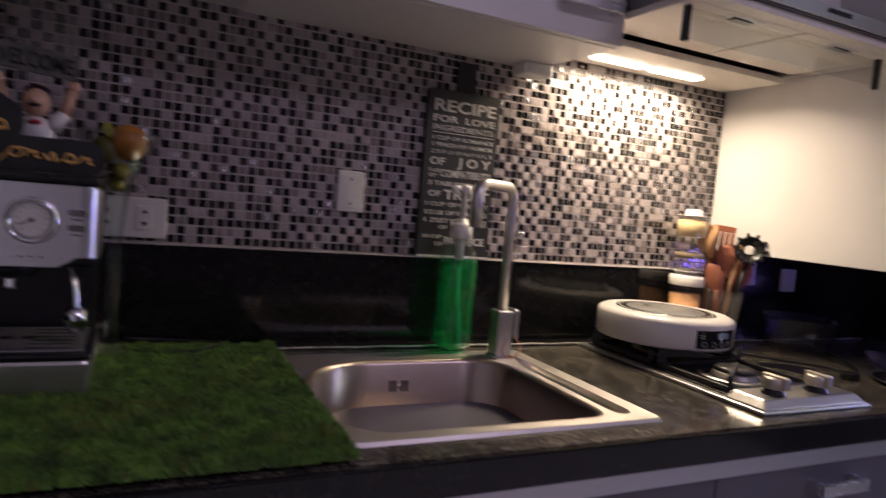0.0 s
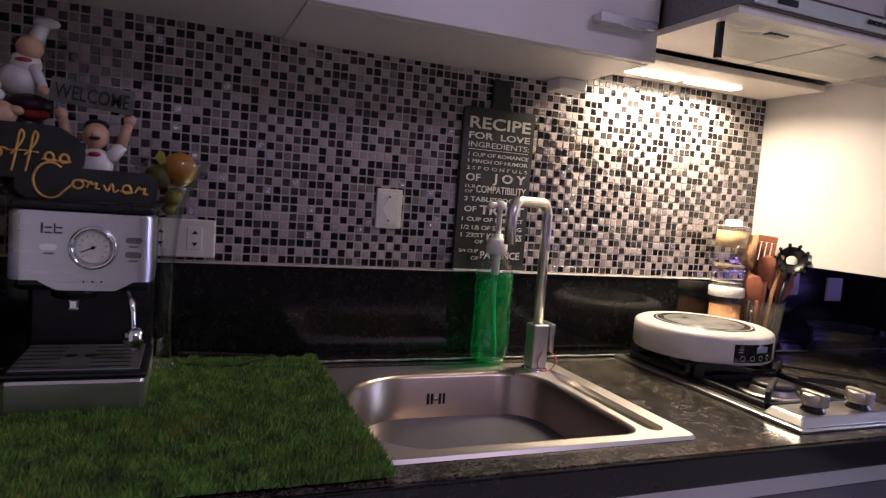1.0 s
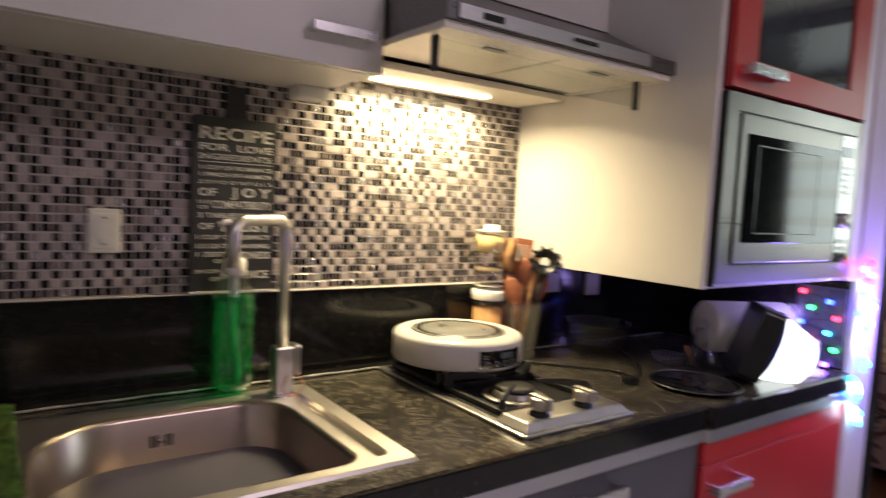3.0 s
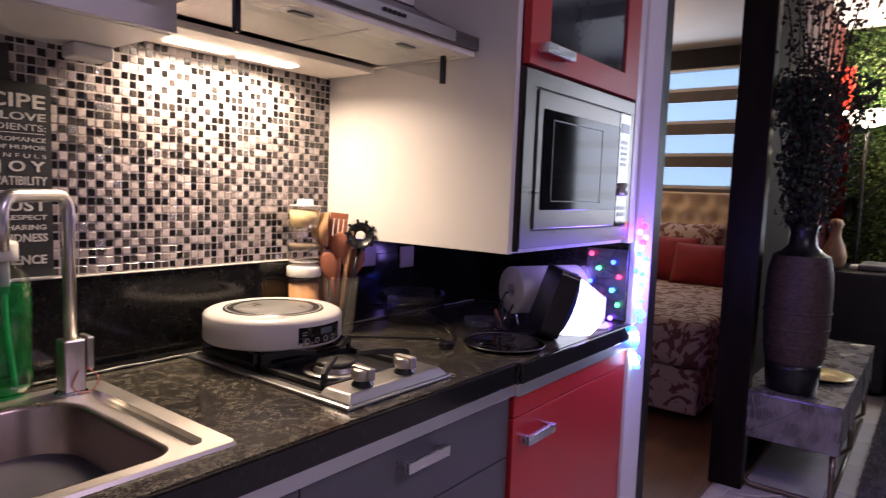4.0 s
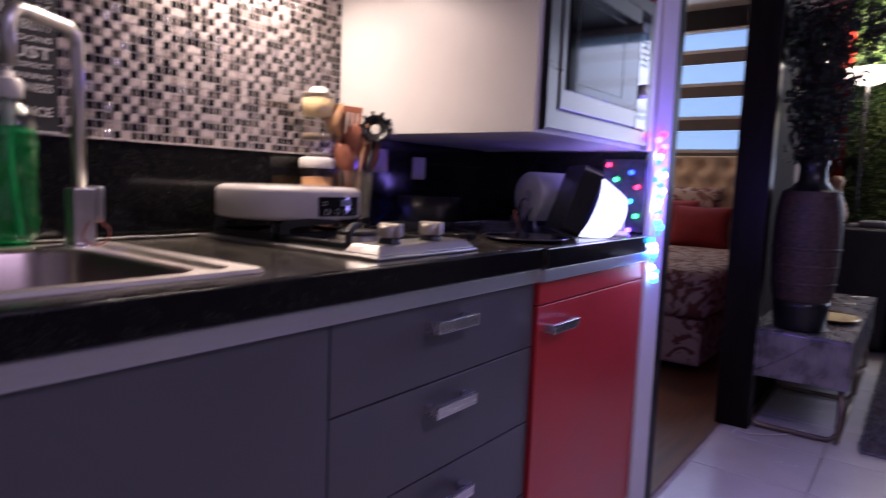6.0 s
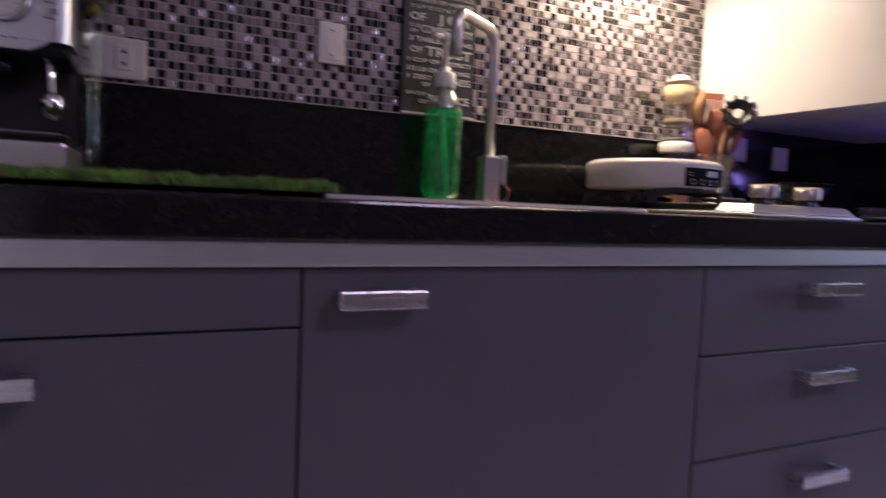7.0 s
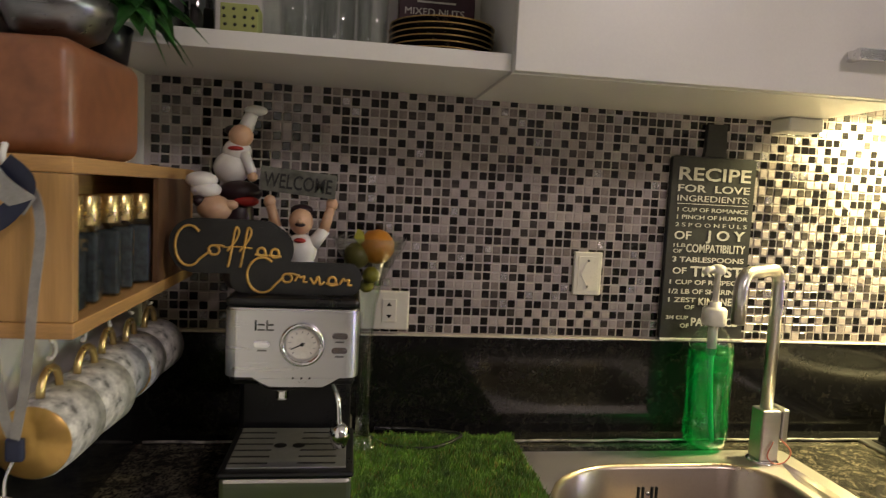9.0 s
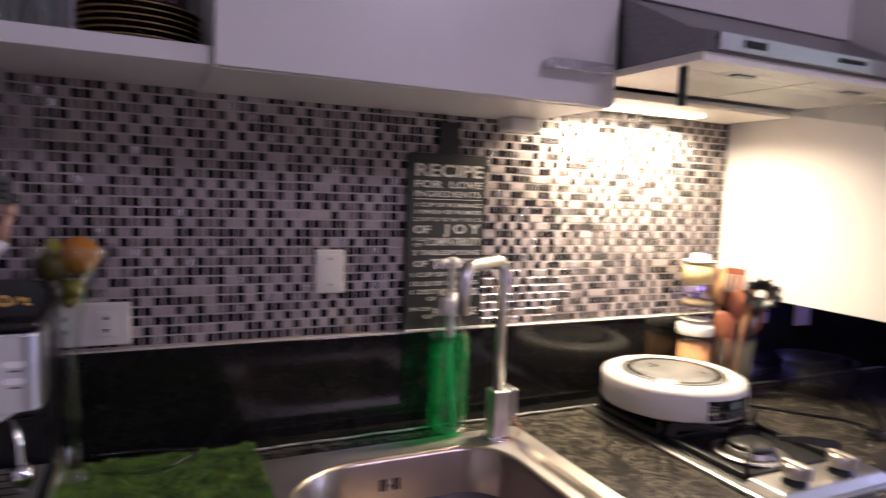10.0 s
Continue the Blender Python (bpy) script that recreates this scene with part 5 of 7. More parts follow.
part("wire", tube([(0, 0, 0.026), (0, 0, 0.014)] + [(0, 0.009 * math.sin(radians(a)), 0.004 + 0.009 * math.cos(radians(a))) for a in range(0, 230, 25)], 0.0022, 8), white_plastic, hook)
hook.matrix_basis = pose(-0.706, -0.480, 1.170)
for k in range(1, 5):
    copy_thing(hook, pose(-0.706, -0.480 + 0.078 * k, 1.170, 0, 0, 12 * k))

# lanyard with keys
ly = thing("lanyard", (-0.715, -0.54, 1.35), "grey ribbon lanyard with keys hanging on a hook", "lanyard")
ribbon = material("grey_ribbon", (0.30, 0.29, 0.27), 0.6, vary=0.12, scale=60, bump=0.2, bump_scale=500)
navy = material("navy_ribbon", (0.015, 0.02, 0.045), 0.6, vary=0.2)


def strap(points, width, mat, name="ribbon"):
    bm = bmesh.new()
    P = curve(points, 8)
    prev = None
    for i, p in enumerate(P):
        d = (P[min(i + 1, len(P) - 1)] - P[max(i - 1, 0)]).normalized()
        s = d.cross(Vector((0.25, 1, 0))).normalized() * (width / 2)
        n = Vector((0.05, 0.9, 0)) * 0.0005
        q = [bm.verts.new(p + s + n), bm.verts.new(p - s + n), bm.verts.new(p - s - n), bm.verts.new(p + s - n)]
        if prev:
            for k in range(4):
                bm.faces.new((prev[k], prev[(k + 1) % 4], q[(k + 1) % 4], q[k]))
        prev = q
    part(name, bm, mat, ly)


part("hook", tube(curve([(-0.716, -0.5275, 1.357), (-0.716, -0.541, 1.352), (-0.716, -0.547, 1.362), (-0.716, -0.543, 1.374)], 6), 0.0028, 8), white_plastic, ly, "white hook")
strap([(-0.714, -0.545, 1.352), (-0.730, -0.548, 1.330), (-0.728, -0.548, 1.290), (-0.726, -0.548, 1.20), (-0.716, -0.550, 1.135), (-0.706, -0.552, 1.108)], 0.011, ribbon)
strap([(-0.714, -0.548, 1.352), (-0.692, -0.550, 1.335), (-0.684, -0.551, 1.300), (-0.690, -0.551, 1.24), (-0.697, -0.552, 1.16), (-0.705, -0.555, 1.108)], 0.010, ribbon)
strap([(-0.735, -0.552, 1.325), (-0.722, -0.556, 1.305), (-0.704, -0.556, 1.318), (-0.694, -0.554, 1.340), (-0.712, -0.552, 1.358)], 0.018, navy, "knot")
strap([(-0.726, -0.553, 1.352), (-0.712, -0.557, 1.336), (-0.690, -0.556, 1.320)], 0.020, ribbon, "knot")
part("clasp", boxes((-0.713, -0.697, -0.557, -0.549, 1.090, 1.112), bevel=0.003), navy, ly)
part("key_ring", tube([(-0.714 + 0.013 * math.cos(radians(a)), -0.556, 1.045 + 0.013 * math.sin(radians(a))) for a in range(0, 360, 20)], 0.0013, 6, closed=True), chrome, ly)
part("chain", tube(curve([(-0.706, -0.553, 1.092), (-0.712, -0.556, 1.075), (-0.713, -0.556, 1.058)], 5), 0.002, 6), chrome, ly)
for dx, a in ((-0.004, 8), (0.004, -10)):
    m = Matrix.Translation((-0.714 + dx, -0.557 - dx * 0.3, 1.032)) @ Matrix.Rotation(radians(a), 4, "Y")
    bm = boxes((-0.003, 0.003, -0.001, 0.001, -0.045, -0.008))
    box(bm, -0.009, 0.009, -0.0012, 0.0012, -0.012, 0.003, 0.002)
    bmesh.ops.transform(bm, matrix=m, verts=bm.verts)
    part("key", bm, chrome, ly)
paper = thing("paper_sheet", (LEFT + 0.001, -0.60, 1.29), "white paper sheet stuck on the side wall", "paper")
part("sheet", boxes((LEFT + 0.0006, LEFT + 0.002, -0.78, -0.556, 1.285, 1.60)), material("paper", (0.78, 0.77, 0.76), 0.8, vary=0.04, scale=10), paper)
part("red_mark", boxes((LEFT + 0.002, LEFT + 0.0024, -0.60, -0.57, 1.325, 1.332)), red_glaze, paper)

# planter, bowl and plant on the shelf
pl = thing("planter_box", (-0.715, -0.40, 1.366), "reddish-brown rounded square wooden planter", "planter")
terracotta = material("brown_glazed_wood", (0.29, 0.115, 0.055), 0.36, vary=0.2, scale=6, bump=0.06, bump_scale=60, dark=(0.15, 0.055, 0.028))
turn = Matrix.Translation((-0.7165, -0.418, 0)) @ Matrix.Rotation(radians(-3), 4, "Z")
bm = bmesh.new()
box(bm, -0.047, 0.047, -0.092, 0.082, 1.3665, 1.478, 0.018, 5)
bmesh.ops.transform(bm, matrix=turn, verts=bm.verts)
for f in bm.faces:
    f.smooth = True
part("box", bm, terracotta, pl)
bw = thing("steel_bowl", (-0.722, -0.42, 1.478), "small shiny dark steel bowl on the planter", "bowl")
part("bowl", lathe([(0.0, 0.001), (0.026, 0.001), (0.042, 0.010), (0.051, 0.030), (0.053, 0.044), (0.051, 0.044), (0.040, 0.012), (0, 0.005)], (-0.712, -0.448, 1.4785), 36), dark_steel, bw)
plant = thing("potted_plant", (-0.69, -0.35, 1.478), "green broad-leaved plant in a small dark pot", "plant")
part("pot", lathe([(0.0, 0.0), (0.022, 0.0), (0.028, 0.04), (0.026, 0.042), (0, 0.038)], (-0.700, -0.355, 1.479), 24), black_plastic, plant)
leaf_green = material("leaf_green", (0.06, 0.22, 0.045), 0.4, vary=0.3, scale=25, dark=(0.02, 0.08, 0.02))


def leaf(base, tip, width, droop, mat, parent, name="leaf"):
    """A curved pointed leaf from base to tip."""
    b, t = Vector(base), Vector(tip)
    d = t - b
    s = d.cross(Vector((0, 0, 1)))
    s = s.normalized() if s.length > 1e-5 else Vector((1, 0, 0))
    bm = bmesh.new()
    prev = None
    for i in range(7):
        u = i / 6
        p = b + d * u + Vector((0, 0, droop * 4 * u * (1 - u)))
        w = width * math.sin(math.pi * min(1, 0.08 + 0.92 * u) ** 0.8) * 0.5 + 0.0005
        q = [bm.verts.new(p - s * w + Vector((0, 0, w * 0.3))), bm.verts.new(p), bm.verts.new(p + s * w + Vector((0, 0, w * 0.3)))]
        if prev:
            for k in (0, 1):
                f = bm.faces.new((prev[k], prev[k + 1], q[k + 1], q[k]))
                f.smooth = True
        prev = q
    bmesh.ops.solidify(bm, geom=bm.faces, thickness=0.0006)
    part(name, bm, mat, parent)


r = random.Random(5)
for k in range(40):
    a = r.uniform(0, 6.28)
    ln = r.uniform(0.05, 0.095)
    z0 = 1.520 + r.uniform(0, 0.07)
    base = Vector((-0.698 + 0.012 * math.cos(a), -0.350 + 0.012 * math.sin(a), z0))
    tip = base + Vector((ln * math.cos(a) * 0.8, ln * math.sin(a), r.uniform(-0.055, 0.025)))
    tip.x = max(tip.x, LEFT + 0.008)
    leaf(base, tip, r.uniform(0.044, 0.066), 0.014, leaf_green, plant)
for dx, dy, dz, w in ((0.075, -0.02, -0.035, 0.036), (0.085, 0.02, -0.05, 0.034), (0.06, -0.045, -0.03, 0.04), (0.095, -0.005, -0.01, 0.038), (0.07, 0.045, -0.045, 0.03), (0.045, -0.06, -0.005, 0.042), (0.06, 0.0, -0.055, 0.03), (0.10, 0.03, -0.02, 0.034)):
    leaf((-0.694, -0.354, 1.535), (-0.694 + dx, -0.354 + dy, 1.535 + dz), w, 0.022, leaf_green, plant)

# ---- things on the open wall shelf ----
ST = CB + 0.0185
plate_dark = material("dark_stoneware", (0.035, 0.024, 0.02), 0.25, vary=0.2, scale=20, coat=0.3)
rim_gold = material("gold_rim", (0.45, 0.30, 0.12), 0.3, metal=0.8, vary=0.1)
for k in range(6):
    p = thing("dinner_plate", (-0.288, -0.155, ST + 0.0085 * k), "dark brown stoneware plate with a gold rim in a stack", "plate", "stack of plates")
    z = ST + 0.0085 * k
    part("dish", lathe([(0.0, 0.0), (0.045, 0.0), (0.048, 0.001), (0.078, 0.0075), (0.080, 0.0085), (0.077, 0.0095), (0.046, 0.0035), (0, 0.003)], (-0.290 + 0.001 * (k % 2), -0.158, z), 48), plate_dark, p)
    part("rim", tube([(-0.290 + 0.001 * (k % 2) + 0.0797 * math.cos(radians(a)), -0.158 + 0.0797 * math.sin(radians(a)), z + 0.0086) for a in range(0, 360, 8)], 0.0010, 6, closed=True), rim_gold, p, "gold rim")
nuts = thing("snack_box", (-0.285, -0.04, ST), "dark maroon snack box with pale lettering", "box")
part("box", boxes((-0.350, -0.222, -0.055, -0.016, ST, ST + 0.145), bevel=0.002), material("maroon_card", (0.045, 0.012, 0.022), 0.45, vary=0.2, scale=15), nuts)
text("lettering", "MIXED NUTS", 0.016, Matrix(((1, 0, 0, -0.340), (0, 0, -1, -0.0556), (0, 1, 0, ST + 0.098), (0, 0, 0, 1))), ink, nuts, 0.100)
part("label_bar", boxes((-0.32, -0.255, -0.0557, -0.0552, ST + 0.118, ST + 0.121)), ink, nuts)
for x, y, rr, h, nm in ((-0.395, -0.17, 0.024, 0.15, "tall"), (-0.445, -0.15, 0.026, 0.16, "tall"), (-0.420, -0.07, 0.028, 0.17, "tall"), (-0.50, -0.16, 0.033, 0.12, "wide"), (-0.535, -0.08, 0.034, 0.14, "wide"), (-0.475, -0.065, 0.027, 0.15, "tall")):
    gt = thing("drinking_glass", (x, y, ST), f"{nm} clear drinking glass on the open shelf", "glass", "glasses on the open shelf")
    o = part("glass_body", lathe([(0.0, 0.0005), (rr * 0.85, 0.0005), (rr * 0.9, 0.003), (rr, h), (rr - 0.002, h), (rr * 0.9 - 0.002, 0.008), (0, 0.007)], (x, y, ST), 28), glass, gt)
    o.visible_shadow = False
yb = thing("card_box", (-0.575, -0.20, ST), "small pale green card box with dark spots", "box")
part("box", boxes((-0.602, -0.552, -0.225, -0.180, ST, ST + 0.046), bevel=0.001), material("pale_green_card", (0.34, 0.36, 0.13), 0.6, vary=0.06), yb)
r = random.Random(2)
for k in range(16):
    x, z = -0.597 + 0.0135 * (k % 4) + r.uniform(-0.003, 0.003), ST + 0.007 + 0.0105 * (k // 4)
    part("spot", lathe([(0, 0.0005), (0.0022, 0.0004), (0.0024, 0)], (x, -0.2252, z), 8, UP), black_plastic, yb)
dj = thing("glass_jar", (-0.64, -0.20, ST), "dark glass jar on the open shelf", "jar")
part("body", lathe([(0, 0), (0.028, 0), (0.030, 0.005), (0.030, 0.09), (0.022, 0.10), (0.022, 0.115), (0, 0.116)], (-0.645, -0.19, ST), 28), black_glass, dj)

# ---- built-in oven ----
mw = thing("microwave_oven", (1.35, -0.58, 1.167), "built-in stainless steel microwave oven", "microwave")
part("casing", boxes((1.060, 1.650, -0.560, -0.10, 1.170, 1.540)), black_plastic, mw)
part("trim_frame", boxes((1.050, 1.654, -0.590, -0.5745, 1.512, 1.546), (1.050, 1.654, -0.590, -0.5745, 1.158, 1.195), (1.050, 1.095, -0.590, -0.5745, 1.195, 1.512), (1.622, 1.654, -0.590, -0.5745, 1.195, 1.512)), material("frame_steel", (0.23, 0.215, 0.20), 0.30, metal=1.0, vary=0.04, scale=3, bump=0.02, bump_scale=200, stretch=(1, 1, 12)), mw, "brushed steel trim frame")
part("side_trim", boxes((1.0465, 1.0497, -0.588, -0.5742, 1.152, 1.546)), black_plastic, mw)
d = part("door", boxes((1.100, 1.545, -0.594, -0.5755, 1.200, 1.507), bevel=0.002), MATS["frame_steel"], mw, "brushed steel door")
part("groove", boxes((1.0952, 1.6218, -0.5860, -0.5752, 1.1952, 1.5118)), black_plastic, mw)
part("window", boxes((1.125, 1.538, -0.5965, -0.5938, 1.243, 1.468), bevel=0.001), material("oven_glass", (0.005, 0.005, 0.006), 0.06, vary=0.2, spec=0.18), d, "dark reflecting glass window")
part("inner_frame", boxes((1.165, 1.168, -0.5972, -0.5964, 1.262, 1.448), (1.430, 1.433, -0.5972, -0.5964, 1.262, 1.448), (1.165, 1.433, -0.5972, -0.5964, 1.262, 1.265), (1.165, 1.433, -0.5972, -0.5964, 1.445, 1.448)), black_plastic, d)
cpn = part("control_panel", boxes((1.547, 1.620, -0.594, -0.5755, 1.198, 1.509), bevel=0.002), black_glass, mw, "black control strip")
part("display", boxes((1.558, 1.610, -0.5955, -0.5938, 1.455, 1.480)), material("grey_display", (0.1, 0.12, 0.13), 0.2), cpn)
for k in range(5):
    part("button", boxes((1.563, 1.605, -0.5950, -0.5938, 1.365 + 0.015 * k, 1.373 + 0.015 * k), bevel=0.0004), dark_steel, cpn)
part("dial", lathe([(0, 0.014), (0.016, 0.014), (0.018, 0.012), (0.019, 0)], (1.584, -0.594, 1.300), 28, UP), steel, cpn, "steel dial")
for k in range(2):
    part("button", boxes((1.560, 1.608, -0.5955, -0.5938, 1.225 + 0.018 * k, 1.236 + 0.018 * k)), dark_steel, cpn)

# ---- things on the corner of the worktop ----
tw = thing("paper_towel_roll", (1.50, -0.40, 0.99), "thick white kitchen paper roll lying on a wire stand", "paper roll")
soft_paper = material("soft_paper", (0.78, 0.77, 0.76), 0.9, vary=0.03, bump=0.2, bump_scale=200)
ax = (Vector((1.63, -0.47, 1.005)) - Vector((1.40, -0.36, 1.005)))
mt = Matrix.Translation((1.40, -0.36, 1.005)) @ ax.to_track_quat("Z", "Y").to_matrix().to_4x4()
part("roll", lathe([(0.018, 0.0), (0.064, 0.0), (0.067, 0.004), (0.067, 0.225), (0.064, 0.229), (0.018, 0.229), (0.018, 0.0)], (0, 0, 0), 40, mt), soft_paper, tw)
part("wire_stand", tube(curve([(1.385, -0.40, 0.908), (1.395, -0.355, 1.0), (1.410, -0.30, 0.908)], 8), 0.0025, 8), chrome, tw)
part("wire_stand", tube(curve([(1.625, -0.52, 0.908), (1.640, -0.475, 1.0), (1.650, -0.41, 0.908)], 8), 0.0025, 8), chrome, tw)
dl = thing("disco_lamp", (1.42, -0.55, TOP), "tilted dark lamp with a glowing white dome", "lamp")
glow = material("dome_glow", (0.9, 0.92, 1.0), 0.4, vary=0, emit=(0.72, 0.80, 1.0), power=2.6)
ml = Matrix.Translation((1.386, -0.535, 0.990)) @ Matrix.Scale(1.10, 4) @ Vector((0.62, -0.72, -0.33)).to_track_quat("Z", "Y").to_matrix().to_4x4()
part("dome", lathe([(0.074, 0.0), (0.072, 0.020), (0.060, 0.060), (0.052, 0.080), (0.034, 0.090), (0, 0.093)], (0, 0, 0), 40, ml), glow, dl, "glowing white dome")
part("collar", lathe([(0.074, -0.006), (0.080, -0.005), (0.080, 0.003), (0.074, 0.004)], (0, 0, 0), 40, ml), material("blue_collar", (0.03, 0.04, 0.25), 0.2, vary=0.1), dl, "blue rim")
bm = plate(rounded(-0.078, 0.078, -0.078, 0.078, 0.012), 0.046, None, ml @ Matrix.Translation((0, 0, -0.052)))
part("housing", bm, black_plastic, dl, "square black housing")
gb = thing("glass_bowl", (1.20, -0.20, TOP), "dark smoky glass bowl on the worktop", "bowl")
smoky = thin_clear("smoky_glass", (0.74, 0.77, 0.82))
o = part("bowl", lathe([(0, 0.001), (0.05, 0.001), (0.075, 0.01), (0.088, 0.05), (0.094, 0.085), (0.098, 0.087), (0.098, 0.090), (0.091, 0.088), (0.084, 0.05), (0.07, 0.014), (0, 0.008)], (1.215, -0.155, TOP), 40), smoky, gb)
o.visible_shadow = False
sb = thing("glass_dish", (1.285, -0.355, TOP), "small clear glass dish with clips and small things", "dish")
o = part("dish", lathe([(0, 0.001), (0.028, 0.001), (0.040, 0.008), (0.050, 0.034), (0.047, 0.034), (0.038, 0.012), (0, 0.006)], (1.27, -0.345, TOP), 36), glass, sb)
o.visible_shadow = False
gb2 = thing("shot_glass", (1.315, -0.39, TOP), "small clear glass with pens on the worktop", "glass")
o = part("glass_body", lathe([(0, 0.001), (0.022, 0.001), (0.026, 0.05), (0.0245, 0.05), (0.021, 0.008), (0, 0.007)], (1.318, -0.385, TOP), 28), glass, gb2)
o.visible_shadow = False
for k, (c0, a) in enumerate(((black_plastic, (1.335, -0.375, 0.985)), (wood_red, (1.270, -0.395, 0.970)), (black_plastic, (1.350, -0.400, 0.975)))):
    pn = thing("pen", (1.318, -0.385, TOP + 0.01), "pen leaning in a small glass", "pen", "pens in the small glass")
    part("barrel", tube([(1.316 + 0.004 * k, -0.386, TOP + 0.010), a], 0.003, 8), c0, pn)
ln = thing("pan_lid", (1.15, -0.52, TOP), "flat dark glass plate on the worktop", "plate")
part("disc", lathe([(0, 0.001), (0.085, 0.001), (0.098, 0.006), (0.100, 0.009), (0.097, 0.010), (0.085, 0.005), (0, 0.005)], (1.175, -0.485, TOP), 48), black_glass, ln)
part("rim", tube([(1.175 + 0.1 * math.cos(radians(a)), -0.485 + 0.1 * math.sin(radians(a)), TOP + 0.0095) for a in range(0, 360, 8)], 0.0012, 6, closed=True), dark_steel, ln, "thin dark metal rim")
cb = thing("power_cord", (1.1, -0.3, TOP), "black power cord lying on the worktop", "cord")
part("cable", tube(curve([(0.90, -0.10, TOP + 0.004), (1.02, -0.24, TOP + 0.004), (1.10, -0.34, TOP + 0.004), (1.06, -0.40, TOP + 0.004), (1.14, -0.36, TOP + 0.008), (1.25, -0.25, TOP + 0.004), (1.34, -0.10, TOP + 0.004)], 8), 0.0028, 8), black_plastic, cb)
part("plug", boxes((1.035, 1.065, -0.415, -0.39, TOP + 0.0005, TOP + 0.016), bevel=0.003), black_plastic, cb)
jr = thing("candle_jar", (1.56, -0.53, TOP), "white jar standing on a round base", "jar")
part("base", lathe([(0, 0), (0.040, 0), (0.042, 0.006), (0.036, 0.014), (0, 0.015)], (1.565, -0.545, TOP), 32), white_plastic, jr)
part("jar", lathe([(0, 0.016), (0.026, 0.016), (0.028, 0.02), (0.028, 0.085), (0.025, 0.09), (0, 0.09)], (1.565, -0.545, TOP), 32), white_lacquer, jr)

# string of coloured lights on the wall end
ls = thing("light_string", (1.72, -0.61, 0.8), "string of blue red and green lights on the wall end", "string lights")
hues = [("blue", (0.02, 0.06, 1.0), 14), ("violet", (0.22, 0.08, 1.0), 14), ("cyan", (0.03, 0.50, 1.0), 10), ("red", (1.0, 0.03, 0.08), 8), ("green", (0.03, 1.0, 0.20), 7), ("white", (0.62, 0.74, 1.0), 22)]
wire, r = [], random.Random(11)
for k in range(30):
    z = 1.225 - 0.0158 * k
    wire.append((1.722 + 0.016 * math.sin(k * 1.7) + 0.010 * r.uniform(-1, 1), -0.607, z))
part("wire", tube(curve(wire, 4), 0.0013, 6), material("clear_wire", (0.5, 0.5, 0.55), 0.3), ls)
for k in range(2, 30):
    n, c, p = hues[r.choice((0, 0, 2, 2, 5, 5, 5, 1, 3))]
    x, y, z = wire[k]
    dx = r.choice((-0.016, -0.004, 0.008, 0.016))
    bm = bmesh.new()
    bmesh.ops.create_uvsphere(bm, u_segments=12, v_segments=8, radius=0.0092, matrix=Matrix.Translation((x + dx, y - 0.007, z + r.uniform(-0.004, 0.004))))
    part("bulb", bm, material("led_" + n, c, 0.3, vary=0, emit=c, power=p), ls, n + " light")

# panel and bulbs added for the string's coloured reflections in the granite
part("foil_panel", boxes((END - 0.0165, END - 0.0125, -0.584, -0.455, TOP + 0.006, 1.122), bevel=0.001), material("reflective_panel", (0.10, 0.10, 0.13), 0.30, metal=0.5, vary=0.25, scale=40, bump=0.4, bump_scale=60), ls, "dark shiny panel added for the string's reflections")
wire2 = [(END - 0.021, (-0.475, -0.545, -0.500, -0.565)[k % 4], 1.105 - 0.021 * k) for k in range(10)]
part("wire", tube(curve(wire2, 4), 0.0008, 6), black_plastic, ls)
for k, (x, y, z) in enumerate(wire2):
    n, c, p = hues[(3, 0, 4, 3, 0, 2, 3, 4, 0, 1)[k]]
    bm = bmesh.new()
    bmesh.ops.create_uvsphere(bm, u_segments=12, v_segments=8, radius=0.0072, matrix=Matrix.Translation((x - 0.007, y, z)))
    part("bulb", bm, MATS.get("led_" + n) or material("led_" + n, c, 0.3, vary=0, emit=c, power=p), ls, n + " light")

# ---- doorway to the bedroom ----
espresso = material("espresso_wood", (0.010, 0.0065, 0.006), 0.36, vary=0.25, scale=6, bump=0.03, bump_scale=90, spec=0.15, stretch=(5, 5, 0.4))
fr = thing("door_frame", (2.4, -0.55, 0), "dark espresso wooden door frame on both sides", "door frame")
part("jamb", boxes((1.838, 1.930, -0.590, -0.44, 0, 2.598), bevel=0.004), espresso, fr)
part("jamb", boxes((2.865, 2.95, -0.70, -0.56, 0, 2.598), bevel=0.004), espresso, fr)
part("side_panel", boxes((2.9505, 3.75, -0.660, -0.6205, 0, 2.596), bevel=0.003), material("matt_dark_wood", (0.016, 0.008, 0.008), 0.85, vary=0.3, scale=6, bump=0.1, bump_scale=90, spec=0.1, stretch=(5, 5, 0.4)), fr)
setting("wall_bedroom", boxes((2.9505, 5.70, -0.62, -0.56, 0, 2.598)), material("maroon_paint", (0.10, 0.013, 0.012), 0.6, vary=0.08, bump=0.08), "dark red painted wall", "wall")
setting("wall_east", boxes((5.70, 5.84, -3.4, 2.5, 0, 2.598)), wall_paint, "painted end wall", "wall")
setting("wall_bedroom_west", boxes((1.70, 1.86, 0.15, 2.5, 0, 2.598)), wall_paint, "plain bedroom wall", "wall")
setting("wall_bedroom_north", boxes((1.70, 5.84, 2.5, 2.62, 0, 2.598)), wall_paint, "plain bedroom wall", "wall")
wood_floor = material("wood_floor", (0.16, 0.07, 0.03), 0.4, vary=0.2, scale=5, stretch=(0.4, 6, 1))
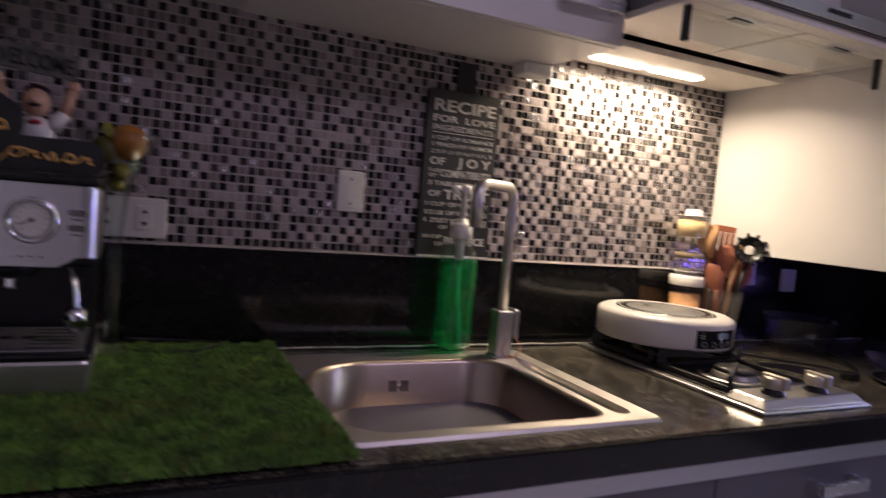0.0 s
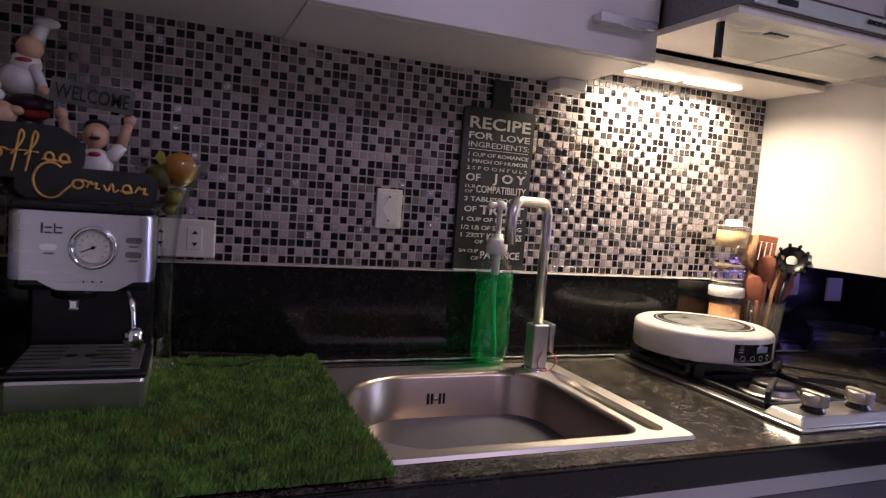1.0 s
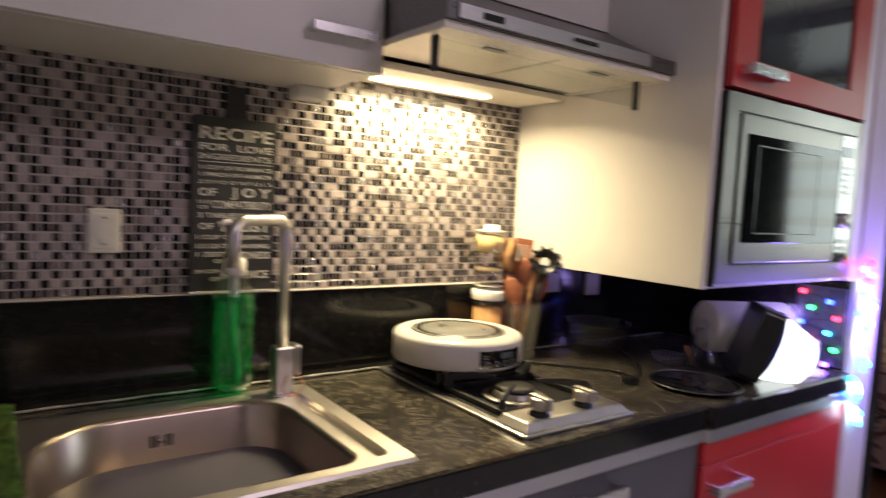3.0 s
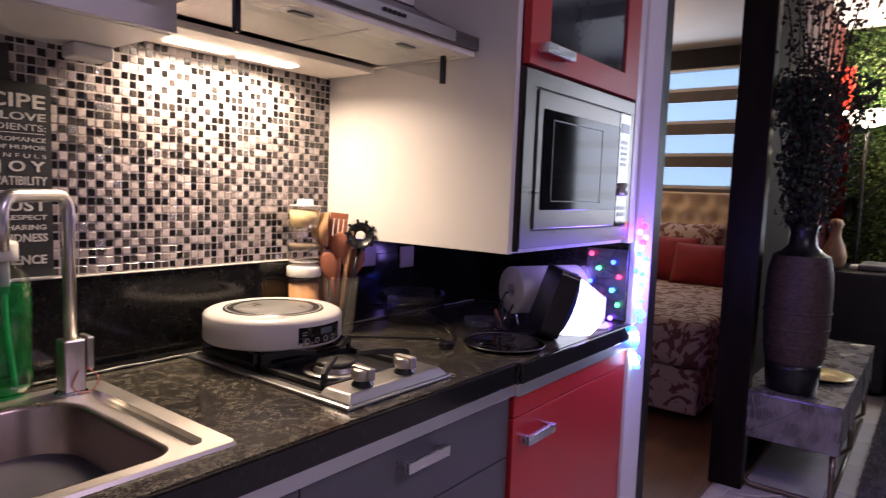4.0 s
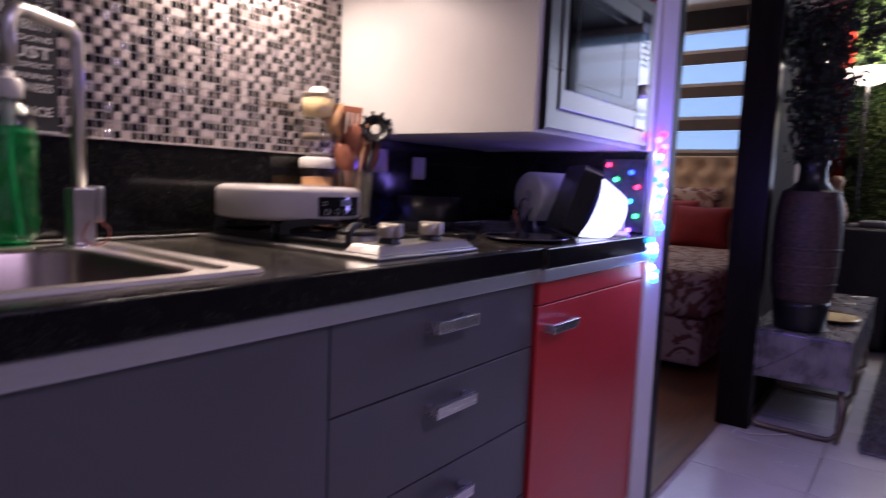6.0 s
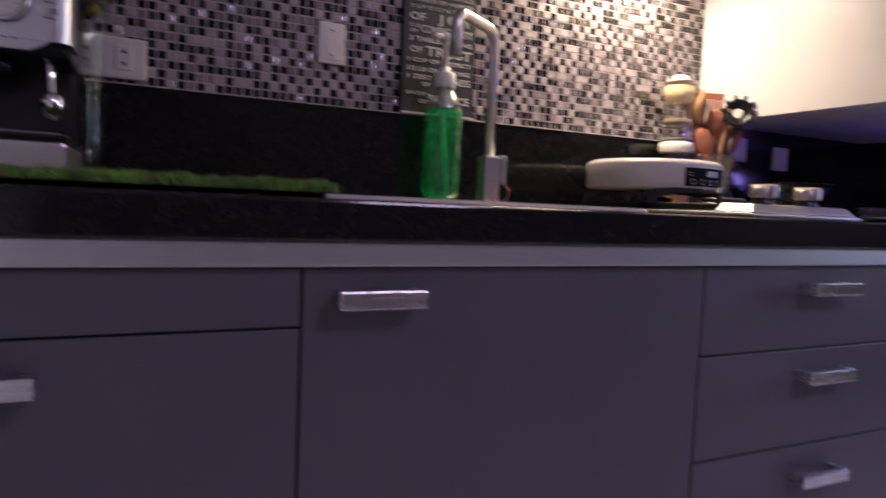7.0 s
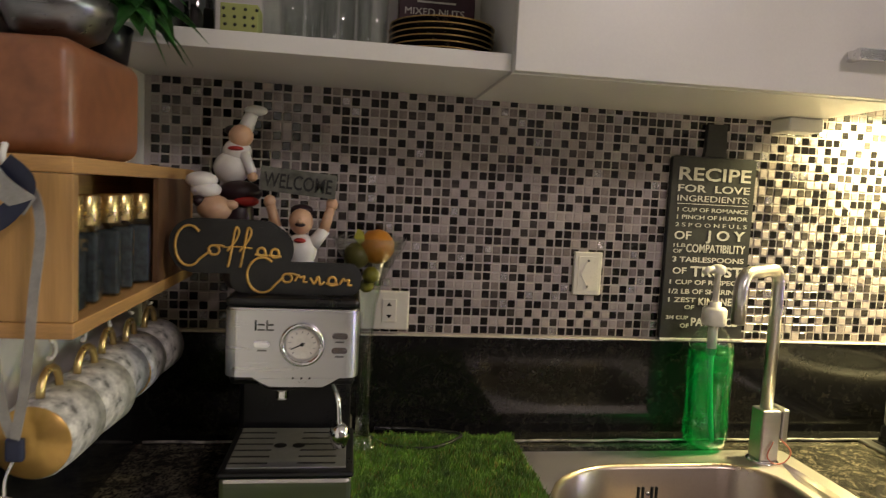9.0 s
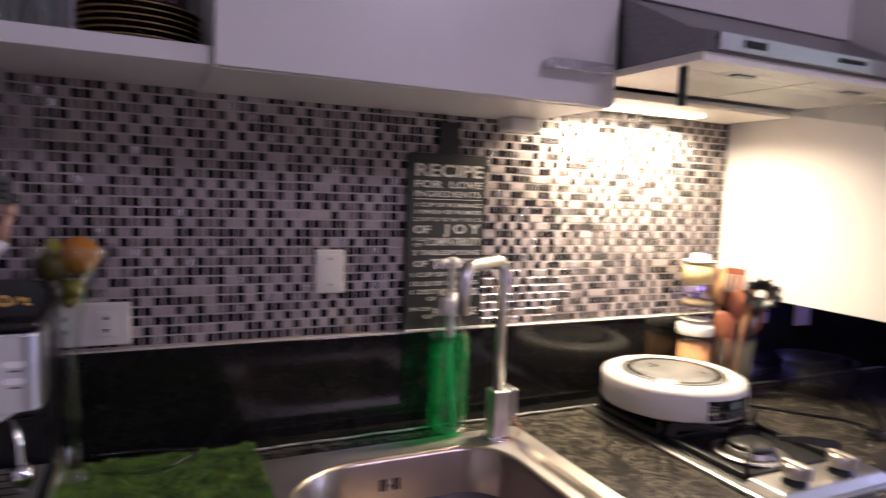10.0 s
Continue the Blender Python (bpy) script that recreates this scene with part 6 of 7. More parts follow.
setting("floor_bedroom", boxes((1.87, 5.70, -0.58, 2.5, -0.0078, -0.001)), wood_floor, "brown wooden bedroom floor", "floor")

pl = thing("pelmet", (5.62, 0.6, 2.42), "dark espresso pelmet above the bedroom window", "pelmet")
part("board", boxes((5.58, 5.699, -0.45, 1.70, 2.40, 2.56), bevel=0.004), espresso, pl)

# bed
bed = thing("bed", (4.4, 0.3, 0), "bed with a buttoned cream headboard and patterned cover", "bed")
cream_cloth = material("cream_cloth", (0.55, 0.40, 0.24), 0.8, vary=0.08, scale=8, sheen=0.3, bump=0.1)
cover = material("floral_cover", (0.48, 0.36, 0.28), 0.85, vary=0.3, scale=9, dark=(0.07, 0.022, 0.015), bump=0.15, bump_scale=60)
t = cover.node_tree
wave, edge, blend = t.nodes.new("ShaderNodeTexNoise"), t.nodes.new("ShaderNodeValToRGB"), t.nodes.new("ShaderNodeMix")
wave.inputs["Scale"].default_value, wave.inputs["Detail"].default_value, wave.inputs["Distortion"].default_value = 7.0, 1.5, 3.5
for e, p, v in zip(edge.color_ramp.elements, (0.50, 0.54), (0, 1)):
    e.position, e.color = p, (v, v, v, 1)
blend.data_type = "RGBA"
blend.inputs[6].default_value, blend.inputs[7].default_value = (0.40, 0.29, 0.23, 1), (0.15, 0.060, 0.042, 1)
t.links.new(t.nodes["Texture Coordinate"].outputs["Object"], wave.inputs["Vector"])
t.links.new(wave.outputs["Fac"], edge.inputs[0])
t.links.new(edge.outputs[0], blend.inputs[0])
t.links.new(blend.outputs[2], t.nodes["Principled BSDF"].inputs["Base Color"])
part("base", boxes((3.55, 5.50, -0.30, 1.45, 0.05, 0.32), bevel=0.02), cover, bed)
part("mattress", boxes((3.50, 5.52, -0.34, 1.50, 0.322, 0.60), bevel=0.07, seg=5), cover, bed, "patterned cover over the mattress")
bm = bmesh.new()
nx, nz = 72, 36
hv = [[None] * (nz + 1) for _ in range(nx + 1)]
for i in range(nx + 1):
    for j in range(nz + 1):
        y, z = -0.36 + 1.86 * i / nx, 0.45 + 0.88 * j / nz
        d = 0.0
        for b in range(-1, 14):
            for c in range(5):
                by, bz = -0.30 + 0.20 * b + (0.10 if c % 2 else 0), 0.66 + 0.15 * c
                d = max(d, math.exp(-((y - by) ** 2 + (z - bz) ** 2) / 0.0040))
        hv[i][j] = bm.verts.new((5.52 + 0.065 * d, y, z))
for i in range(nx):
    for j in range(nz):
        f = bm.faces.new((hv[i][j], hv[i + 1][j], hv[i + 1][j + 1], hv[i][j + 1]))
        f.smooth = True
part("headboard", bm, cream_cloth, bed, "cream buttoned headboard")
part("headboard_back", boxes((5.585, 5.68, -0.38, 1.52, 0.05, 1.345), bevel=0.02), cream_cloth, bed)
red_cloth = material("red_cloth", (0.22, 0.010, 0.012), 0.8, vary=0.12, scale=14, sheen=0.05, bump=0.15, bump_scale=220)


def cushion(name, label, m, w, h, d, mat, group):
    bm = bmesh.new()
    n = 12
    for s in (1, -1):
        g = [[bm.verts.new(m @ Vector(((i / n - 0.5) * w * (1 - 0.06 * math.sin(math.pi * j / n)), s * d / 2 * (max(0, math.sin(math.pi * i / n)) * max(0, math.sin(math.pi * j / n))) ** 0.45, (j / n - 0.5) * h * (1 - 0.06 * math.sin(math.pi * i / n))))) for j in range(n + 1)] for i in range(n + 1)]
        for i in range(n):
            for j in range(n):
                f = bm.faces.new((g[i][j], g[i + 1][j], g[i + 1][j + 1], g[i][j + 1]))
                f.smooth = True
    bmesh.ops.remove_doubles(bm, verts=bm.verts, dist=1e-4)
    return solid(name, bm, mat, label, "cushion", group)


cushion("bed_pillow", "red pillow leaning on the headboard", pose(5.28, 0.50, 0.78, -18, 0, -90), 0.52, 0.40, 0.16, red_cloth, "pillows on the bed")
cushion("bed_pillow", "red pillow leaning on the headboard", pose(5.22, 0.20, 0.76, -22, 0, -84), 0.46, 0.36, 0.15, red_cloth, "pillows on the bed")
cushion("bed_pillow", "cream patterned pillow against the headboard", pose(5.42, 0.42, 0.86, -10, 0, -90), 0.66, 0.46, 0.15, cover, "pillows on the bed")

# windows with banded blinds
sky_glow = material("daylight_backdrop", (0.6, 0.75, 0.9), 0.9, vary=0.05, scale=2, emit=(0.50, 0.74, 1.0), power=1.1)
sheer = bpy.data.materials.new("sheer_cloth")
sheer.use_nodes = True
nt = sheer.node_tree
tr, df, mxs = nt.nodes.new("ShaderNodeBsdfTransparent"), nt.nodes.new("ShaderNodeBsdfTranslucent"), nt.nodes.new("ShaderNodeMixShader")
tr.inputs[0].default_value, df.inputs[0].default_value = (0.85, 0.92, 1, 1), (0.75, 0.8, 0.85, 1)
mxs.inputs[0].default_value = 0.45
nt.links.new(tr.outputs[0], mxs.inputs[1])
nt.links.new(df.outputs[0], mxs.inputs[2])
nt.links.new(mxs.outputs[0], nt.nodes["Material Output"].inputs[0])
band_cloth = material("dark_band_cloth", (0.10, 0.085, 0.075), 0.8, vary=0.1)
band_pale = material("pale_band_cloth", (0.45, 0.42, 0.38), 0.8, vary=0.05)


def zebra_window(name, label, axis, at, a0, a1, z0, z1, bands, inward):
    """A window opening with its backdrop and a banded roller blind; axis is the wall's normal."""
    w = thing(name, (at, (a0 + a1) / 2, z0) if axis == "x" else ((a0 + a1) / 2, at, z0), label, "window")
    tagged(w, kind="structure")

    def slab(n, p0, p1, q0, q1, r0, r1, mat, lab=""):
        p0, p1 = sorted((at + inward * p0, at + inward * p1))
        return part(n, boxes((p0, p1, q0, q1, r0, r1) if axis == "x" else (q0, q1, p0, p1, r0, r1)), mat, w, lab)

    slab("daylight", 0.004, 0.006, a0, a1, z0, z1, sky_glow, "pale blue daylight outside")
    slab("head_rail", 0.03, 0.09, a0 - 0.02, a1 + 0.02, z1 - 0.02, z1 + 0.05, white_lacquer)
    step = (z1 - z0) / bands
    for k in range(bands):
        lo = z0 + step * k
        slab("dark_band", 0.050, 0.052, a0 - 0.01, a1 + 0.01, lo + 0.002, lo + step * 0.34, band_cloth, "opaque blind band")
        slab("pale_band", 0.047, 0.049, a0 - 0.01, a1 + 0.01, lo + step * 0.34, lo + step * 0.44, band_pale)
        slab("sheer_band", 0.050, 0.0512, a0 - 0.01, a1 + 0.01, lo + step * 0.44, lo + step - 0.002, sheer, "sheer backlit blind band")
    slab("bottom_rail", 0.040, 0.06, a0 - 0.015, a1 + 0.015, z0 - 0.025, z0, white_lacquer)
    return w


zebra_window("window_1", "bedroom window behind a banded blind", "x", 5.70, -0.05, 1.35, 1.0, 2.40, 5, -1)
zebra_window("window_2", "living room window behind a banded blind", "x", 5.70, -2.75, -1.42, 1.0, 2.45, 6, -1)

# ---- green wall ----
gw = thing("hedge_panel", (5.69, -2.0, 0.3), "artificial hedge covering the living room wall", "green wall")
hedge_back = material("hedge_backing", (0.03, 0.06, 0.015), 0.9, vary=0.3, scale=15)
part("backing", boxes((5.655, 5.675, -1.40, -0.601, 0.3, 2.598)), hedge_back, gw)
part("backing", boxes((5.655, 5.675, -3.39, -2.78, 0.3, 2.598)), hedge_back, gw)
part("backing", boxes((5.655, 5.675, -2.78, -1.40, 2.52, 2.598), (5.655, 5.675, -2.78, -1.40, 0.3, 0.95)), hedge_back, gw)
lf = [material("hedge_leaf", (0.11, 0.18, 0.05), 0.55, vary=0.3, scale=8), material("hedge_leaf_pale", (0.22, 0.29, 0.09), 0.55, vary=0.25, scale=8), material("hedge_leaf_dark", (0.03, 0.07, 0.015), 0.5, vary=0.3, scale=8)]
r = random.Random(21)
vs, fs, mi = [], [], []
while len(fs) < 48000:
    y, z = r.uniform(-3.39, -0.61), r.uniform(0.3, 2.59)
    if -2.77 < y < -1.41 and 0.96 < z < 2.51:
        continue
    c = Vector((5.655 - r.uniform(0.0, 0.05), y, z))
    q = Euler((r.uniform(-1.2, 1.2), r.uniform(-1.2, 1.2), r.uniform(0, 6.28))).to_matrix()
    s = r.uniform(0.008, 0.018)
    n0 = len(vs)
    vs += [tuple(c + q @ Vector((0, a, b))) for a, b in ((-s, 0), (0, -s * 0.6), (s, 0), (0, s * 0.6))]
    fs.append((n0, n0 + 1, n0 + 2, n0 + 3))
    p = noise.noise(Vector((y * 3, z * 3, 0)))
    mi.append(1 if r.random() < 0.30 + 0.5 * p else (2 if r.random() < 0.4 - 0.5 * p else 0))
me = bpy.data.meshes.new("leaves")
me.from_pydata(vs, [], fs)
for m in lf:
    me.materials.append(m)
me.polygons.foreach_set("material_index", mi)
ob = new("leaves", me)
hang(ob, gw)
tagged(ob, "dense small green leaves", kind="stuff")
dark_leaf = material("monstera_leaf", (0.018, 0.06, 0.02), 0.4, vary=0.3, scale=10)
for y, z, s in ((-0.98, 2.05, 0.24), (-1.28, 1.95, 0.26), (-1.26, 1.15, 0.28), (-0.75, 1.35, 0.20), (-1.12, 1.45, 0.22)):
    for k in range(7):
        a = radians(-70 + 140 * k / 6 - 90)
        base = Vector((5.60, y, z))
        leaf(base, base + Vector((-0.04, s * math.cos(a) * 0.8, s * math.sin(a))), s * 0.30, -0.01, dark_leaf, gw, "fan_leaf")
cu = thing("red_curtain", (5.6, -0.66, 1.2), "narrow red curtain in the room corner", "curtain")
bm = bmesh.new()
prev = None
for k in range(17):
    p = [bm.verts.new((5.50 + 0.012 * math.sin(k * 1.6), -0.615 - 0.011 * k * 0.6, z)) for z in (0.1, 2.3)]
    if prev:
        f = bm.faces.new((prev[0], p[0], p[1], prev[1]))
        f.smooth = True
    prev = p
bmesh.ops.solidify(bm, geom=bm.faces, thickness=0.004)
part("cloth", bm, material("curtain_red", (0.50, 0.035, 0.02), 0.7, vary=0.15, scale=10), cu)
setting("ceiling_trim", boxes((4.1, 5.6, -2.7, -1.35, 2.50, 2.598)), espresso, "dark wooden ceiling panel edge", "trim")

# floor lamp
fl = thing("floor_lamp", (5.40, -0.83, 0), "black floor lamp with a bowl shade and a reading arm", "floor lamp")
part("base", lathe([(0, 0), (0.13, 0), (0.13, 0.015), (0.02, 0.03), (0, 0.03)], (5.40, -0.83, 0), 32), black_plastic, fl)
part("pole", tube([(5.40, -0.83, 0.02), (5.40, -0.83, 1.84)], 0.013, 10), black_plastic, fl)
shade_glow = material("shade_glow", (1, 0.96, 0.85), 0.5, vary=0, emit=(1.0, 0.90, 0.68), power=4.0)
part("shade", lathe([(0.03, 1.84), (0.10, 1.86), (0.16, 1.91), (0.175, 1.955), (0.17, 1.955), (0.155, 1.915), (0.095, 1.87), (0.02, 1.85)], (5.40, -0.83, 0), 32), shade_glow, fl, "glowing white bowl shade")
arm = part("arm", tube(curve([(5.40, -0.83, 1.30), (5.40, -0.93, 1.42), (5.39, -1.05, 1.50), (5.38, -1.12, 1.52)], 8), 0.008, 8), black_plastic, fl)
part("arm_shade", lathe([(0.03, 0.0), (0.045, 0.02), (0.068, 0.13), (0.064, 0.13), (0.04, 0.02), (0, 0.01)], (0, 0, 0), 28, Matrix.Translation((5.38, -1.11, 1.50)) @ Matrix.Rotation(radians(55), 4, "X")), shade_glow, arm, "glowing white reading shade")

# console table with vase
con = thing("console_table", (3.7, -0.85, 0), "low console wrapped in silver leaf-embossed plastic", "console table")
wrap = material("embossed_wrap", (0.27, 0.25, 0.255), 0.28, metal=0.25, vary=0.35, scale=9, bump=0.7, bump_scale=22)
part("top", boxes((2.88, 4.40, -1.055, -0.665, 0.245, 0.450), bevel=0.006), wrap, con)
part("cloth_rim", boxes((2.877, 4.403, -1.058, -0.662, 0.4505, 0.455)), wrap, con)
bronze = material("bronze_tube", (0.20, 0.16, 0.12), 0.35, metal=0.8, vary=0.1)
for x in (2.93, 3.64, 4.34):
    pts = [(x, -1.03, 0.25), (x, -1.035, 0.05), (x, -1.00, 0.015), (x, -0.72, 0.015), (x, -0.685, 0.05), (x, -0.69, 0.25)]
    part("leg", tube(pts, 0.012, 8), bronze, con, "bronze loop leg")
part("rail", tube([(2.93, -1.03, 0.015), (4.34, -1.03, 0.015)], 0.010, 8), bronze, con)
part("rail", tube([(2.93, -0.69, 0.015), (4.34, -0.69, 0.015)], 0.010, 8), bronze, con)
part("leaf_relief", tube([(2.872, -0.70, 0.27), (2.871, -0.80, 0.33), (2.872, -0.92, 0.43)], 0.002, 6), wrap, con)
for k in range(14):
    y0 = -0.68 - 0.026 * k
    part("leaf_relief", tube(curve([(2.8715, y0, 0.255 + 0.01 * (k % 3)), (2.8705, y0 - 0.03, 0.34), (2.8715, y0 - 0.01 * (k % 4), 0.44)], 4), 0.0014, 5), silver, con)
gilt = material("gilt_thread", (0.55, 0.49, 0.38), 0.35, metal=0.6, vary=0.15, scale=30)
r = random.Random(17)
for k in range(22):
    x, y, a, ln = 2.95 + 0.066 * k, -0.74 - 0.24 * ((k * 0.618) % 1), radians(35 + 110 * ((k * 0.37) % 1)), 0.075
    dx, dy = math.cos(a) * ln, math.sin(a) * ln * 0.6
    for bow in (-0.026, 0.0, 0.026):
        part("leaf_relief", tube(curve([(x - dx, y - dy, 0.4562), (x - bow * math.sin(a), y + bow * math.cos(a), 0.4566), (x + dx, y + dy, 0.4562)], 4), 0.0022, 5), gilt, con)
vz = thing("floor_vase", (3.02, -0.84, 0.455), "tall dark woven vase on the console table", "vase")
woven = material("woven_rattan", (0.060, 0.036, 0.029), 0.55, vary=0.45, scale=40, dark=(0.018, 0.011, 0.012), bump=0.9, bump_scale=70, stretch=(1, 1, 2.2))
VX, VY, VZ = 3.025, -0.838, 0.4555
part("body", lathe([(0.112, 0.13), (0.122, 0.17), (0.131, 0.30), (0.133, 0.44), (0.128, 0.53), (0.112, 0.600)], (VX, VY, VZ), 40), woven, vz, "woven rattan body")
part("foot", lathe([(0, 0.0), (0.098, 0.0), (0.102, 0.008), (0.111, 0.10), (0.1125, 0.131), (0, 0.131)], (VX, VY, VZ), 40), black_plastic, vz)
part("neck", lathe([(0.112, 0.60), (0.080, 0.618), (0.056, 0.645), (0.052, 0.70), (0.062, 0.735), (0.054, 0.735), (0.045, 0.70), (0.048, 0.65)], (VX, VY, VZ), 40), black_plastic, vz)
for k in range(5):
    part("band", lathe([(0.134 - 0.004 * abs(k - 2), 0.20 + 0.075 * k), (0.1375 - 0.004 * abs(k - 2), 0.207 + 0.075 * k), (0.134 - 0.004 * abs(k - 2), 0.214 + 0.075 * k)], (VX, VY, VZ), 40), woven, vz)
br = thing("berry_branches", (VX, VY, 1.16), "tall dark dried branches with berries in the vase", "branches")
twig = material("dark_twig", (0.025, 0.014, 0.010), 0.7, vary=0.3)
berry = material("dark_berry", (0.035, 0.012, 0.014), 0.4, vary=0.3)
dry_leaf = material("dark_leaf", (0.016, 0.035, 0.016), 0.6, vary=0.3)
r = random.Random(33)
bb, bl = bmesh.new(), bmesh.new()
for k in range(46):
    a, spread = r.uniform(0, 6.28), r.uniform(0.05, 0.26)
    h = r.uniform(0.55, 1.25)
    top = Vector((VX + spread * math.cos(a) * 0.8, VY + spread * math.sin(a), VZ + 0.66 + h))
    b = Vector((VX + 0.02 * math.cos(a), VY + 0.02 * math.sin(a), VZ + 0.60))
    if top.y > -0.63:
        top.y = -0.63
    mid = b.lerp(top, 0.5) + Vector((r.uniform(-0.03, 0.03), r.uniform(-0.03, 0.03), 0.04))
    P = curve([b, mid, top, top + Vector((r.uniform(-0.04, 0.04), r.uniform(-0.08, 0.02), r.uniform(-0.02, 0.05)))], 5)
    part("twig", tube(P, 0.0032, 5, ends=0.0012), twig, br)
    for p in P[2:]:
        for _ in range(13):
            o = Vector((r.gauss(0, 0.032), r.gauss(0, 0.032), r.gauss(0, 0.03)))
            if r.random() < 0.17:
                bmesh.ops.create_icosphere(bb, subdivisions=1, radius=r.uniform(0.006, 0.010), matrix=Matrix.Translation(p + o))
            elif p.z < 1.80:
                s = r.uniform(0.008, 0.021)
                q = Euler((r.uniform(0, 6), r.uniform(0, 6), r.uniform(0, 6))).to_matrix()
                bl.faces.new([bl.verts.new(p + o + q @ Vector(c)) for c in ((-s, 0, 0), (0, -s * 0.5, 0.002), (s, 0, 0), (0, s * 0.5, 0.002))])
for P0 in ([(VX, VY, 1.1), (VX - 0.02, VY - 0.12, 1.55), (VX, VY - 0.22, 1.80), (VX, VY - 0.33, 2.03)], [(VX, VY, 1.1), (VX, VY - 0.15, 1.6), (VX + 0.02, VY - 0.30, 1.85), (VX + 0.02, VY - 0.47, 1.98)]):
    P = curve(P0, 8)
    part("twig", tube(P, 0.0032, 5, ends=0.0012), twig, br)
    for p in P[10:]:
        if r.random() < 0.6:
            bmesh.ops.create_icosphere(bb, subdivisions=1, radius=0.010, matrix=Matrix.Translation(p + Vector((0, r.uniform(-0.02, 0.02), r.uniform(-0.015, 0.015)))))
tagged(part("berries", bb, berry, br), kind="stuff")
tagged(part("leaves", bl, dry_leaf, br), kind="stuff")
pe = thing("gourd_ornament", (5.03, -0.735, 0.84), "tan pear-shaped ornament on the sofa arm", "ornament")
part("body", lathe([(0, 0), (0.05, 0), (0.075, 0.04), (0.080, 0.09), (0.062, 0.16), (0.036, 0.22), (0.032, 0.27), (0.05, 0.31), (0.03, 0.34), (0, 0.345)], (5.03, -0.735, 0.8405), 28), material("tan_gourd", (0.34, 0.21, 0.12), 0.4, vary=0.15), pe)
pt = thing("brass_plate", (3.45, -0.95, 0.455), "shallow brass plate on the console", "plate")
part("dish", lathe([(0, 0.001), (0.08, 0.001), (0.13, 0.018), (0.132, 0.021), (0.08, 0.006), (0, 0.006)], (3.35, -0.92, 0.4555), 40), material("aged_brass", (0.50, 0.40, 0.22), 0.35, metal=0.8, vary=0.15), pt)

# sofa
sofa = thing("sofa", (5.2, -2.0, 0), "black leather sofa with a grey backrest", "sofa")
leather = material("black_leather", (0.014, 0.014, 0.017), 0.38, vary=0.2, bump=0.25, bump_scale=140)
part("arm", boxes((4.95, 5.62, -1.10, -0.640, 0.03, 0.84), bevel=0.03, seg=3), leather, sofa)
part("seat", boxes((4.95, 5.45, -3.3, -1.105, 0.05, 0.50), bevel=0.04, seg=3), leather, sofa)
part("backrest", boxes((5.40, 5.64, -3.3, -1.105, 0.3, 0.90), bevel=0.06, seg=4), material("grey_fabric", (0.09, 0.09, 0.095), 0.9, vary=0.15, bump=0.3, bump_scale=300), sofa)
for k in range(18):
    part("stud", lathe([(0, 0.004), (0.005, 0.003), (0.007, 0)], (4.949, -1.14 - 0.04 * k, 0.09), 8, Matrix.Rotation(radians(-90), 4, "Y")), chrome, sofa)
cushion("sofa_cushion", "plump red cushion on the sofa", pose(5.20, -1.29, 0.74, -14, 0, -78), 0.46, 0.44, 0.17, red_cloth, "cushions on the sofa")
white_cloth = material("white_cloth", (0.70, 0.69, 0.67), 0.85, vary=0.06, bump=0.2)
black_cloth = material("black_cloth", (0.012, 0.012, 0.013), 0.85, vary=0.15)
zc = thing("patterned_cushion", (5.25, -1.68, 0.52), "white cushion with black concentric squares", "cushion", "cushions on the sofa")
mz = pose(5.22, -1.66, 0.72, -12, 0, -86)
for k, (s, m) in enumerate(((0.40, white_cloth), (0.35, black_cloth), (0.27, white_cloth), (0.19, black_cloth), (0.12, white_cloth), (0.06, black_cloth))):
    bm = bmesh.new()
    box(bm, -s / 2, s / 2, -0.055 - 0.004 * k, 0.055, -s / 2, s / 2, 0.03 if k == 0 else 0.0015, 3)
    bmesh.ops.transform(bm, matrix=mz, verts=bm.verts)
    part("cover" if k == 0 else "square", bm, m, zc)
th = thing("white_throw", (5.0, -1.4, 0.5), "white throw over the edge of the seat", "throw")
bm = bmesh.new()
prev = None
for i in range(13):
    u = i / 12
    row = []
    for j in range(9):
        v = j / 8
        x = 5.30 - 0.36 * v
        z = 0.506 + 0.012 * math.sin(9 * u + 3 * v) + (0.0 if v < 0.85 else -0.07 * (v - 0.85) / 0.15)
        row.append(bm.verts.new((x - (0.012 if v > 0.85 else 0), -1.12 - 0.45 * u, z + 0.006)))
    if prev:
        for j in range(8):
            f = bm.faces.new((prev[j], prev[j + 1], row[j + 1], row[j]))
            f.smooth = True
    prev = row
bmesh.ops.solidify(bm, geom=bm.faces, thickness=0.01)
part("cloth", bm, white_cloth, th)
mg = thing("magazine_stack", (5.2, -0.93, 0.84), "grey folded blanket and magazines on the sofa arm", "blanket")
part("fold", boxes((5.02, 5.42, -1.05, -0.88, 0.842, 0.885), bevel=0.018, seg=3), material("grey_blanket", (0.16, 0.16, 0.165), 0.9, vary=0.2, bump=0.4, bump_scale=120), mg)
part("magazine", boxes((5.13, 5.30, -0.876, -0.826, 0.842, 0.862)), white_cloth, mg)

# wire table with tray and flowers
wt = thing("side_table", (3.95, -1.75, 0), "glass-topped wire side table with a diamond frame", "table")
TX, TY, TR, TZ = 3.90, -1.64, 0.27, 0.62
part("tabletop", lathe([(0, TZ), (TR, TZ), (TR + 0.003, TZ + 0.004), (TR, TZ + 0.008), (0, TZ + 0.008)], (TX, TY, 0), 48), black_glass, wt, "dark glass top")
wire_m = material("rose_silver_wire", (0.60, 0.55, 0.57), 0.3, metal=0.8, vary=0.05)
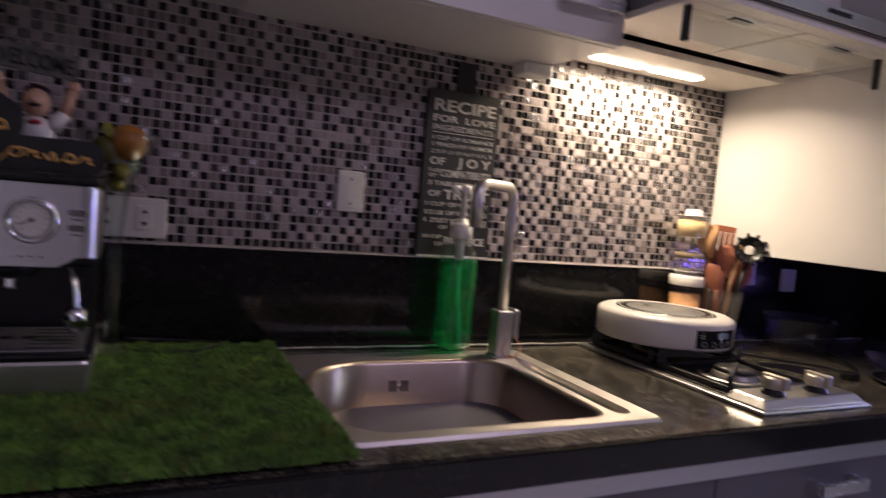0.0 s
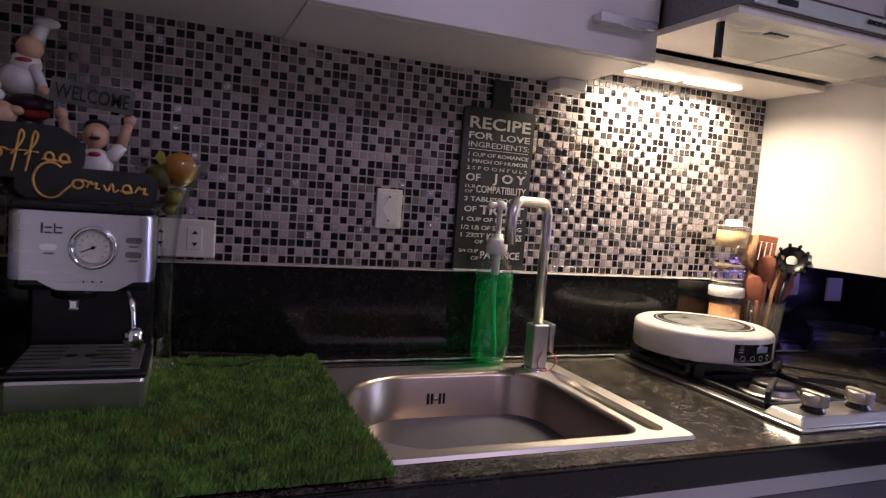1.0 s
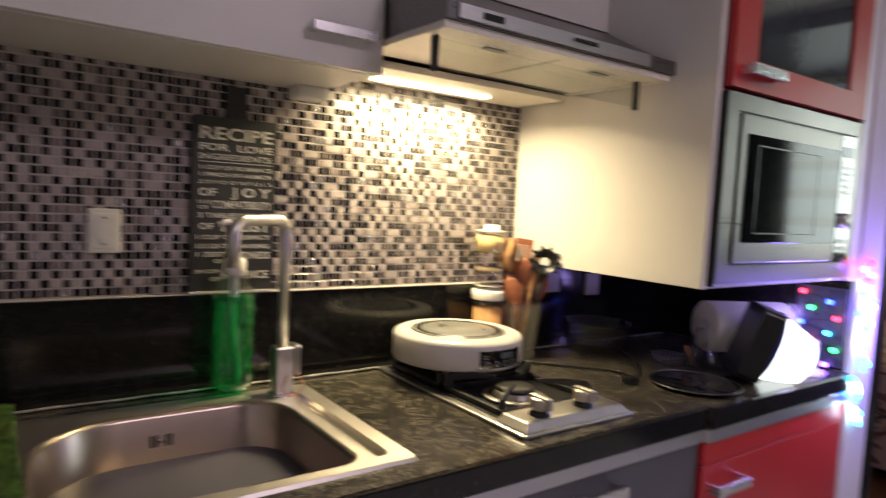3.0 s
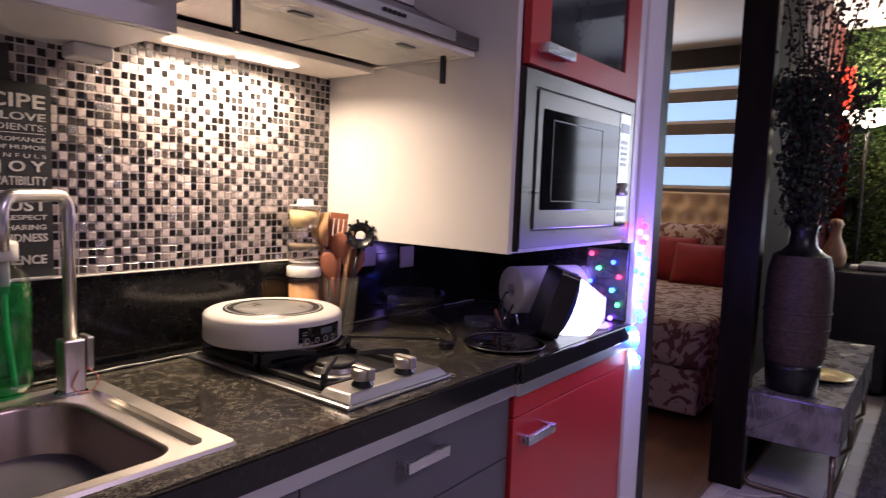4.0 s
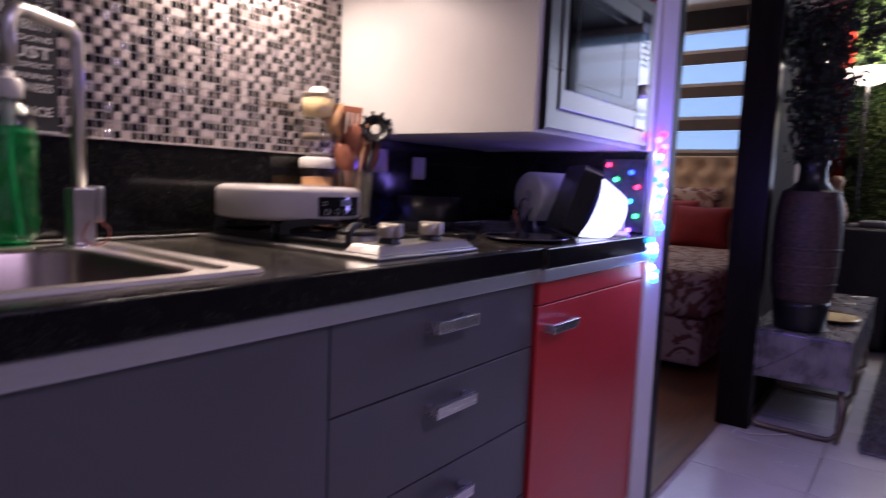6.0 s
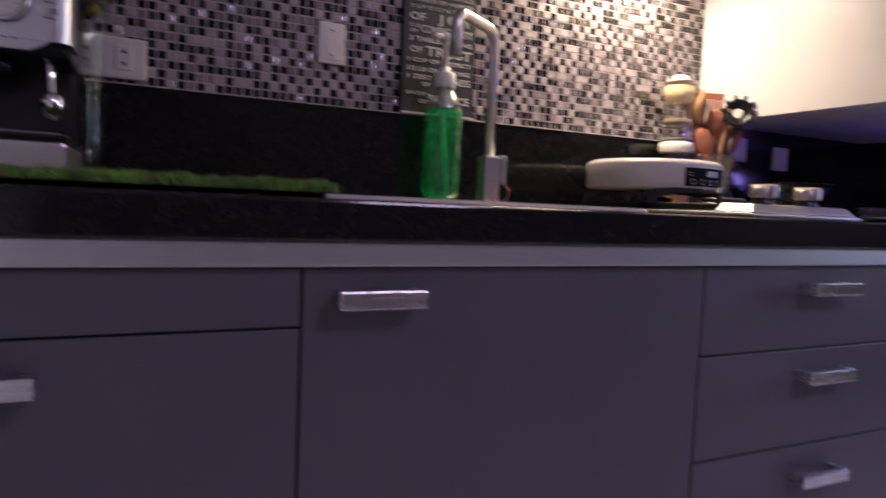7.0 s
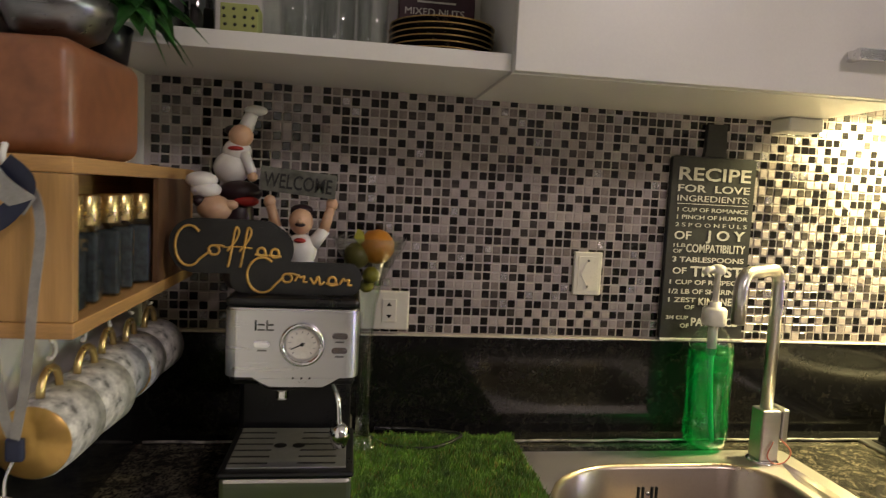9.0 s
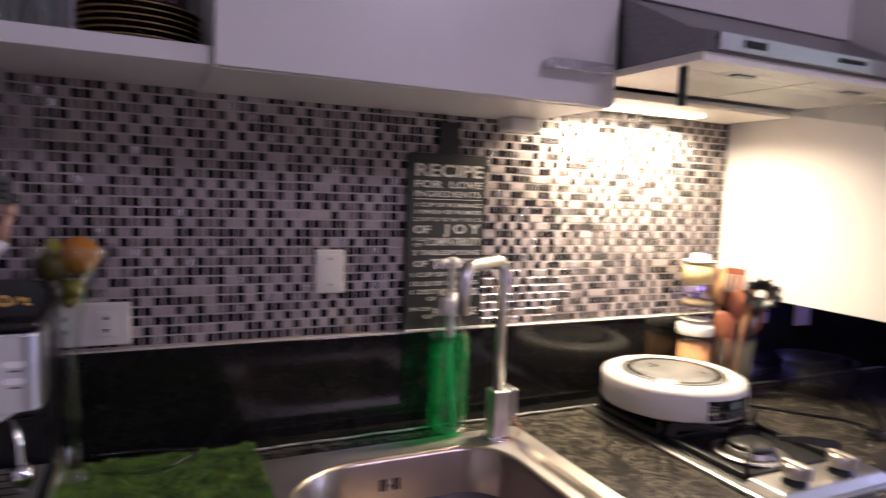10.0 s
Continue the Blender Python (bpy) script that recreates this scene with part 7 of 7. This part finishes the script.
for k in range(8):
    a0, a1, a2 = radians(45 * k), radians(45 * k + 22.5), radians(45 * k - 22.5)
    P = lambda a, rad, z: (TX + rad * math.cos(a), TY + rad * math.sin(a), z)
    for s in (a1, a2):
        part("wire", tube([P(a0, TR - 0.01, TZ), P(s, TR + 0.03, 0.34), P(a0, TR * 0.72, 0.008)], 0.004, 6), wire_m, wt)
part("ring", tube([(TX + TR * 0.72 * math.cos(radians(a)), TY + TR * 0.72 * math.sin(radians(a)), 0.006) for a in range(0, 360, 12)], 0.004, 6, closed=True), wire_m, wt)
ty = thing("brass_tray", (TX, TY, TZ), "round brass tray on the wire table", "tray")
part("tray", lathe([(0, 0.001), (0.13, 0.001), (0.145, 0.03), (0.141, 0.03), (0.127, 0.006), (0, 0.005)], (TX + 0.02, TY - 0.05, TZ + 0.008), 40), material("aged_brass", (0.5, 0.4, 0.22), 0.35), ty)
fv = thing("flower_vase", (TX + 0.02, TY - 0.05, TZ + 0.015), "small glass vase with mauve flowers", "vase")
o = part("glass_body", lathe([(0, 0.0), (0.032, 0.0), (0.036, 0.12), (0.034, 0.12), (0.03, 0.008), (0, 0.008)], (TX + 0.03, TY - 0.09, TZ + 0.014), 24), glass, fv)
o.visible_shadow = False
mauve = material("mauve_petal", (0.30, 0.14, 0.20), 0.7, vary=0.3, scale=30)
r = random.Random(4)
for k in range(9):
    c0 = Vector((TX + 0.03 + r.uniform(-0.05, 0.05), TY - 0.09 + r.uniform(-0.05, 0.05), TZ + 0.19 + r.uniform(-0.03, 0.05)))
    part("stem", tube([(TX + 0.03, TY - 0.09, TZ + 0.03), c0], 0.0018, 5), leaf_green, fv)
    bm = bmesh.new()
    for _ in range(26):
        q = Euler((r.uniform(0, 6), r.uniform(0, 6), r.uniform(0, 6))).to_matrix()
        bm.faces.new([bm.verts.new(c0 + q @ Vector((a, b, 0.018))) for a, b in ((-0.012, 0), (0, -0.008), (0.012, 0), (0, 0.010))])
    part("bloom", bm, mauve, fv)

# rug
rg = thing("shag_rug", (4.0, -2.0, 0), "dark grey shaggy rug on white floor tiles", "rug")
rug_m = material("rug_pile", (0.23, 0.22, 0.235), 0.95, vary=0.3, scale=30, sheen=0.3)
part("backing", boxes((2.90, 4.92, -3.1, -1.12, 0.0005, 0.012), bevel=0.004), rug_m, rg)
r = random.Random(9)
vs, fs = [], []
for _ in range(42000):
    x, y = r.uniform(2.90, 4.92), -1.12 - 2.0 * r.random() ** 1.6
    a, w, h = r.uniform(0, 6.28), 0.006, r.uniform(0.012, 0.03)
    n0 = len(vs)
    vs += [(x - w * math.cos(a), y - w * math.sin(a), 0.01), (x + w * math.cos(a), y + w * math.sin(a), 0.01), (x + r.uniform(-0.015, 0.015), y + r.uniform(-0.015, 0.015), 0.01 + h)]
    fs.append((n0, n0 + 1, n0 + 2))
me = bpy.data.meshes.new("pile")
me.from_pydata(vs, [], fs)
me.materials.append(rug_m)
ob = new("pile", me)
hang(ob, rg)
tagged(ob, "long dark shaggy pile", kind="stuff")
wc = thing("power_cord", (2.9, -0.75, 0), "pale power cord trailing over the floor", "cord")
part("cable", tube(curve([(3.02, -0.90, 0.006), (2.93, -0.86, 0.006), (2.86, -0.80, 0.006), (2.80, -0.70, 0.006), (2.83, -0.665, 0.006), (2.76, -0.66, 0.006)], 6), 0.003, 6), white_plastic, wc)

# floor tiles of the living room
floor_tile = material("white_floor_tile", (0.62, 0.60, 0.58), 0.25, vary=0.06, scale=4)
tb = bmesh.new()
box(tb, -0.198, 0.198, -0.198, 0.198, -0.0078, 0.0, 0.0015, 1)
tme = mesh_of("floor_tile", tb, floor_tile)
for i in range(17):
    for j in range(8):
        x, y = -0.65 + 0.40 * i, -0.80 - 0.40 * j
        if x < 5.5 and y > -3.4:
            ob = new("floor_tile", tme)
            ob.location = (x, y, 0)
            ob.parent = floor

# ---- mosaic: small pieces of stone, glass and foil on a grout bed ----
mosaic = setting("mosaic_wall", boxes((LEFT, RIGHT, 0.0002, 0.0058, TILE0, 1.60)), grout, "mosaic of small pale stone and black glass tiles", "tiles")
rng = random.Random(7)
S = PITCH - 0.0032


def tile_mesh(mat, j):
    bm = bmesh.new()
    h, d, e = S / 2, 0.0034, 0.0008
    rings = []
    for a, y in ((h, 0.0018), (h, -d + 0.0028), (h - e, -d + 0.002)):
        rings.append([bm.verts.new((sx * a, y, sz * a)) for sx, sz in ((-1, -1), (1, -1), (1, 1), (-1, 1))])
    for a, b in zip(rings, rings[1:]):
        for k in range(4):
            bm.faces.new((a[k], a[(k + 1) % 4], b[(k + 1) % 4], b[k]))
    bm.faces.new(rings[-1])
    return mesh_of("tile", bm, mat)


kinds = [tile_stone, tile_black, tile_smoke, tile_foil, tile_grey]
tiles = [tile_mesh(m, k) for k, m in enumerate(kinds)]
cols, rows_n = int((RIGHT - LEFT) / PITCH), int((1.60 - TILE0) / PITCH) + 1
x_first = RIGHT - PITCH / 2 - 0.0004
verts, faces, which = [], [], []
near = 0
dark = {}
base_v = [v.co.copy() for v in tiles[0].vertices]
base_f = [tuple(p.vertices) for p in tiles[0].polygons]
for i in range(cols + 1):
    for j in range(rows_n):
        x, z = x_first - i * PITCH, TILE0 + PITCH * (j + 0.5) + 0.0004
        if z > 1.597 or x < LEFT + S / 2:
            continue
        # dark pieces seldom meet: each looks at the one beside and the one below
        crowd = dark.get((i - 1, j), 0) + dark.get((i, j - 1), 0)
        p = (0.93, 0.60, 0.20)[crowd]
        k = rng.choices((1, 2), (0.66, 0.34))[0] if rng.random() < p else rng.choices((0, 3, 4), (0.64, 0.09, 0.27))[0]
        dark[(i, j)] = k in (1, 2)
        tip, twist, slide = rng.uniform(-0.9, 0.9), rng.uniform(-1.2, 1.2), rng.uniform(-0.0004, 0.0004)
        m = pose(x + rng.uniform(-0.0003, 0.0003), slide, z + rng.uniform(-0.0003, 0.0003), tip, twist, rng.uniform(-0.9, 0.9))
        # a stretch of the wall beside the switch plate is laid tile by tile
        if 0.36 < x < 0.62 and 1.10 < z < 1.40 and near < 300:
            ob = new("tile", tiles[k])
            ob.matrix_world = m
            ob.parent = mosaic
            near += 1
        else:
            n0 = len(verts)
            verts += [tuple(m @ c) for c in base_v]
            faces += [tuple(n0 + a for a in f) for f in base_f]
            which += [k] * len(base_f)
me = bpy.data.meshes.new("tiles")
me.from_pydata(verts, [], faces)
for m in kinds:
    me.materials.append(m)
me.polygons.foreach_set("material_index", which)
rest = new("tiles", me)
rest.parent = mosaic
tagged(rest, kind="stuff")
